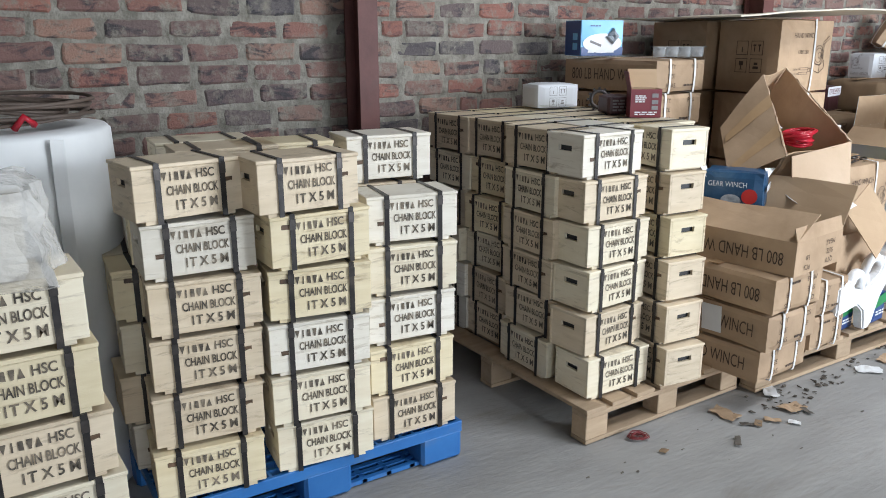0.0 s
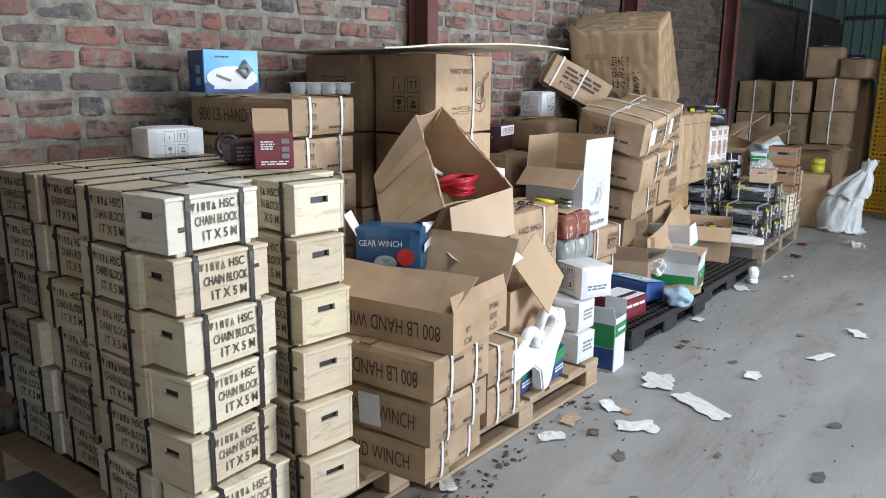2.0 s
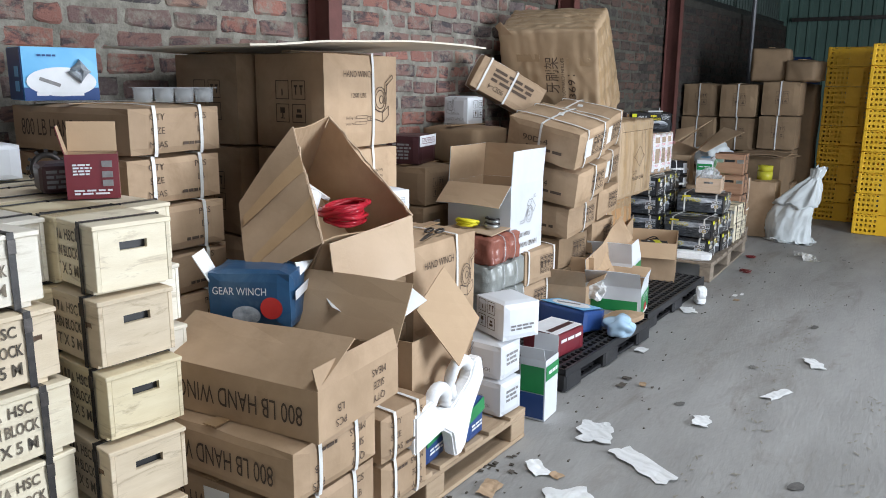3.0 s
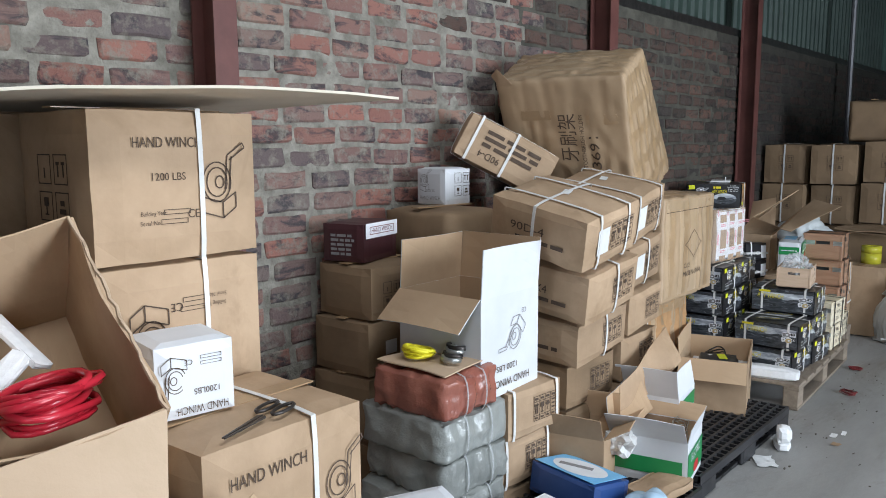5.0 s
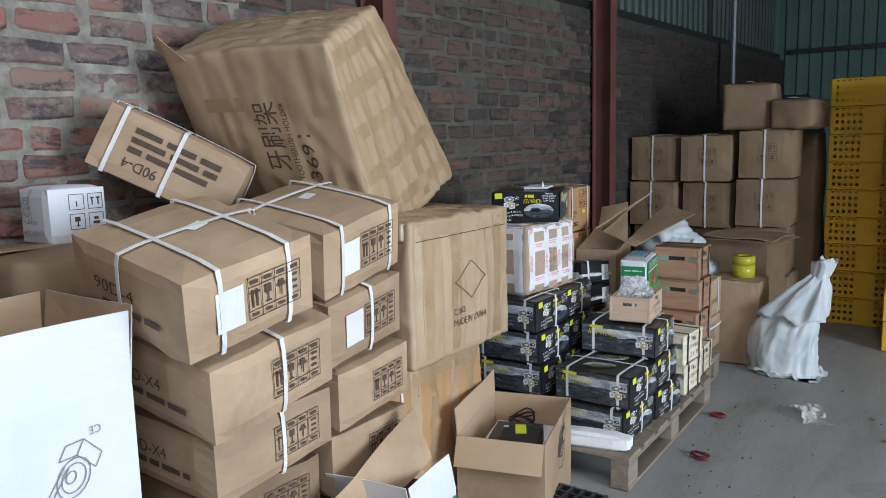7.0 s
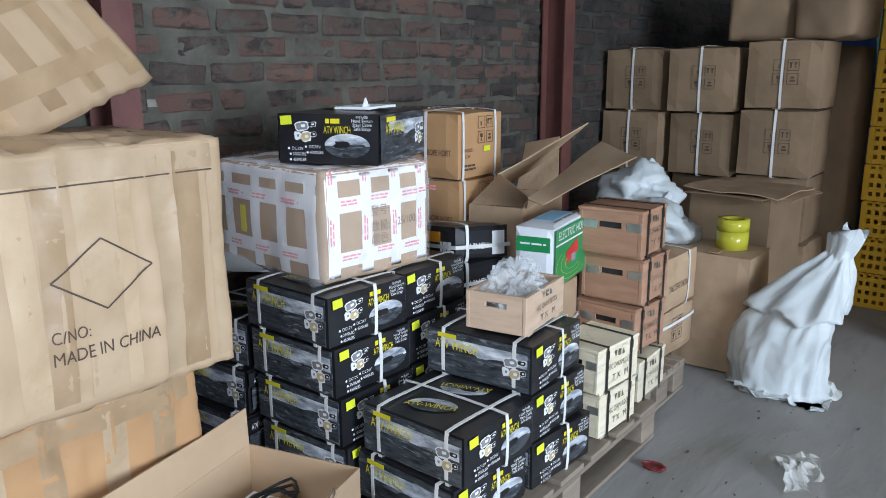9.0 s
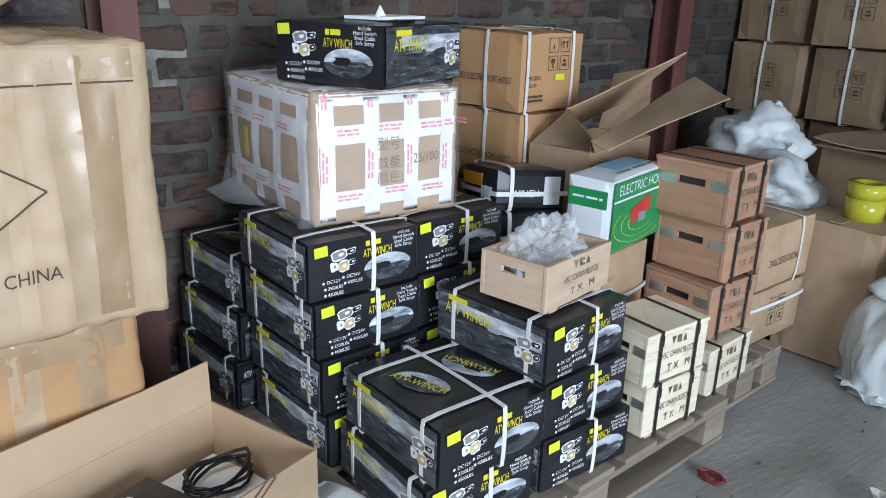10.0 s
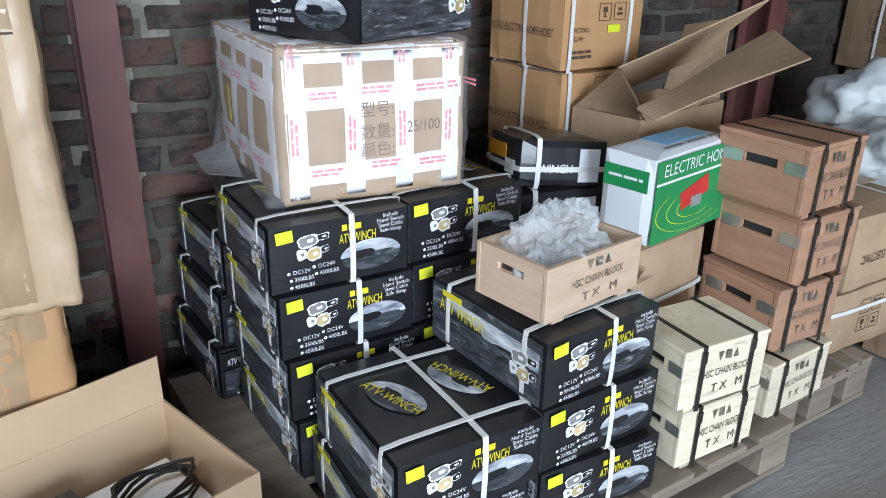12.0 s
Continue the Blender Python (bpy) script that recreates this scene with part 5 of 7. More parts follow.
hk = thing("iron_fittings", pose(5.15, 2.72, 0.770, 0, 0, 30), "dark iron hooks and fittings on a bundle", "fittings")
for i in range(4):
    part("hook", tube([(0.05 * math.cos(a * 0.5) + 0.035 * i - 0.05, 0.04 * math.sin(a * 0.5), 0.018 + 0.006 * i) for a in range(9)], 0.011, 6), IRON if i % 2 else BRIGHT_METAL, hk, "", None, True)
OW = (0.40, 0.41, 0.40)
ow = open_carton(pose(5.20, 2.64, 0.595, 0, 0, 2), OW, "open white hand winch carton with raised flaps", dict(front=(3, 0.19), back=(-4, 0.20), right=(6, 0.20), left=(128, 0.17)), WHITE_CARD, INSIDE)
write(ow, "HAND WINCH", "front", 0.20, 0.05, OW, 0.03, PRINT, 0.26, 180, 0.003)
write(ow, "1200 LBS", "front", 0.17, 0.11, OW, 0.024, PRINT, 0.14, 180, 0.003)
winch_drawing(ow, "front", 0.22, 0.22, OW, 0.15, PRINT_GREY, 150)
write(ow, "CE", "front", 0.29, 0.32, OW, 0.02, PRINT_GREY, 0.03, 180, 0.003)
XS = (0.34, 0.42, 0.20)


def motor_carton(m, size, seed, straps=(("x", 0.24),), words="90D-X4", label="brown carton strapped with white bands", label_paper=False, mat=None, tape=False):
    box = carton(m, size, label, mat or KRAFT, straps, tape, 0.006, 0.006, seed, group="motor cartons")
    sx, sy, sz = size
    if words:
        write(box, words, "left", sy * 0.42, sz * 0.55, size, 0.035, PRINT, 0.17, 0, 0.010)
        bars(box, "left", sy * 0.55, sz * 0.35, size, sy * 0.5, 0.03, 1, PRINT, 0.010, 0, seed)
    handling_table(box, "front", sx * 0.64, sz * 0.52, size, min(0.18, sx * 0.42), sz * 0.52, 0.0105)
    if label_paper:
        patch(box, "paper_label", "front", sx * 0.30, sz * 0.5, size, 0.085, 0.11, PAPER, 0, 0.009)
        patch(box, "paper_label", "top", sx * 0.55, sz * 1.1, size, 0.06, 0.035, PAPER, 15, 0.009)
    return box


motor_carton(pose(5.35, 2.62, 0.40, 0, 0, -5), XS, 101, (("x", 0.03), ("x", 0.30)))
motor_carton(pose(5.33, 2.64, 0.195, 0, 0, -3), XS, 102, (("x", 0.03), ("x", 0.30)))
carton(pose(5.33, 2.65, 0.0, 0, 0, 0), (0.34, 0.42, 0.19), "brown carton at the bottom of the pile", KRAFT_DARK, (), seed=103)

motor_carton(pose(5.645, 2.475, 1.050, 12, -10, -1.5), (0.42, 0.48, 0.228), 110, (("x", 0.10), ("x", 0.32), ("y", 0.25)), "90D-4", label_paper=True)
motor_carton(pose(6.20, 2.57, 1.095, 10, -10, 4), (0.40, 0.42, 0.228), 111, (("x", 0.08), ("x", 0.33), ("y", 0.3)), "90D-4", label_paper=True)
motor_carton(pose(5.72, 2.50, 0.812, 9, -8, 1), (0.45, 0.48, 0.222), 112)
motor_carton(pose(6.22, 2.58, 0.872, 8, -8, 3), (0.38, 0.46, 0.222), 113, (("x", 0.2),), label_paper=True)
motor_carton(pose(5.76, 2.56, 0.615, 4, -4, 2), (0.46, 0.48, 0.2), 114)
motor_carton(pose(6.25, 2.58, 0.662, 4, -4, 3), (0.38, 0.48, 0.2), 115, ())
for k in range(3):
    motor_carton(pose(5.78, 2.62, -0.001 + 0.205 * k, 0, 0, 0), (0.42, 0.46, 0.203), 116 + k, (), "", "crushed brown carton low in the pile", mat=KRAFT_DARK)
    motor_carton(pose(6.23, 2.60, 0.001 + 0.218 * k, 0, 0, 2), (0.40, 0.48, 0.214), 120 + k, (), "", "crushed brown carton low in the pile", mat=KRAFT)
ES = (0.70, 0.50, 0.552)
e = carton(pose(6.68, 2.62, 0.738, 0, 0, 2), ES, "large taped brown carton marked with a diamond", TAPED_KRAFT, (), False, 0.012, 0.003, 130)
tree_e = rebody(e, crumpled(ES, 0.012, 0.011, 130, 40), TAPED_KRAFT)
for i, (u, w) in enumerate(((0.04, 0.05), (0.11, 0.07), (0.20, 0.06), (0.285, 0.055), (0.37, 0.09), (0.45, 0.035), (0.52, 0.06), (0.60, 0.065), (0.67, 0.05))):
    tape_band(e, tree_e, "x", u, ES, w, CLEAR_TAPE if i in (1, 3, 7) else GLOSS_TAPE, 0.0005 + 0.0001 * i, skew=(0.02, -0.03, 0.05, -0.01)[i % 4])
tape_band(e, tree_e, "z", 0.515, ES, 0.06, GLOSS_TAPE, 0.0016)
tape_band(e, tree_e, "z", 0.478, ES, 0.0035, PRINT, 0.0018, "seam")
bm = bmesh.new()
for a, b in (((-.11, 0), (0, .075)), ((0, .075), (.11, 0)), ((.11, 0), (0, -.075)), ((0, -.075), (-.11, 0))):
    a, b = Vector((*a, 0)), Vector((*b, 0))
    n = (b - a).normalized().cross(Vector((0, 0, 1))) * 0.002
    for s in range(8):
        c, d = a.lerp(b, s / 8), a.lerp(b, (s + 1) / 8)
        bm.faces.new([bm.verts.new(q) for q in (c - n, d - n, d + n, c + n)])
part("diamond_mark", bm, PRINT, e, "", on_face("front", 0.38, 0.29, ES, 0.0175))
write(e, "C/NO:", "front", 0.30, 0.175, ES, 0.026, PRINT, 0.08, 0, 0.0175)
write(e, "MADE IN CHINA", "front", 0.38, 0.13, ES, 0.028, PRINT, 0.24, 0, 0.0175)
cling(e, tree_e, 0.0024)
E2S = (0.73, 0.48, 0.632)
e2 = carton(pose(6.62, 2.715, 0.10, 0, 0, 4), E2S, "slumped brown carton under a large taped one", KRAFT_RED, (("x", 0.1),), False, 0.008, 0.008, 131)
tree_e2 = rebody(e2, crumpled(E2S, 0.004, 0.020, 131, 40), KRAFT_RED)
for u, w in ((0.2, 0.06), (0.34, 0.05), (0.5, 0.06), (0.64, 0.06)):
    tape_band(e2, tree_e2, "x", u, E2S, w, GLOSS_TAPE if u in (0.2, 0.5) else CLEAR_TAPE, 0.0008, skew=0.05 - 0.2 * u)
tape_band(e2, tree_e2, "z", 0.56, E2S, 0.06, CLEAR_TAPE, 0.0012)
bearers = thing("bearer_boards", pose(6.62, 2.72, 0), "timber bearers under a heavy carton", "bearers")
for x in (0.05, 0.6):
    part("bearer", block((x, 0.04, 0), (x + 0.09, 0.48, 0.098), 0.004), PALLET, bearers)

# The big tilted carton and the small one leaning beneath it.
BG = (0.66, 0.68, 0.74)
tiltm = pose(0, 0, 0, 0, -26, 12)
near = Vector((6.40, 2.72, 1.895)) - tiltm.to_3x3() @ Vector((0, 0, BG[2]))
big = carton(Matrix.Translation(near) @ tiltm, BG, "large tilted brown carton crossed with tape bands", TAPED_KRAFT, (), False, 0.02, 0.006, 140)
tree_b = rebody(big, crumpled(BG, 0.020, 0.013, 140, 40), TAPED_KRAFT)
for q in (0.05, 0.15, 0.27, 0.39, 0.50, 0.61):
    tape_band(big, tree_b, "x", q, BG, 0.045, CLEAR_TAPE, 0.0009, span=(0.70, 1.0), skew=0.02)
    tape_band(big, tree_b, "x", q, BG, 0.045, GLOSS_TAPE, 0.0009, span=(0.46, 0.72))
for q in (0.10, 0.26, 0.42, 0.56, 0.68):
    tape_band(big, tree_b, "z", q, BG, 0.05, CLEAR_TAPE, 0.0014, span=(0.0, 0.56) if q not in (0.56, 0.10) else (0.0, 0.5))
part("turned_corner", panel(((-0.004, 0.66, 0.72), (-0.004, 0.58, 0.72), (-0.05, 0.64, 0.82), (-0.02, 0.69, 0.78)), 0.004), KRAFT, big)
write(big, "牙刷架", "left", 0.37, 0.44, BG, 0.075, PRINT, 0.25, 90, 0.027)
write(big, "TOOTHBRUSH HOLDER", "left", 0.44, 0.42, BG, 0.022, PRINT, 0.28, 90, 0.027)
write(big, "3691", "left", 0.50, 0.36, BG, 0.05, PRINT, 0.17, 90, 0.027)
patch(big, "tape_scrap", "left", 0.2, 0.56, BG, 0.16, 0.05, CLEAR_TAPE, 0, 0.021)
patch(big, "tape_scrap", "left", 0.55, 0.53, BG, 0.16, 0.05, CLEAR_TAPE, 0, 0.021)
cling(big, tree_b, 0.002)
for o in big.children:
    m, back = o.matrix_basis, o.matrix_basis.inverted()
    for v in o.data.vertices:
        p = m @ v.co
        s, h = p.x / BG[0], min(max(p.z / BG[2], 0), 1)
        p.z -= (0.05 + 0.09 * s) * (1 - h)
        p.x *= 1.08 - 0.49 * h
        v.co = back @ p
gx = Vector((0.315, -0.313, -0.236)).normalized()
gz = Vector((0.118, -0.110, 0.18))
gz = (gz - gz.dot(gx) * gx).normalized()
gy = gz.cross(gx)
gm = Matrix((gx, gy, gz)).transposed().to_4x4()
gm.translation = (5.935, 3.40, 1.535)
GZ = (0.50, 0.20, 0.23)
g4 = carton(gm, GZ, "brown strapped carton leaning on the pile", KRAFT, (("x", 0.06), ("x", 0.26), ("y", 0.1)), False, 0.005, 0.005, 141, group="motor cartons")
write(g4, "90D-4", "front", 0.17, 0.06, GZ, 0.035, PRINT, 0.12, 180, 0.008)
bars(g4, "front", 0.26, 0.14, GZ, 0.3, 0.10, 3, PRINT, 0.008, 0, 5)

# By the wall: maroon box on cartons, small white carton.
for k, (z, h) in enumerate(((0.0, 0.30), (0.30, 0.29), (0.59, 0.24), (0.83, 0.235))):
    c = carton(pose(5.17 - 0.02 * (k < 3), 3.20, z, 0, 0, 6 - 2 * k), (0.34, 0.34, h - 0.002), "dark brown carton stacked by the wall", KRAFT_DARK, (), seed=150 + k)
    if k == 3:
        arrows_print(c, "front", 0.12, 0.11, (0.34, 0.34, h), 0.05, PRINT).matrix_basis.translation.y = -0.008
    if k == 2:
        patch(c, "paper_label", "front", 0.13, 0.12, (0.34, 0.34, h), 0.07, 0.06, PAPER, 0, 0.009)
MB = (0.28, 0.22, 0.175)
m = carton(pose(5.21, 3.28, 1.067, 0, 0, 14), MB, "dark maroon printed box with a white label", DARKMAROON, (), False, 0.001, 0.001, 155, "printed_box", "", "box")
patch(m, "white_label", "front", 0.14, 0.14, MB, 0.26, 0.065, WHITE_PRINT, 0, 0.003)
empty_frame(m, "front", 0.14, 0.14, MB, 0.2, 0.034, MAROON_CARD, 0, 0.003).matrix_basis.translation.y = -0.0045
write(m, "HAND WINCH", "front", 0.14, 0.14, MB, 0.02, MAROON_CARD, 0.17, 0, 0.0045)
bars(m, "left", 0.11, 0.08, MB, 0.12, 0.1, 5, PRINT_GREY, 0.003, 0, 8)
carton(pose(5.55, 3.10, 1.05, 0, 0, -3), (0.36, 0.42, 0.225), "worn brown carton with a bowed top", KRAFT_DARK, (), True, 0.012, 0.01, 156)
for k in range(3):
    carton(pose(5.56, 3.12, 0.0 + 0.35 * k, 0, 0, 0), (0.34, 0.4, 0.348), "dark brown carton behind the pile", KRAFT_DARK, (), seed=157 + k)
h = white_winch_box(pose(5.75, 3.29, 1.282, 0, 0, 0), False, 160, False)
arrows_print(h, "front", 0.12, 0.1, KS, 0.05, PRINT).matrix_basis.translation.y = -0.004
write(h, "HAND WINCH", "left", 0.095, 0.035, KS, 0.018, PRINT_GREY, 0.13, 0, 0.004)
write(h, "1200LBS", "left", 0.095, 0.07, KS, 0.012, PRINT_GREY, 0.06, 0, 0.004)
winch_drawing(h, "left", 0.06, 0.12, KS, 0.09, PRINT_GREY)

# Open boxes with odds and ends in front of the pile.
EB = (0.30, 0.34, 0.20)
el = open_carton(pose(5.98, 2.15, 0.122, 0, 0, 12), EB, "open white and green electric hoist box full of parts", dict(front=(12, 0.06), back=(8, 0.15), left=(40, 0.14), right=(70, 0.12)), WHITE_CARD, INSIDE, "printed_box", None, "box", 0.004)
patch(el, "green_band", "front", 0.15, 0.09, EB, 0.29, 0.12, GREEN_CARD, 0, 0.003)
patch(el, "green_band", "left", 0.17, 0.08, EB, 0.30, 0.07, GREEN_CARD, 0, 0.003)
write(el, "ELECTRIC", "front", 0.15, 0.12, EB, 0.036, WHITE_PRINT, 0.18, 0, 0.005)
oval(el, "red_picture", "front", 0.16, 0.055, EB, 0.10, 0.05, RED_PRINT, 0.005)
parts_in = thing("machine_parts", pose(6.12, 2.34, 0.15), "mixed iron parts and red handle in an open box", "parts")
for i in range(7):
    r3 = random.Random(i)
    part("part_piece", tube([(r3.uniform(-0.1, 0.1), r3.uniform(-0.12, 0.12), 0.02 + 0.02 * i), (r3.uniform(-0.1, 0.1), r3.uniform(-0.12, 0.12), 0.05 + 0.022 * i), (r3.uniform(-0.1, 0.1), r3.uniform(-0.1, 0.1), 0.04 + 0.022 * i)], 0.016 if i < 5 else 0.006, 7), (IRON, KRAFT_RED, RED_PRINT, IRON, BLACK_PLASTIC, BRIGHT_METAL, BRIGHT_METAL)[i], parts_in, "", None, True)
wires = thing("wire_basket", pose(6.20, 2.30, 0.27, 20, 10, 20), "thin bright wire coils sticking out of a box", "wire")
for k in range(6):
    part("wire_loop", tube([((0.07 - 0.006 * k) * math.cos(a * 0.349), (0.05 - 0.004 * k) * math.sin(a * 0.349), 0.012 * k + 0.01 * math.sin(a + k)) for a in range(18)], 0.0018, 5, True), BRIGHT_METAL, wires, "", None, True)
grip = thing("red_handle", pose(6.06, 2.38, 0.285, 0, 8, 25), "red plastic tool handle lying among parts", "tool part")
part("grip", puffy((0.13, 0.05, 0.045), 0.008, 0.004, 4, 12, 0.012), RED_PRINT, grip, "", None, True)
part("stem", tube([(0.12, 0.025, 0.022), (0.17, 0.03, 0.03), (0.20, 0.05, 0.025)], 0.012, 8), IRON, grip, "", None, True)
crush = thing("crushed_carton", pose(6.12, 2.40, 0.40), "torn crumpled brown cardboard hanging from the pile", "cardboard")
part("torn_sheet", panel(((-0.08, 0.10, -0.12), (0.42, 0.06, 0.10), (0.46, 0.14, 0.26), (-0.02, 0.16, 0.06)), 0.004, 12, 0.07, 31), KRAFT, crush)
part("torn_sheet", panel(((-0.26, 0.06, -0.16), (0.10, 0.02, -0.04), (0.12, 0.12, 0.08), (-0.22, 0.14, -0.06)), 0.004, 10, 0.06, 33), INSIDE, crush)
foamy = thing("paper_wad", pose(5.90, 2.42, 0.30), "crumpled white packing paper between open boxes", "paper")
bm = bmesh.new()
bmesh.ops.create_icosphere(bm, subdivisions=3, radius=0.06)
for v in bm.verts:
    v.co *= 1 + 0.7 * noise.noise(v.co * 30)
part("wad", bm, PAPER, foamy)
o2 = open_carton(pose(5.72, 2.40, 0.13, 0, 0, 15), (0.30, 0.34, 0.22), "open brown carton holding a yellow part", dict(front=(60, 0.12), left=(30, 0.12), back=(15, 0.14), right=(-5, 0.12)))
yb = thing("yellow_part", pose(5.93, 2.62, 0.20, 0, 0, 20), "yellow rounded plastic tool part in a carton", "tool part")
part("body", puffy((0.09, 0.07, 0.17), 0.012, 0.01, 4, 9, 0.015), surface("amber_plastic", (0.75, 0.36, 0.02), (0.8, 0.42, 0.03), 5, 0.35, 0.05), yb, "", None, True)
o3 = open_carton(pose(6.33, 2.35, 0.122, 0, 0, 10), (0.30, 0.30, 0.26), "open carton with a white and green flap", dict(left=(20, 0.15), back=(10, 0.15), front=(-10, 0.12)), WHITE_CARD, INSIDE, "printed_box", None, "box", 0.004)
patch(o3, "green_band", "front", 0.15, 0.2, (0.30, 0.30, 0.26), 0.28, 0.07, GREEN_CARD, 0, 0.003)
BB = (0.22, 0.34, 0.13)
bb = carton(pose(5.42, 2.28, 0.16, 0, 8, -10), BB, "flat blue and white printed box", NAVY_CARD, (), False, 0.001, 0.002, 170, "printed_box", "", "box")
patch(bb, "printed_top", "top", 0.11, 0.17, BB, 0.20, 0.31, BLUE_CARD, 0, 0.003)
oval(bb, "white_field", "top", 0.11, 0.17, BB, 0.17, 0.25, WHITE_PRINT, 0.005)
patch(bb, "picture_handle", "top", 0.11, 0.19, BB, 0.03, 0.14, PRINT_GREY, 25, 0.0065)
RB = (0.28, 0.22, 0.13)
r4 = carton(pose(5.02, 2.24, 0.132, 0, 0, -6), RB, "maroon and white printed winch box", MAROON_CARD, (), False, 0.001, 0.002, 171, "printed_box", "", "box")
patch(r4, "white_top", "top", 0.14, 0.11, RB, 0.26, 0.2, WHITE_PRINT, 0, 0.003)
patch(r4, "dark_strip", "top", 0.14, 0.07, RB, 0.22, 0.035, DARKMAROON, 0, 0.005)
bars(r4, "front", 0.14, 0.09, RB, 0.2, 0.03, 1, WHITE_PRINT, 0.003, 0, 12)
bp = thing("plastic_bundle", pose(5.60, 2.13, 0.132), "pale blue crumpled plastic bundle on the pallet", "plastic bag")
bm = bmesh.new()
bmesh.ops.create_icosphere(bm, subdivisions=4, radius=0.085)
for v in bm.verts:
    v.co += v.normal * 0.035 * noise.noise(v.co * 18)
    v.co.z = max(v.co.z * 0.75 + 0.06, 0)
part("body", bm, BLUE_FILM, bp, "", None, True)
ds = carton(pose(5.72, 2.16, 0.132, 0, 0, -8), (0.28, 0.16, 0.05), "squashed brown carton scrap on the pallet", KRAFT, (), False, 0.006, 0.012, 172)

# ---- open carton with a winch in it ----
QS = (0.57, 0.36, 0.40)
q = open_carton(pose(7.075, 2.30, 0.0, 0, 0, 17), QS, "open brown carton holding a black winch", dict(back=(2, 0.11), left=(155, 0.12)))
winch_drawing(q, "front", 0.34, 0.29, QS, 0.20)
for i, (u, v, w, h) in enumerate(((0.31, 0.28, 0.10, 0.055), (0.385, 0.295, 0.075, 0.08), (0.35, 0.33, 0.12, 0.018), (0.28, 0.255, 0.05, 0.035))):
    oval(q, "printed_winch", "front", u, v, QS, w, h, PRINT, 0.002 + 0.0003 * i, 12)
oval(q, "printed_drum", "front", 0.385, 0.295, QS, 0.045, 0.05, KRAFT, 0.0036)
qm = pose(7.075, 2.30, 0.0, 0, 0, 17)
pk = thing("foam_tray", qm @ pose(0.02, 0.02, 0.006), "white foam tray inside an open carton", "packing foam")
part("slab", puffy((0.53, 0.32, 0.27), 0.002, 0.003, 3, 3, 0.006), FOAM, pk)
wn = thing("black_winch_case", qm @ pose(0.05, 0.05, 0.279, 0, 0, 4), "black winch case with a yellow label", "winch")
part("case", puffy((0.29, 0.21, 0.085), 0.004, 0.002, 3, 4, 0.008), BLACK_PLASTIC, wn)
patch(wn, "yellow_label", "top", 0.17, 0.085, (0.29, 0.21, 0.085), 0.10, 0.045, LIME_LABEL, 10, 0.006)
oval(wn, "round_sticker", "top", 0.19, 0.15, (0.29, 0.21, 0.085), 0.026, 0.024, WHITE_PRINT, 0.006)
cb = thing("cable_coil", qm @ pose(0.45, 0.20, 0.279), "coiled black cable on white foam", "cable")
r5 = random.Random(8)
for k in range(5):
    part("loop", tube([(0.085 * math.cos(a * 0.45 + k) * r5.uniform(0.85, 1.1), 0.055 * math.sin(a * 0.45 + k), 0.006 + 0.009 * k + 0.012 * (1 + math.sin(a * 0.9 + k))) for a in range(14)], 0.0045, 6, True), BLACK_CABLE, cb, "", None, True)
sl = thing("foam_slab", pose(7.70, 2.22, 0.157, 0, 0, 12), "white foam end cap lying on the pallet", "packing foam")
part("slab", puffy((0.10, 0.36, 0.07), 0.004, 0.006, 4, 5, 0.01), FOAM, sl)

# ---- boxed winches on the grey pallet ----
AS = (0.335, 0.39, 0.158)
surface_brass = surface("brass_picture", (0.5, 0.36, 0.14), (0.7, 0.55, 0.3), 40, 0.4, 0.0)


def outline(w, h, seed, rag=0.18):
    """A small flat uneven shape."""
    rs = random.Random(seed)
    bm = bmesh.new()
    n = 14
    pts = []
    for i in range(n):
        a = 2 * math.pi * i / n
        q = max(abs(math.cos(a)), abs(math.sin(a))) ** 0.6
        s = (0.5 + rs.uniform(-rag, rag) * 0.4) / q
        pts.append(bm.verts.new((w * s * math.cos(a), h * s * math.sin(a), 0)))
    bm.faces.new(pts)
    return bm


def picture_cluster(b, face, u, v, k, g):
    """Cut-out pictures of the parts: white rims round grey and brass middles."""
    for i, (du, dv, w, h, mid) in enumerate(((-0.006, 0.022, 0.056, 0.034, PRINT_GREY), (0.034, 0.028, 0.036, 0.018, BLACK_CARD), (-0.024, -0.012, 0.026, 0.030, WHITE_PRINT), (0.008, -0.014, 0.042, 0.036, surface_brass), (0.038, -0.006, 0.026, 0.020, BLACK_CARD))):
        m = on_face(face, u + du * k, v + dv * k, AS, g, 8)
        part("parts_picture", outline(w * k, h * k, i), WHITE_PRINT, b, "", m)
        part("picture_middle", outline(w * k * 0.84, h * k * 0.80, i + 9), mid, b, "", m @ pose(0, 0, 0.0004))
        part("picture_detail", outline(w * k * 0.32, h * k * 0.3, i + 19), WHITE_PRINT if mid is not WHITE_PRINT else PRINT_GREY, b, "", m @ pose(w * 0.08, 0, 0.0008))


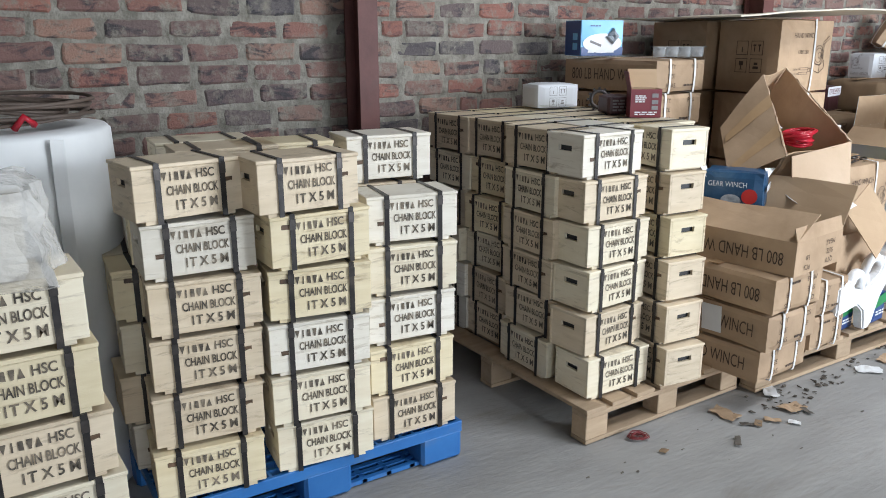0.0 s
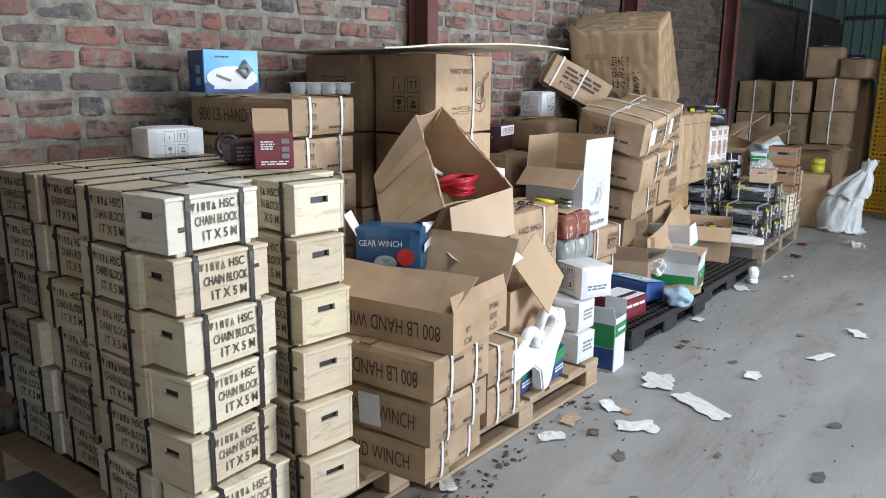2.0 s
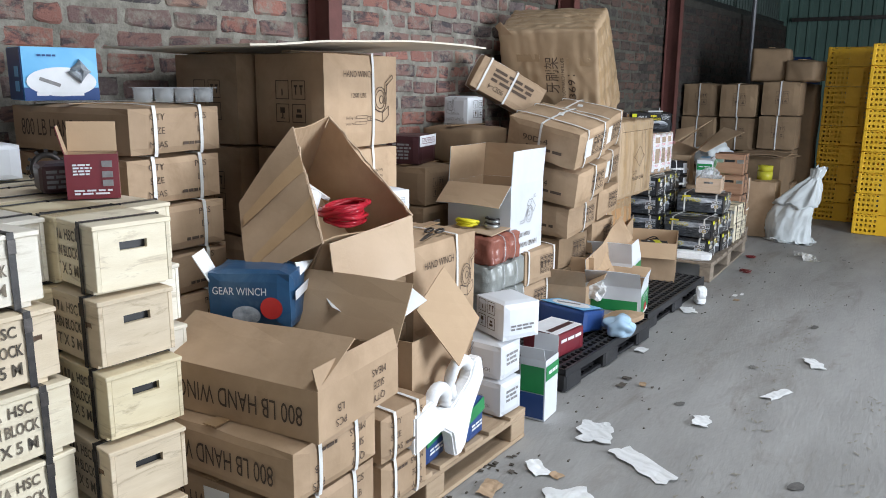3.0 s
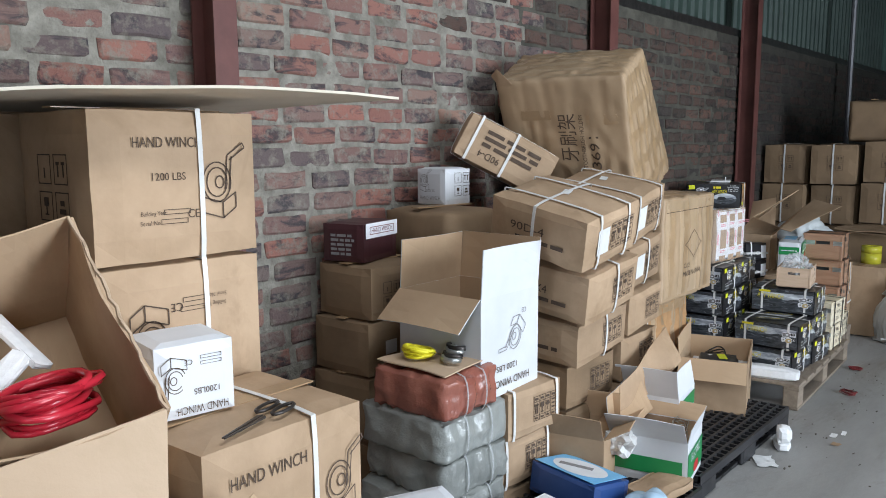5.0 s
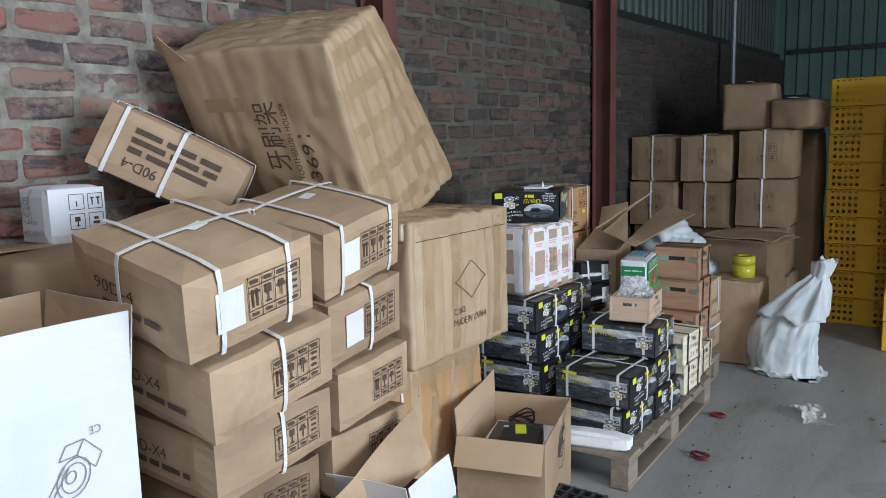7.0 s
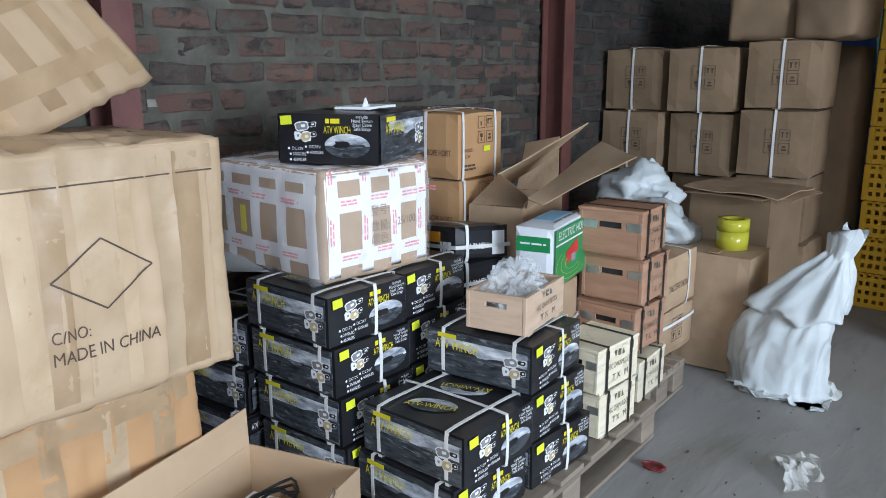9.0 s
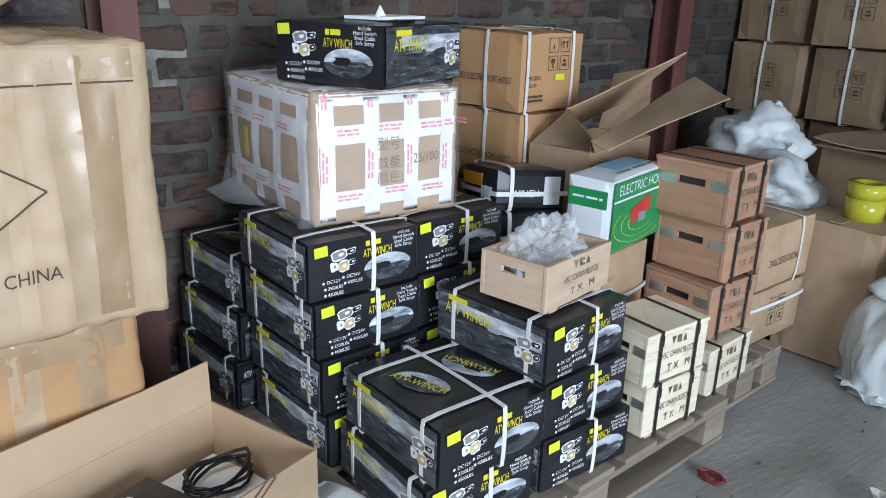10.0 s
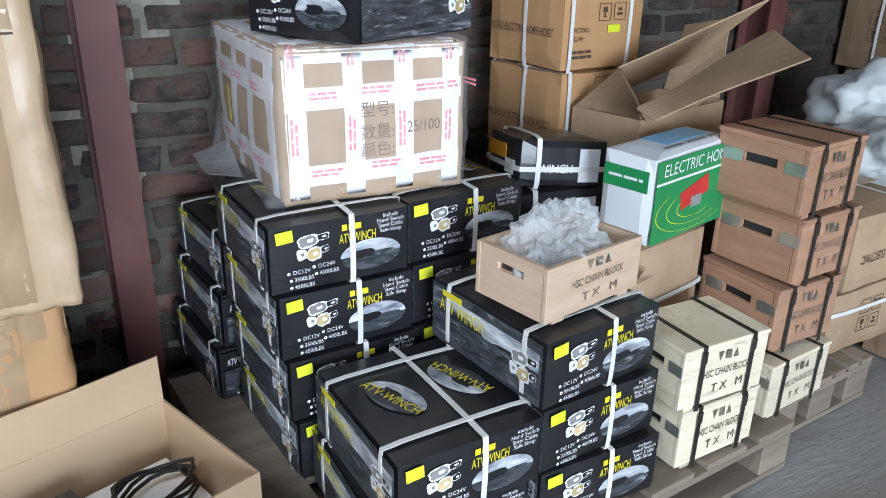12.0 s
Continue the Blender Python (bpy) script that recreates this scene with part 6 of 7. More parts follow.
def winch_view(b, face, u, v, w, h, g, yaw=0.0):
    """The oval view: bright sky, dark car and streaked ground."""
    m = on_face(face, u, v, AS, g, yaw)
    for nm, keep, mat, lift in (("oval_sky", 1, SKY_PRINT, 0.0), ("oval_ground", -1, LAND_PRINT, 0.0004)):
        bm = bmesh.new()
        pts = []
        for i in range(33):
            a = math.pi * i / 32
            lim = 0.05 if keep > 0 else -0.05
            pts.append(bm.verts.new((w / 2 * math.cos(a), (h / 2 * math.sin(a) if keep > 0 else -h / 2 * math.sin(a)), 0)))
        bm.faces.new(pts if keep > 0 else pts[::-1])
        part(nm, bm, mat, b, "", m @ pose(0, 0, lift))
    part("car_picture", outline(w * 0.34, h * 0.26, 5, 0.3), BLACK_CARD, b, "", m @ pose(-w * 0.12, h * 0.04, 0.0008))
    part("hill_picture", outline(w * 0.5, h * 0.18, 6, 0.3), LAND_PRINT, b, "", m @ pose(w * 0.12, 0, 0.0006))


def winch_box(m, strap=True, seed=0, material=None):
    b = thing("winch_box", m, "black printed winch box with white straps", "box", "black winch boxes")
    part("body", puffy(AS, 0.003, 0.002, 3, seed, 0.004), material or BLACK_CARD, b)
    g = 0.0045
    patch(b, "lime_label", "front", 0.034, 0.134, AS, 0.038, 0.027, LIME_LABEL, 4, g + 0.001)
    picture_cluster(b, "front", 0.092, 0.098, 0.86, g)
    write(b, "ATV WINCH", "front", 0.203, 0.106, AS, 0.022, YELLOW_PRINT, 0.088, 0, g)
    patch(b, "yellow_mark", "front", 0.172, 0.133, AS, 0.012, 0.014, YELLOW_PRINT, 0, g)
    patch(b, "yellow_mark", "front", 0.197, 0.133, AS, 0.030, 0.014, YELLOW_PRINT, 0, g)
    for i, w in enumerate(("include", "Hand Switch", "Steel Cable", "Safe Strap")):
        write(b, w, "front", 0.285, 0.146 - i * 0.0118, AS, 0.0095, WHITE_PRINT, 0, 0, g)
    winch_view(b, "front", 0.235, 0.060, 0.148, 0.072, g)
    for w, u, v in (("DC12V", 0.070, 0.049), ("DC24V", 0.128, 0.055), ("3500LBS", 0.075, 0.032), ("4000LBS", 0.133, 0.038), ("4500LBS", 0.075, 0.015)):
        write(b, w, "front", u, v, AS, 0.0092, WHITE_PRINT, 0, 0, g)
        oval(b, "bullet", "front", u - 0.030, v, AS, 0.0075, 0.0075, WHITE_PRINT, g)
    for face, mid in (("left", AS[1] / 2), ("right", AS[1] / 2)):
        patch(b, "white_border", face, mid, AS[2] / 2, AS, AS[1] - 0.016, AS[2] - 0.016, LAND_PRINT, 0, g - 0.0006)
        patch(b, "landscape_sky", face, mid + 0.03, AS[2] * 0.66, AS, AS[1] - 0.09, AS[2] * 0.30, SKY_PRINT, 0, g)
        patch(b, "landscape_ground", face, mid, AS[2] * 0.30, AS, AS[1] - 0.020, AS[2] * 0.47, LAND_PRINT, 0, g + 0.0004)
        oval(b, "landscape_hill", face, mid - 0.08, AS[2] * 0.48, AS, 0.18, 0.055, LAND_PRINT, g + 0.0006)
        oval(b, "landscape_hill", face, mid + 0.09, AS[2] * 0.46, AS, 0.14, 0.04, LAND_PRINT, g + 0.0006)
        write(b, "ATV WINCH", face, 0.12, 0.105, AS, 0.030, YELLOW_PRINT, 0.16, 0, g + 0.0022)
        patch(b, "yellow_mark", face, 0.085, 0.136, AS, 0.07, 0.014, YELLOW_PRINT, 0, g + 0.0022)
        picture_cluster(b, face, 0.325, 0.075, 0.95, g + 0.0022)
    for u, yaw in ((0.10, -70), (0.25, 110)):
        winch_view(b, "top", u, 0.20, 0.155, 0.085, g, yaw)
        write(b, "ATV-WINCH", "top", u - 0.012 if yaw < 0 else u + 0.012, 0.20, AS, 0.026, YELLOW_PRINT, 0.16, yaw, g + 0.0022)
    if strap:
        loop_strap(b, "x", 0.19, AS, 0.013, 0.0012, STRAP_WHITE, 0.003, "strap", 0.003)
        loop_strap(b, "y", 0.32, AS, 0.013, 0.0012, STRAP_WHITE, 0.0042, "strap", 0.003)
        loop_strap(b, "y", 0.06, AS, 0.013, 0.0012, STRAP_WHITE, 0.0042, "strap", 0.003)
    return b


AB = winch_box(pose(7.813, 2.262, 0.317, 0, 0, 0), True, 1)
r6 = random.Random(12)


def put_winch(x, y, z, yaw=0.0):
    return copy_thing(AB, pose(x, y, z, 0, 0, yaw))


put_winch(7.795, 2.285, 0.157, -2)
for k in range(4):
    put_winch(7.745 + 0.012 * (3 - k), 2.69 + 0.008 * k, 0.157 + 0.16 * k, 3 - k)
    put_winch(8.085 + 0.012 * (3 - k), 2.715 + 0.006 * k, 0.157 + 0.16 * k, 2)
for k in range(3):
    put_winch(8.148 + 0.006 * (2 - k), 2.272, 0.157 + 0.16 * k, (-2, 2, 5)[k])
for k in range(3):
    o = put_winch(7.71 + 0.02 * k, 3.11, 0.157 + 0.16 * k, 4)
    patch(o, "picture_panel", "front", 0.075, 0.058, AS, 0.13, 0.075, DULL_YELLOW if k == 2 else LAND_PRINT, 0, 0.0085)
    patch(o, "dark_cover", "front", 0.075, 0.125, AS, 0.15, 0.05, BLACK_CARD, 0, 0.0085)
    write(o, "ATV WINCH", "front", 0.06, 0.118, AS, 0.02, WHITE_PRINT, 0.08, 0, 0.0095)
top_box = copy_thing(AB, pose(7.955, 2.70, 1.154, 0, 0, 22) @ pose(0, AS[0], 0, 0, 0, -90))
for o in [c for c in top_box.children if c.name.startswith("strap")]:
    bpy.data.objects.remove(o)
ts = thing("white_styrene_piece", pose(8.02, 2.80, 1.316, 0, 0, 20), "thin white foam piece on a winch box", "packing foam")
part("slab", panel(((0, 0, 0), (0.2, 0, 0), (0.2, 0.12, 0), (0, 0.12, 0)), 0.008), FOAM, ts)
part("upright_corner", panel(((0.01, 0.03, 0.008), (0.06, 0.03, 0.008), (0.05, 0.03, 0.012), (0.03, 0.03, 0.035)), 0.004), FOAM, ts)

# The taped export carton.
WS = (0.45, 0.58, 0.348)
wc = carton(pose(7.815, 2.80, 0.799, 0, 0, -3), WS, "brown carton crossed with white and red printed tape", KRAFT, (), False, 0.010, 0.004, 180)
WT = surface("white_printed_tape", (0.74, 0.72, 0.72), (0.82, 0.79, 0.79), 12, 0.3, 0.15, 50, (0.78, 0.5, 0.5), 9, 0.5, 0.02)
tree_w = rebody(wc, crumpled(WS, 0.010, 0.006, 180), KRAFT)
for v in (0.075, 0.245):
    tape_band(wc, tree_w, "z", v, WS, 0.048, WT, 0.0007, skew=0.012)
tape_band(wc, tree_w, "z", 0.327, WS, 0.036, WT, 0.0009, skew=-0.008)
for u in (0.03, 0.16, 0.28, 0.40):
    tape_band(wc, tree_w, "x", u, WS, 0.045, WT, 0.0012, skew=0.015)
for u in (0.06, 0.20, 0.34, 0.50):
    tape_band(wc, tree_w, "y", u, WS, 0.05, WT, 0.0012, skew=-0.015)
for i, (u, v) in enumerate(((0.10, 0.075), (0.24, 0.082), (0.36, 0.075), (0.10, 0.245), (0.22, 0.25), (0.35, 0.248), (0.43, 0.25))):
    bars(wc, "front", u, v, WS, 0.07, 0.02, 2, PINK_PRINT, 0.0168, 0, i)
for i, u in enumerate((0.03, 0.16, 0.28, 0.40)):
    bars(wc, "front", u, 0.16, WS, 0.08, 0.02, 2, PINK_PRINT, 0.0168, 90, i)
    bars(wc, "front", u, 0.33, WS, 0.05, 0.02, 2, PINK_PRINT, 0.0168, 90, i + 5)
for i, u in enumerate((0.12, 0.27, 0.42)):
    bars(wc, "left", u, 0.245, WS, 0.07, 0.02, 2, PINK_PRINT, 0.0168, 0, i)
    bars(wc, "left", u, 0.075, WS, 0.07, 0.02, 2, PINK_PRINT, 0.0168, 0, i + 3)
write(wc, "型号:", "front", 0.22, 0.205, WS, 0.026, FADED, 0, 0, 0.016)
write(wc, "数量:", "front", 0.22, 0.155, WS, 0.026, FADED, 0, 0, 0.016)
write(wc, "25/100", "front", 0.335, 0.16, WS, 0.026, FADED, 0.085, 0, 0.016)
write(wc, "颜色:", "front", 0.22, 0.115, WS, 0.026, FADED, 0, 0, 0.016)
patch(wc, "yellow_label", "left", 0.17, 0.16, WS, 0.035, 0.09, YELLOW_PRINT, 0, 0.0175)
cling(wc, tree_w, 0.0018)
bm = crumpled((WS[0] + 0.012, WS[1] + 0.012, WS[2] + 0.006), 0.014, 0.016, 184, 20)
for v in bm.verts:
    low = max(0.0, 1 - v.co.z / 0.10)
    v.co += Vector((-0.006 - 0.03 * low * (v.co.x < 0.2), -0.006, 0.0))
film = part("stretch_film", bm, STRETCH, wc, "glossy clear stretch film", None, True)
film.visible_shadow = False
fd = thing("film_scrap", pose(7.80, 3.05, 0.81, 0, 0, 80), "clear film hanging from a taped carton", "plastic film")
part("sheet", panel(((0, 0, 0), (0.3, 0, 0.02), (0.3, 0.10, -0.01), (0, 0.08, 0.0)), 0.001, 6, 0.03, 3), CLEAR, fd)

# Boxes behind: electric winch box, green hoist box, rope hoist cartons.
TB = (0.26, 0.24, 0.13)
for k in range(2):
    t = carton(pose(8.47, 2.83, 0.60 + 0.145 * k, 0 if k == 0 else -6, 4 * k, -14), TB, "black and orange electric winch box bound with straps", BLACK_CARD, (("x", 0.05), ("z", 0.05)), False, 0.004, 0.006, 190 + k, "printed_box", "", "box")
    patch(t, "orange_panel", "left", 0.09, 0.085, TB, 0.13, 0.04, ORANGE_PRINT, 0, 0.007)
    patch(t, "white_stripe", "front", 0.20, 0.06, TB, 0.06, 0.09, WHITE_PRINT, 0, 0.007)
    bars(t, "left", 0.19, 0.05, TB, 0.07, 0.05, 2, WHITE_PRINT, 0.008, 0, k)
    write(t, "WINCH", "front", 0.10, 0.05, TB, 0.024, WHITE_PRINT, 0.1, 0, 0.008)
GR = (0.38, 0.155, 0.235)
gr = carton(pose(8.64, 2.515, 0.648, 0, 0, 12), GR, "white and green electric hoist box", WHITE_CARD, (), False, 0.002, 0.003, 195, "printed_box", "", "box")
patch(gr, "green_field", "front", 0.19, 0.115, GR, 0.366, 0.215, GREEN_CARD, 0, 0.004)
patch(gr, "white_line", "front", 0.19, 0.165, GR, 0.366, 0.006, WHITE_PRINT, 0, 0.0055)
patch(gr, "green_band", "left", 0.077, 0.17, GR, 0.13, 0.055, GREEN_CARD, 0, 0.004)
bars(gr, "left", 0.077, 0.172, GR, 0.1, 0.012, 1, WHITE_PRINT, 0.006, 0, 2)
write(gr, "ELECTRIC HOIST", "front", 0.19, 0.195, GR, 0.032, WHITE_PRINT, 0.31, 0, 0.006)
patch(gr, "red_hoist_picture", "front", 0.19, 0.115, GR, 0.13, 0.05, RED_PRINT, 14, 0.006)
patch(gr, "grey_hoist_picture", "front", 0.20, 0.09, GR, 0.05, 0.03, PRINT_GREY, 0, 0.0068)
for i in range(3):
    bm = bmesh.new()
    for a in range(16):
        p0, p1 = math.pi * (0.75 + a / 16), math.pi * (0.75 + (a + 1) / 16)
        r1, w = 0.05 + 0.028 * i, 0.0018
        bm.faces.new([bm.verts.new((rr * 1.7 * math.cos(p), rr * 0.6 * math.sin(p), 0)) for rr, p in ((r1, p0), (r1, p1), (r1 + w, p1), (r1 + w, p0))])
    part("yellow_swirl", bm, LIME_LABEL, gr, "", on_face("front", 0.20, 0.08, GR, 0.006))
patch(gr, "blue_print", "top", 0.22, 0.09, GR, 0.20, 0.08, BLUE_CARD, 0, 0.004)
bars(gr, "top", 0.20, 0.03, GR, 0.25, 0.02, 1, PRINT_GREY, 0.005, 0, 6)
carton(pose(8.60, 2.52, 0.40, 0, 0, 10), (0.34, 0.22, 0.243), "brown carton with a white strap", KRAFT, (("z", 0.08),), False, seed=196)
carton(pose(8.52, 2.50, 0.157, 0, 0, 4), (0.40, 0.30, 0.24), "brown carton low on the pallet", KRAFT_DARK, (), False, seed=197)
sc2 = open_carton(pose(8.47, 2.50, 0.46, 10, 8, 12), (0.13, 0.16, 0.12), "small open brown carton tipped on its side", dict(front=(40, 0.06), right=(30, 0.05)))
RS = (0.34, 0.35, 0.275)
for k in range(4):
    r = carton(pose(8.80 - 0.01 * k, 3.06, 0.157 + 0.277 * k, 0, 0, 7 - k), RS, "orange-brown electric rope hoist carton with straps", KRAFT_RED, (("x", 0.03), ("x", 0.27), ("y", 0.16)), True, 0.004, 0.004, 200 + k, group="hoist cartons")
    write(r, "MICRO ELECTRIC ROPE HOIST", "left", 0.17, 0.11, RS, 0.024, PRINT, 0.30, 0, 0.009)
    write(r, "MODEL:", "front", 0.07, 0.12, RS, 0.014, PRINT, 0, 0, 0.008)
    write(r, "G.W:", "front", 0.06, 0.095, RS, 0.014, PRINT, 0, 0, 0.008)
    bars(r, "front", 0.08, 0.05, RS, 0.09, 0.03, 2, PRINT, 0.008, 0, k)
    arrows_print(r, "front", 0.19, 0.20, RS, 0.05, PRINT).matrix_basis.translation.y = -0.008
    patch(r, "yellow_label", "front", 0.20, 0.12, RS, 0.05, 0.022, LIME_LABEL, 0, 0.009)

# Brown and pale crates at the pallet's end.
BC = crate(CRATE_BROWN, words=("", "HSC CHAIN BLOCK", "T X   M"), straps=True, clasps=True, label="brown plywood chain block crate with metal clasps")
WV = crate(CRATE, words=("", "HSC CHAIN BLOCK", "T X   M"), straps=True, clasps=True, label="cream plywood chain block crate with black straps")
for k, (z, yaw, dx) in enumerate(((0.345, -92, 0.0), (0.535, -88, 0.02), (0.728, -86, -0.02))):
    o = BC if k == 0 else copy_thing(BC, Matrix())
    o.matrix_basis = pose(9.09 + dx, 2.47, z, 0, 0, yaw + 90)
    o.scale = (0.72, 1.30, 1.07)
for k, (x, y, z, yaw) in enumerate(((8.715, 2.375, 0.157, 0), (8.700, 2.37, 0.328, -3), (9.08, 2.42, 0.157, 4))):
    o = WV if k == 0 else copy_thing(WV, Matrix())
    o.matrix_basis = pose(x, y, z, 0, 0, yaw)
    o.scale = (0.80, 1.0, 0.97)
vo = crate(PINK_TAN, words=("", "HSC CHAIN BLOCK", "T X   M"), straps=False, lid=False, label="open tan plywood crate filled with bubble wrap")
vo.matrix_basis = pose(8.175, 2.31, 0.642, 0, 0, 10) @ pose(0.145, 0.105, 0)
vo.scale = (0.89, 1.02, 0.79)
bw = thing("bubble_wrap", pose(8.30, 2.44, 0.68, 0, 0, 10), "crumpled clear bubble wrap in a crate", "plastic wrap")
bm = bmesh.new()
bmesh.ops.create_icosphere(bm, subdivisions=5, radius=0.1)
for v in bm.verts:
    n = v.normal.copy()
    v.co = Vector((v.co.x * 1.3, v.co.y * 0.85, v.co.z * 0.85))
    v.co += n * (0.06 * (0.3 - abs(noise.noise(v.co * 13))) + 0.035 * (0.25 - abs(noise.noise(v.co * 30))) + 0.012 * noise.noise(v.co * 70))
    v.co.z = max(v.co.z + 0.07, 0.0)
part("sheet", bm, CLEAR, bw)

# ---- the far end ----
fc = carton(pose(9.42, 2.44, 0.372, 0, 0, 2), (0.40, 0.42, 0.25), "brown hoist carton with a white strap", KRAFT, (("x", 0.28),), True, seed=210)
write(fc, "MICRO ELECTRIC", "front", 0.16, 0.11, (0.40, 0.42, 0.25), 0.028, PRINT, 0.22, 180, 0.009)
fc = carton(pose(9.40, 2.45, 0.152, 0, 0, 0), (0.40, 0.42, 0.218), "brown hoist carton with a white strap", KRAFT, (("z", 0.15),), True, seed=211)
arrows_print(fc, "front", 0.2, 0.12, (0.40, 0.42, 0.22), 0.05, PRINT).matrix_basis.translation.y = -0.008
tp = thing("tape_roll", pose(10.02, 2.37, 0.585), "roll of yellow packing tape standing on a carton", "tape roll")
for z0, z1 in ((0, 0.085), (0.088, 0.145)):
    bm = bmesh.new()
    for r0, r1 in ((0.075, 0.04),):
        n = 28
        rings = [[bm.verts.new((r * math.cos(2 * math.pi * i / n), r * math.sin(2 * math.pi * i / n), z)) for i in range(n)] for r, z in ((r0, z0), (r0, z1), (r1, z1), (r1, z0))]
        for a in range(4):
            for i in range(n):
                bm.faces.new((rings[a][i], rings[a][(i + 1) % n], rings[(a + 1) % 4][(i + 1) % n], rings[(a + 1) % 4][i]))
    part("roll", bm, YELLOW_TAPE, tp, "", None, True)
carton(pose(9.87, 2.22, 0.0, 0, 0, 2), (0.32, 0.36, 0.58), "brown carton standing on the floor", KRAFT, (), True, seed=212)
fo = open_carton(pose(8.86, 2.80, 0.152, 0, 0, 12), (0.46, 0.24, 0.74), "open brown carton with wide splayed flaps", dict(), KRAFT, INSIDE)
for corners, mat, k in ((((-0.142, -0.072, 0.81), (0.0, 0.0, 0.742), (0.0, 0.235, 0.742), (0.066, 0.139, 0.863)), KRAFT, 1),
                        (((-0.15, -0.08, 0.805), (-0.168, -0.148, 0.79), (-0.065, -0.46, 0.971), (0.139, -0.269, 0.998)), KRAFT, 2),
                        (((0.02, 0.0, 0.742), (0.30, 0.0, 0.742), (0.139, -0.265, 0.996), (-0.142, -0.08, 0.806)), INSIDE, 3),
                        (((0.066, 0.139, 0.863), (0.12, 0.236, 0.742), (0.42, 0.10, 0.86), (0.339, -0.142, 1.068)), INSIDE, 4),
                        (((0.455, 0.02, 0.742), (0.455, 0.22, 0.742), (0.50, 0.20, 0.95), (0.46, 0.02, 0.99)), KRAFT, 5)):
    part("flap", panel(corners, 0.005, 5, 0.012, k), mat, fo)
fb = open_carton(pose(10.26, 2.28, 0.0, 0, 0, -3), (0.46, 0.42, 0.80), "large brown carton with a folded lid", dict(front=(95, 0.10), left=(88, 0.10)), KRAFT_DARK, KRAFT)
part("lid_sheet", panel(((-0.05, -0.05, 0.81), (0.48, -0.05, 0.805), (0.48, 0.44, 0.82), (-0.05, 0.44, 0.825)), 0.006, 4, 0.02, 2), KRAFT, fb)
for i, (x, y, z, s) in enumerate(((10.06, 2.76, 0.62, 0.17), (10.20, 2.93, 0.77, 0.18), (10.00, 2.80, 0.42, 0.17))):
    sk = thing("white_sack", pose(x, y, z - 0.12), "crumpled white plastic sack on cartons", "sack")
    bm = bmesh.new()
    bmesh.ops.create_icosphere(bm, subdivisions=4, radius=s)
    for v in bm.verts:
        n = v.normal.copy()
        v.co += n * (0.10 * noise.noise(v.co * 7 + Vector((i, 0, 0))) + 0.06 * (0.35 - abs(noise.noise(v.co * 15 + Vector((0, i, 0))))) + 0.03 * (0.3 - abs(noise.noise(v.co * 34))))
        v.co.z = max(v.co.z * 0.75 + 0.14, 0.0)
    part("body", bm, BAG, sk, "", None, True)
    part("tied_neck", tube([(0, 0, 0.22), (0.02, -0.01, 0.27), (0.05, -0.02, 0.30)], 0.02, 7), BAG, sk)
carton(pose(9.86, 2.62, 0.0, 0, 0, 4), (0.30, 0.36, 0.30), "brown carton under white sacks", KRAFT_DARK, (), False, seed=214)
carton(pose(9.92, 3.02, 0.0, 0, 0, 0), (0.5, 0.4, 0.62), "brown carton under white sacks", KRAFT_DARK, (), False, seed=215)
FCS = (0.42, 0.40, 0.372)
r7 = random.Random(31)
# The far stack's weak light is painted in through the darker kraft.
for col, y in enumerate((3.16, 2.72, 2.28)):
    for k in range(4):
        f = carton(pose(10.86 + 0.05 * (k < 2) + r7.uniform(-0.02, 0.02), y + r7.uniform(-0.012, 0.012), 0.05 + 0.376 * k + (0.03 if col == 2 else 0), 0, 0, r7.uniform(-4, 4)), FCS, "dusty, darkened brown strapped carton in the far stack", KRAFT_DARK, (("y", 0.2),) if k > 1 else (), True, 0.006, 0.006, 220 + 4 * col + k, group="far cartons")
        arrows_print(f, "left", 0.22, 0.20, FCS, 0.06, PRINT).matrix_basis.translation.x = -0.010
bs = thing("bearer_boards", pose(10.84, 2.28, 0), "timber bearers under the far cartons", "bearers")
for y in (0.05, 0.3, 0.5, 0.75, 0.95, 1.2):
    part("bearer", block((0, y, 0), (0.5, y + 0.06, 0.049)), PALLET_GREY, bs)
for x, y, z, sz, yaw in ((11.05, 2.45, 1.588, (0.35, 0.4, 0.36), 6), (10.95, 2.16, 1.59, (0.4, 0.32, 0.22), -8), (11.38, 2.2, 0.0, (0.4, 0.42, 1.55), 0)):
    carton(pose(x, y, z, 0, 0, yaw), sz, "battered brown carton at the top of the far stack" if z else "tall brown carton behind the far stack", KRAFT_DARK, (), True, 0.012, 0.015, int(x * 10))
bt = thing("blue_tarpaulin", pose(11.9, 2.35, 0), "folded blue tarpaulin bundle behind cartons", "tarpaulin")
part("folded_sheet", puffy((0.6, 0.5, 1.85), 0.04, 0.06, 6, 3, 0.03), BLUE_SHEET, bt, "", None, True)


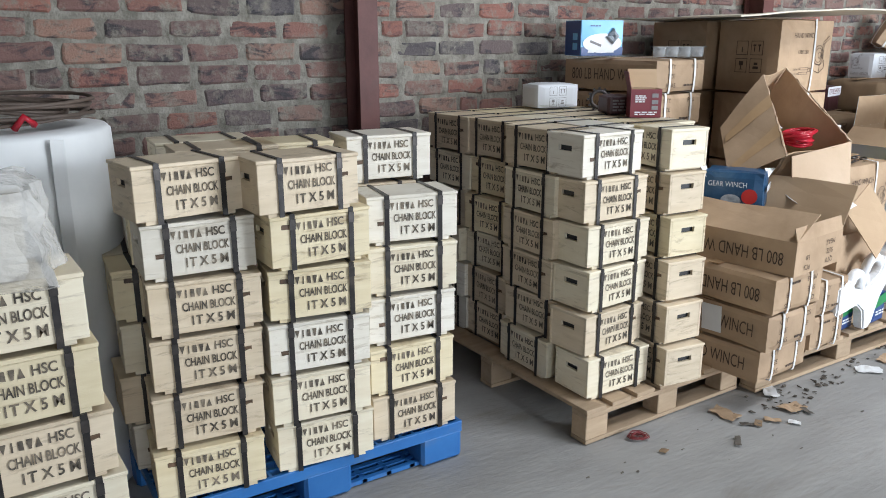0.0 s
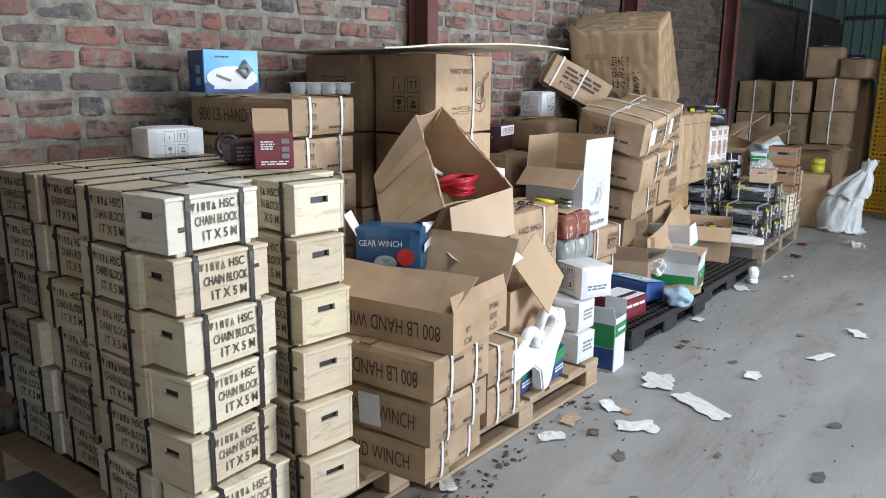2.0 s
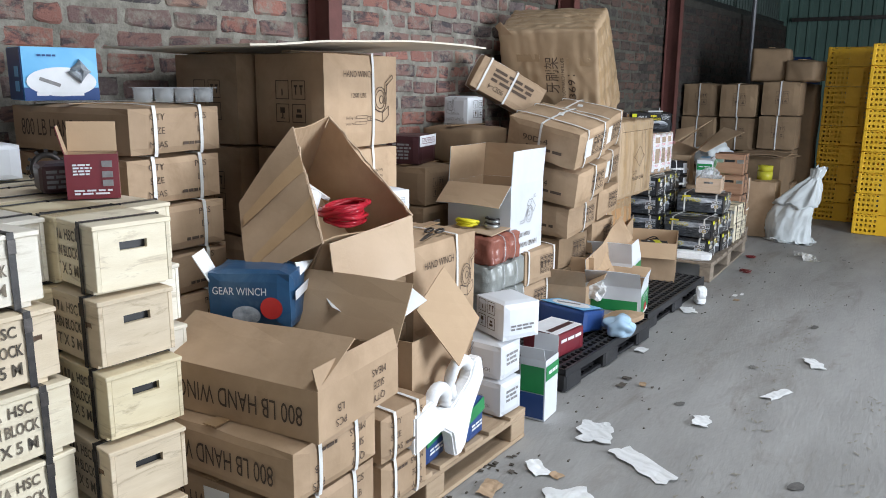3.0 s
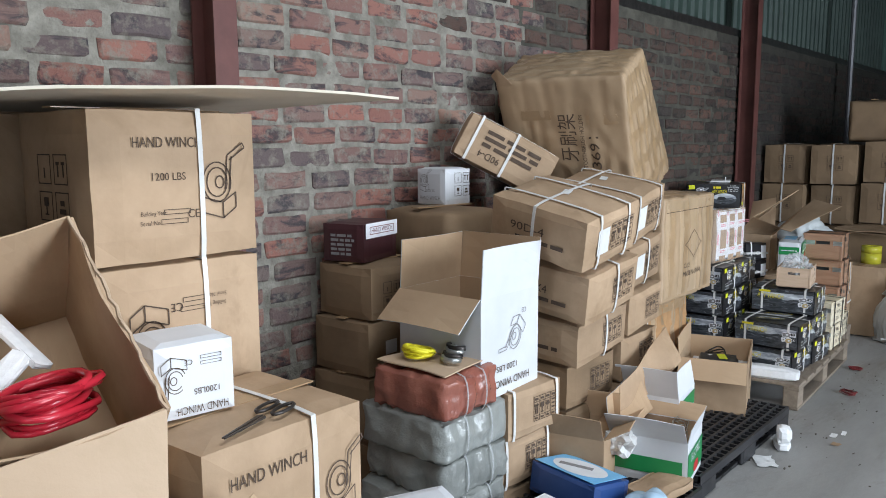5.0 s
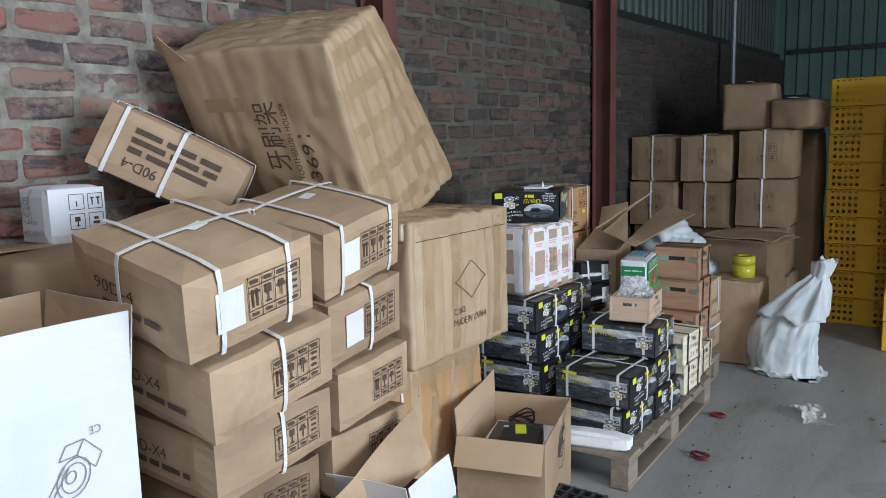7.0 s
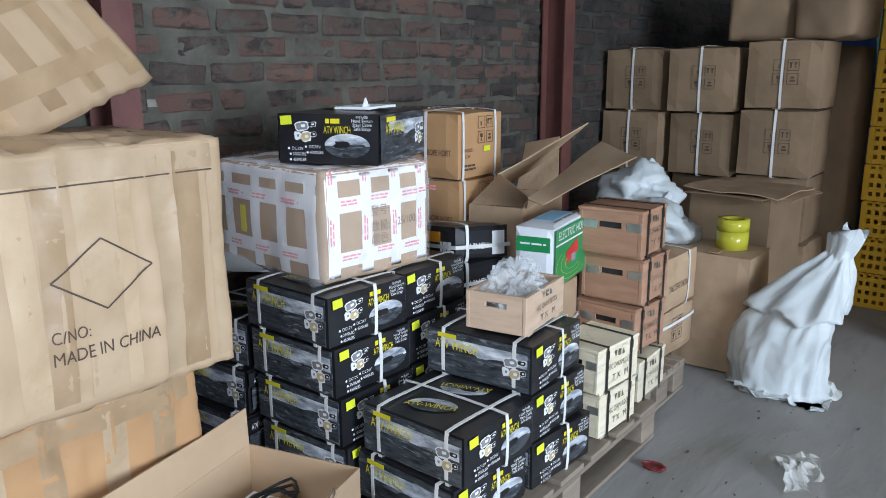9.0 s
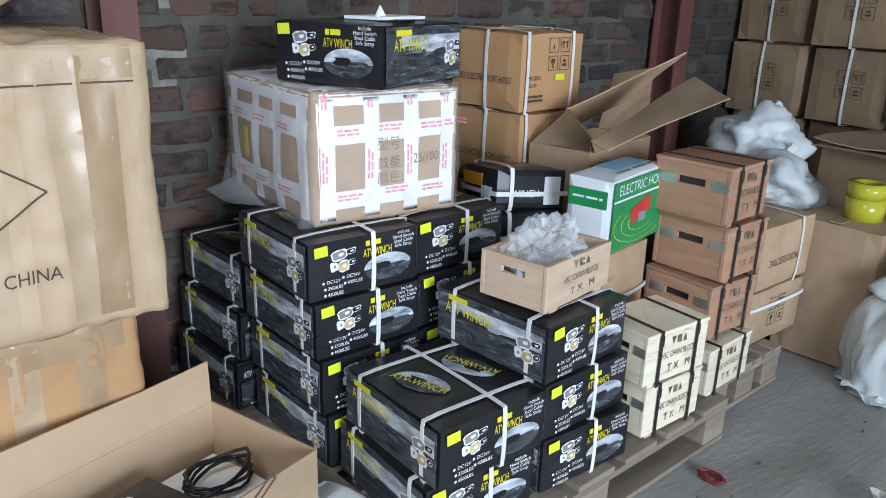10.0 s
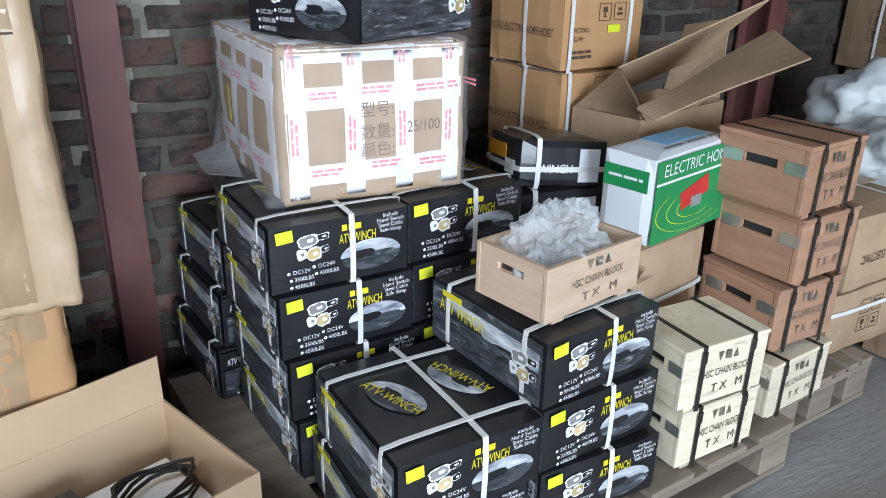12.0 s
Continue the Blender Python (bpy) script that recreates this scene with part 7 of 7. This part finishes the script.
def yellow_crate():
    """A vented stacking crate: corner posts, rims and slotted sides."""
    L, W, H = 0.44, 0.60, 0.215
    c = thing("yellow_crate", pose(0, 0, 0), "yellow vented plastic stacking crate", "crate", "yellow crates")
    for nm, axis, length in (("slotted_side", "y", W), ("slotted_end", "x", L)):
        for s in (0, 1):
            bm = bmesh.new()

            def bar(a0, a1, z0, z1, d=0.004):
                off = (0, d) if s == 0 else ((L if axis == "y" else W) - d, (L if axis == "y" else W))
                if axis == "y":
                    block((off[0], a0, z0), (off[1], a1, z1), 0, bm)
                else:
                    block((a0, off[0], z0), (a1, off[1], z1), 0, bm)
            step, cols = H / 4, 5 if axis == "y" else 3
            holes = [0.032 + 0.042 * q for q in range(cols)]
            holes = holes + [length - 0.022 - q for q in reversed(holes)]
            for row in range(4):
                z0 = row * step
                bar(0, length, z0, z0 + 0.029, 0.010 if row == 0 else 0.006)
                a = 0.0
                for q in holes + [length]:
                    bar(a, q, z0 + 0.029, z0 + step)
                    a = q + 0.022
            bar(0, length, H - 0.012, H, 0.012)
            part(nm, bm, YELLOW_PLASTIC, c)
    for x in (0.0, L - 0.03):
        for y in (0.0, W - 0.03):
            part("corner_post", block((x - 0.004, y - 0.004, 0), (x + 0.034, y + 0.034, H - 0.002), 0.006), YELLOW_PLASTIC, c)
    part("base", block((0.006, 0.006, 0.004), (L - 0.006, W - 0.006, 0.012)), YELLOW_PLASTIC, c)
    return c


yc = yellow_crate()
first_done = False
for x, y, yaw in ((10.72, 0.99, 0), (11.45, 1.52, 0), (11.35, 0.30, 0)):
    for k in range(9):
        m = pose(x + r7.uniform(-0.004, 0.004), y + r7.uniform(-0.004, 0.004), 0.219 * k, 0, 0, yaw)
        if not first_done:
            yc.matrix_basis = m
            first_done = True
        else:
            copy_thing(yc, m)

# The white sack slumped on the floor.
sk = thing("woven_sack", pose(9.86, 1.99, 0), "slumped white woven sack tied at its neck", "sack")
sk.scale = (0.88, 0.82, 1.05)
bm = bmesh.new()
n, rows_n = 96, 60
rings = []
for j in range(rows_n + 1):
    s = j / rows_n
    r = 0.175 + 0.03 * math.sin(s * 6.0) if s < 0.5 else 0.175 * (1 - ((s - 0.5) / 0.38) ** 1.3) + 0.05 if s < 0.86 else 0.058 + 0.28 * (s - 0.86)
    z = 0.70 * s ** 0.95
    cx, cy = 0.02 + 0.06 * s, 0.08 - 0.20 * s + 0.05 * math.sin(s * 5)
    ring = []
    for i in range(n):
        a = 2 * math.pi * i / n
        q = Vector((math.cos(a), math.sin(a), s * 1.1))
        fold = 0.30 * noise.noise(q * 1.1) + 0.26 * (0.3 - abs(noise.noise(q * 2.3 + Vector((0, 0, 7))))) + 0.12 * (0.25 - abs(noise.noise(q * 5.0))) + 0.03 * noise.noise(q * 16)
        rr = max(r * (1 + fold * (1.0 if s < 0.8 else 0.6)), 0.02) * (1.15 if j == 0 else 1)
        ring.append(bm.verts.new((cx + rr * math.cos(a) * 0.9, cy + rr * math.sin(a) * (1.35 - 0.4 * s), max(0.0, z + 0.05 * (noise.noise(q * 2.0) if j else 0)))))
    rings.append(ring)
for j in range(rows_n):
    for i in range(n):
        bm.faces.new((rings[j][i], rings[j][(i + 1) % n], rings[j + 1][(i + 1) % n], rings[j + 1][i]))
bm.faces.new(rings[0][::-1])
bm.faces.new(rings[-1])
part("body", bm, BAG, sk, "", None, True)
hem = panel(((-0.19, -0.21, 0.004), (0.14, -0.23, 0.004), (0.16, 0.22, 0.02), (-0.20, 0.24, 0.02)), 0.003, 16, 0.07, 6)
for v in hem.verts:
    v.co += Vector((0.06 * noise.noise(v.co * 9), 0.06 * noise.noise(v.co * 9 + Vector((3, 0, 0))), 0.03 * noise.noise(v.co * 22)))
    v.co.z = max(v.co.z, 0.002)
part("spread_hem", hem, BAG, sk)

# ---- by the start: foam roll, wire, wrapped crate ----
fr = thing("foam_roll", pose(0.14, 3.13, 0), "tall standing roll of white foam sheet", "foam roll")
bm = bmesh.new()
n = 56
rings = []
for r, z in ((0.40, 0.0), (0.405, 0.3), (0.40, 0.7), (0.405, 1.1), (0.398, 1.27), (0.385, 1.285), (0.25, 1.283), (0.1, 1.28)):
    rings.append([bm.verts.new((r * (1 + 0.01 * noise.noise(Vector((math.cos(6.283 * i / n) * 2, math.sin(6.283 * i / n) * 2, z * 2)))) * math.cos(6.283 * i / n), r * math.sin(6.283 * i / n), z)) for i in range(n)])
for j in range(len(rings) - 1):
    for i in range(n):
        bm.faces.new((rings[j][i], rings[j][(i + 1) % n], rings[j + 1][(i + 1) % n], rings[j + 1][i]))
bm.faces.new(rings[-1])
part("roll", bm, FOAM_ROLL, fr, "", None, True)
part("loose_edge", panel(((0.15, -0.378, 0.01), (0.19, -0.372, 0.01), (0.20, -0.368, 1.27), (0.16, -0.374, 1.275)), 0.012, 6, 0.006, 2), FOAM_ROLL, fr)
wr = thing("hose_coil", pose(0.20, 3.10, 1.288), "tangled coil of thin brown hose on foam", "hose")
r8 = random.Random(9)
for k in range(9):
    rad, tilt, ph = r8.uniform(0.2, 0.34), r8.uniform(0.0, 0.22), r8.uniform(0, 6.28)
    part("loop", tube([(rad * math.cos(a * 0.2856) + r8.uniform(-0.01, 0.01), 0.75 * rad * math.sin(a * 0.2856), 0.012 + 0.008 * k + tilt * rad * (1 + math.sin(a * 0.2856 + ph))) for a in range(22)], 0.007, 6, True), BROWN_CABLE, wr, "", None, True)
part("red_tie", tube([(0.02, -0.2, 0.01), (0.05, -0.23, 0.05), (0.08, -0.2, 0.02)], 0.012, 6), RED_RIBBON, wr, "", None, True)
fw = thing("film_cover", pose(-0.19, 1.975, 1.05, 0, 0, -4), "milky plastic film draped over a crate", "plastic film")
bm = puffy((0.37, 0.27, 0.225), 0.02, 0.03, 12, 6, 0.012)
for v in bm.verts:
    v.co.x += 0.02 * noise.noise(v.co * 20) + (0.04 * (1 - v.co.z / 0.225) if v.co.x > 0.3 else 0)
    v.co.y += 0.012 * noise.noise(v.co * 17)
part("film", bm, MILKY, fw)

# ---- litter on the floor ----
def scrap(x, y, w, h, material, label, seed, yaw=0.0, lift=0.02, name="paper_scrap", cat="litter"):
    bm = panel(((0, 0, 0.004), (w, 0, 0.004), (w, h, 0.004), (0, h, 0.004)), 0.0015, 9, lift, seed)
    for v in bm.verts:
        v.co.x += 0.14 * w * noise.noise(v.co * 22 + Vector((seed, 0, 0)))
        v.co.y += 0.22 * h * noise.noise(v.co * 22 + Vector((0, seed, 5)))
        v.co.z += 0.004 * noise.noise(v.co * 40)
    low = min(v.co.z for v in bm.verts)
    for v in bm.verts:
        v.co.z += 0.002 - low
    o = part(name, bm, material)
    o.matrix_basis = pose(x, y, 0, 0, 0, yaw)
    return tagged(o, label, cat, "floor litter")


for i, (x, y, w, h, yaw) in enumerate(((4.52, 1.72, 0.22, 0.14, 20), (4.40, 1.38, 0.30, 0.10, 62), (3.93, 1.74, 0.18, 0.10, -60), (4.95, 1.42, 0.12, 0.08, 10), (6.1, 1.1, 0.16, 0.08, 30), (5.75, 2.03, 0.08, 0.06, 0), (5.45, 1.25, 0.20, 0.06, -20), (6.75, 2.02, 0.13, 0.10, 30))):
    scrap(x, y, w, h, PAPER, "crumpled white paper scrap on the floor", i, yaw, 0.012)
for i, (x, y) in enumerate(((2.95, 1.85), (3.05, 1.98), (2.75, 1.95), (3.75, 1.92), (3.95, 2.0), (4.15, 1.95))):
    scrap(x, y, 0.12, 0.07, PAPER if i % 2 else KRAFT, "torn packing scrap beside a pallet", i + 20, i * 47, 0.014)
for i in range(16):
    rs = random.Random(300 + i)
    x = rs.choice((2.35, 2.6, 2.85, 3.05, 3.9, 4.2, 5.2, 6.0, 7.4)) + rs.uniform(-0.15, 0.15)
    scrap(x, 1.86 + rs.uniform(-0.10, 0.12), rs.uniform(0.025, 0.09), rs.uniform(0.015, 0.05), (KRAFT, LEAF, PAPER, KRAFT_DARK, LEAF)[i % 5], ("torn cardboard scrap by the pallets", "dry dark leaf scrap by the pallets", "small white paper scrap by the pallets", "dirty cardboard scrap by the pallets", "dry dark leaf scrap by the pallets")[i % 5], 60 + i, rs.uniform(0, 180), 0.008)
r9 = random.Random(77)
bm = bmesh.new()
for k in range(520):
    lane = r9.choice((0.62, 0.78, 1.22, 1.36))
    x = r9.uniform(2.2, 8.6)
    if noise.noise(Vector((x * 1.3, lane * 3, 0))) < -0.05:
        continue
    y = lane + 0.10 * (x - 4.5) * 0.4 + r9.gauss(0, 0.035)
    a, w, h = r9.choice((0.6, -0.6, 0.1)) + r9.gauss(0, 0.25), r9.uniform(0.01, 0.03), r9.uniform(0.003, 0.008)
    u, n = Vector((math.cos(a), math.sin(a), 0)), Vector((-math.sin(a), math.cos(a), 0))
    c = Vector((x, y, 0.0015))
    loop = [c + u * w * math.cos(t) * r9.uniform(0.6, 1) + n * h * math.sin(t) * r9.uniform(0.6, 1) for t in (0, 1.05, 2.1, 3.14, 4.2, 5.24)]
    top = bm.verts.new(c + Vector((0, 0, r9.uniform(0.0005, 0.0015))))
    low = [bm.verts.new(q) for q in loop]
    for i in range(6):
        bm.faces.new((low[i], low[(i + 1) % 6], top))
tagged(part("tyre_tracks", bm, MUD), "dried mud from tyre treads on the concrete", "mud", "", "stuff")
for k, (x, y, w) in enumerate(((3.72, 1.62, 0.10), (3.42, 1.42, 0.08), (3.98, 1.30, 0.06), (4.62, 0.98, 0.09), (4.05, 0.92, 0.10), (5.15, 1.62, 0.07), (5.9, 1.45, 0.06), (6.9, 1.30, 0.09), (8.9, 1.35, 0.05), (9.2, 1.45, 0.06), (4.85, 0.62, 0.12))):
    bm = bmesh.new()
    rs = random.Random(500 + k)
    ring = [bm.verts.new((w * (0.5 + 0.22 * noise.noise(Vector((math.cos(a * 0.393) * 1.5, math.sin(a * 0.393) * 1.5, k)))) * math.cos(a * 0.393), w * 0.55 * (0.5 + 0.3 * noise.noise(Vector((math.cos(a * 0.393) * 1.5, math.sin(a * 0.393) * 1.5, k + 9)))) * math.sin(a * 0.393), 0)) for a in range(16)]
    bm.faces.new(ring)
    spot = tagged(part("oil_stain", bm, OIL), "dark dried oil stain on the concrete floor", "stain", "floor stains")
    spot.matrix_basis = pose(x, y, 0.0015, 0, 0, rs.uniform(-30, 30))
bm = bmesh.new()
for k in range(240):
    x = r9.uniform(1.6, 10.5)
    y = r9.choice((r9.gauss(1.98, 0.10), r9.uniform(0.2, 2.0), r9.gauss(1.9, 0.15)))
    s = r9.uniform(0.002, 0.008)
    block((x, y, 0.0), (x + s * r9.uniform(1, 3), y + s, s * 0.5), 0, bm, s * 0.3, k)
tagged(part("floor_debris", bm, LEAF), "dark crumbs and dry leaves on the floor", "debris", "", "stuff")
bm = bmesh.new()
for k in range(70):
    x, y = r9.choice(((3.0, 1.95), (3.45, 1.98), (4.0, 2.0))), 0
    px, py = x[0] + r9.gauss(0, 0.13), x[1] + r9.gauss(0, 0.05)
    a, s = r9.uniform(0, 6.28), r9.uniform(0.008, 0.028)
    block((px, py, 0.0), (px + s * math.cos(a), py + abs(s * math.sin(a)) + 0.004, 0.002 + r9.uniform(0, 0.003)), 0, bm, 0.003, k)
tagged(part("dry_rubbish", bm, LEAF), "dry dark rubbish swept against the pallets", "debris", "", "stuff")
for x, y, s in ((2.24, 2.06, 2), (8.20, 2.06, 5), (8.80, 2.16, 6)):
    ribbon_heap(pose(x, y, 0.0, 0, 0, 30 * s), 0.026 + 0.008 * (s == 5), 7, RED_SCRAP, "dull red ribbon scrap on the floor", s, 1.1, 0.0028)
for x, y, turn, k in ((8.95, 1.60, 20, 9), (9.75, 1.05, -30, 14)):
    pw = thing("plastic_film", pose(x, y, 0, 0, 0, turn), "crumpled clear plastic film on the floor", "plastic film")
    bm = panel(((0, 0, 0.02), (0.36, 0, 0.02), (0.34, 0.17, 0.02), (0.02, 0.13, 0.02)), 0.001, 16, 0.09, k)
    for v in bm.verts:
        v.co += Vector((0.02 * noise.noise(v.co * 25), 0.03 * noise.noise(v.co * 21 + Vector((4, 0, 0))), 0.03 * noise.noise(v.co * 32)))
        v.co.z = max(v.co.z, 0.002)
    part("sheet", bm, MILKY, pw)
pw = thing("foam_piece", pose(6.98, 2.03, 0, 0, 0, 25), "small white foam corner on the floor", "packing foam")
part("corner", puffy((0.16, 0.07, 0.05), 0.004, 0.01, 3, 5, 0.008), FOAM, pw)
part("upright", puffy((0.05, 0.07, 0.09), 0.003, 0.006, 2, 6, 0.006), FOAM, pw, "", pose(0.0, 0.0, 0.045))


# ---- bricks ----
def brick_material(name, tones, dark, soot):
    m = bpy.data.materials.new(name)
    m.use_nodes = True
    nt = m.node_tree
    out = nt.nodes["Principled BSDF"]
    out.inputs["Roughness"].default_value = 0.9
    geo, info, at = node(nt, "ShaderNodeNewGeometry"), node(nt, "ShaderNodeObjectInfo"), node(nt, "ShaderNodeTexCoord")
    add = nt.nodes.new("ShaderNodeMath")
    add.operation = "ADD"
    frac = nt.nodes.new("ShaderNodeMath")
    frac.operation = "FRACT"
    nt.links.new(geo.outputs["Random Per Island"], add.inputs[0])
    nt.links.new(info.outputs["Random"], add.inputs[1])
    nt.links.new(add.outputs[0], frac.inputs[0])
    ramp = nt.nodes.new("ShaderNodeValToRGB")
    ramp.color_ramp.interpolation = "LINEAR"
    while len(ramp.color_ramp.elements) < len(tones):
        ramp.color_ramp.elements.new(0.5)
    for i, c in enumerate(tones):
        ramp.color_ramp.elements[i].position = i / (len(tones) - 1)
        ramp.color_ramp.elements[i].color = (*c, 1)
    nt.links.new(frac.outputs[0], ramp.inputs[0])
    vec = nt.nodes.new("ShaderNodeVectorMath")
    vec.operation = "MULTIPLY_ADD"
    vec.inputs[1].default_value = (1, 1, 1)
    sp = nt.nodes.new("ShaderNodeVectorMath")
    sp.operation = "SCALE"
    sp.inputs[0].default_value = (13, 7, 19)
    nt.links.new(frac.outputs[0], sp.inputs["Scale"])
    nt.links.new(geo.outputs["Position"], vec.inputs[0])
    nt.links.new(sp.outputs[0], vec.inputs[2])
    mp = node(nt, "ShaderNodeMapping")
    mp.inputs["Rotation"].default_value = (0, radians(35), 0)
    mp.inputs["Scale"].default_value = (7, 7, 17)
    nt.links.new(vec.outputs[0], mp.inputs[0])
    n1 = node(nt, "ShaderNodeTexNoise", Scale=1.0, Detail=5.0, Roughness=0.65, Distortion=0.8)
    nt.links.new(mp.outputs[0], n1.inputs["Vector"])
    r1 = nt.nodes.new("ShaderNodeValToRGB")
    r1.color_ramp.elements[0].position, r1.color_ramp.elements[1].position = 0.50, 0.62
    r1.color_ramp.elements[1].color = (0.85, 0.85, 0.85, 1)
    nt.links.new(n1.outputs[0], r1.inputs[0])
    mix = nt.nodes.new("ShaderNodeMix")
    mix.data_type = "RGBA"
    nt.links.new(r1.outputs[0], mix.inputs[0])
    nt.links.new(ramp.outputs[0], mix.inputs[6])
    mix.inputs[7].default_value = (*dark, 1)
    n2 = node(nt, "ShaderNodeTexNoise", Scale=16.0, Detail=6.0, Roughness=0.7)
    nt.links.new(geo.outputs["Position"], n2.inputs["Vector"])
    r2 = nt.nodes.new("ShaderNodeValToRGB")
    r2.color_ramp.elements[0].position, r2.color_ramp.elements[1].position = 0.50, 0.66
    r2.color_ramp.elements[1].color = (0.9, 0.9, 0.9, 1)
    nt.links.new(n2.outputs[0], r2.inputs[0])
    mix2 = nt.nodes.new("ShaderNodeMix")
    mix2.data_type = "RGBA"
    nt.links.new(r2.outputs[0], mix2.inputs[0])
    nt.links.new(mix.outputs[2], mix2.inputs[6])
    mix2.inputs[7].default_value = (*soot, 1)
    nt.links.new(mix2.outputs[2], out.inputs["Base Color"])
    n3 = node(nt, "ShaderNodeTexNoise", Scale=70.0, Detail=6.0, Roughness=0.7)
    nt.links.new(geo.outputs["Position"], n3.inputs["Vector"])
    bp = nt.nodes.new("ShaderNodeBump")
    bp.inputs["Strength"].default_value, bp.inputs["Distance"].default_value = 0.95, 0.009
    nt.links.new(n3.outputs[0], bp.inputs["Height"])
    nt.links.new(bp.outputs[0], out.inputs["Normal"])
    return m


BRICK = brick_material("old_red_brick", ((0.27, 0.125, 0.10), (0.34, 0.15, 0.115), (0.15, 0.115, 0.108), (0.31, 0.17, 0.135), (0.115, 0.10, 0.102), (0.29, 0.14, 0.11), (0.13, 0.115, 0.115), (0.36, 0.21, 0.155)), (0.045, 0.044, 0.050), (0.27, 0.245, 0.20))
DARK_BRICK = brick_material("sooted_brick", ((0.065, 0.046, 0.037), (0.13, 0.070, 0.052), (0.050, 0.042, 0.038), (0.16, 0.085, 0.062)), (0.024, 0.022, 0.021), (0.09, 0.084, 0.068))

# Bricks past x 9.9, toned down to hold the shade of the far end.
FAR_SHADE_BRICK = brick_material("blackened_brick", ((0.040, 0.030, 0.025), (0.072, 0.042, 0.033), (0.032, 0.028, 0.026), (0.085, 0.050, 0.038)), (0.016, 0.015, 0.015), (0.052, 0.048, 0.040))


def brick_shape(seed, length=0.229):
    """One worn brick, its face towards -y, origin at the middle of its face: chipped corners and rounded arrises."""
    rb = random.Random(seed)
    a, b = length / 2, 0.0385
    cut = lambda: rb.uniform(0.004, 0.016)
    ring = [(-a + cut(), -b), (0.0, -b), (a - cut(), -b), (a, -b + cut()), (a, b - cut()), (a - cut(), b), (0.0, b), (-a + cut(), b), (-a, b - cut()), (-a, -b + cut())]
    ring = [(x + rb.uniform(-0.005, 0.005), z + rb.uniform(-0.005, 0.005)) for x, z in ring]
    bm = bmesh.new()
    lean = rb.uniform(-0.02, 0.02)
    loops = [[bm.verts.new((x * kx, y + lean * x * (y < 0.02) + (rb.uniform(0, 0.003) if y < 0.001 else 0), z * kz)) for x, z in ring] for kx, kz, y in ((1 - 0.010 / a, 1 - 0.009 / b, 0.0), (1.0, 1.0, 0.009), (1.0, 1.0, 0.05))]
    bm.faces.new(loops[0])
    for p, q in zip(loops, loops[1:]):
        for k in range(10):
            bm.faces.new((p[k], q[k], q[(k + 1) % 10], p[(k + 1) % 10]))
    bmesh.ops.recalc_face_normals(bm, faces=bm.faces[:])
    return bm


shapes = []
for s in range(14):
    for length in (0.229, 0.112):
        me = bpy.data.meshes.new("brick")
        b = brick_shape(s, length)
        b.to_mesh(me)
        b.free()
        me.materials.append(BRICK)
        shapes.append(me)
rest, dark_bricks, far_shade = bmesh.new(), bmesh.new(), bmesh.new()
rb = random.Random(42)
course = 0
z = 0.05
while z < 2.48:
    x = -5.0 + (0.128 if course % 2 else 0.0) + rb.uniform(-0.02, 0.02)
    while x < FAR_X - 0.2:
        short = rb.random() < 0.10
        length = 0.112 if short else 0.229
        me = shapes[rb.randrange(14) * 2 + (1 if short else 0)]
        m = pose(x + length / 2, WALL_Y - 0.007 + rb.uniform(-0.006, 0.005), z + rb.uniform(-0.006, 0.006), rb.uniform(-1.5, 1.5), rb.uniform(-1.6, 1.6), rb.uniform(-1.2, 1.2))
        if 1.3 < x < 6.3 and 0.92 < z < 2.15:
            o = hang("brick", me, wall_north, "", m)
        elif x > -0.6:
            dest = dark_bricks if x > 6.95 + rb.gauss(0, 0.35) + 0.3 * (1.4 - z) else rest
            dest = far_shade if x > 9.9 + rb.gauss(0, 0.4) else dest
            old = len(dest.verts)
            dest.from_mesh(me)
            dest.verts.ensure_lookup_table()
            bmesh.ops.transform(dest, matrix=m, verts=dest.verts[old:])
        x += length + rb.uniform(0.018, 0.032)
    z += 0.098
    course += 1
tagged(part("brickwork", rest, BRICK, wall_north), kind="stuff")
tagged(part("sooted_brickwork", dark_bricks, DARK_BRICK, wall_north), kind="stuff")
tagged(part("blackened_brickwork", far_shade, FAR_SHADE_BRICK, wall_north), kind="stuff")
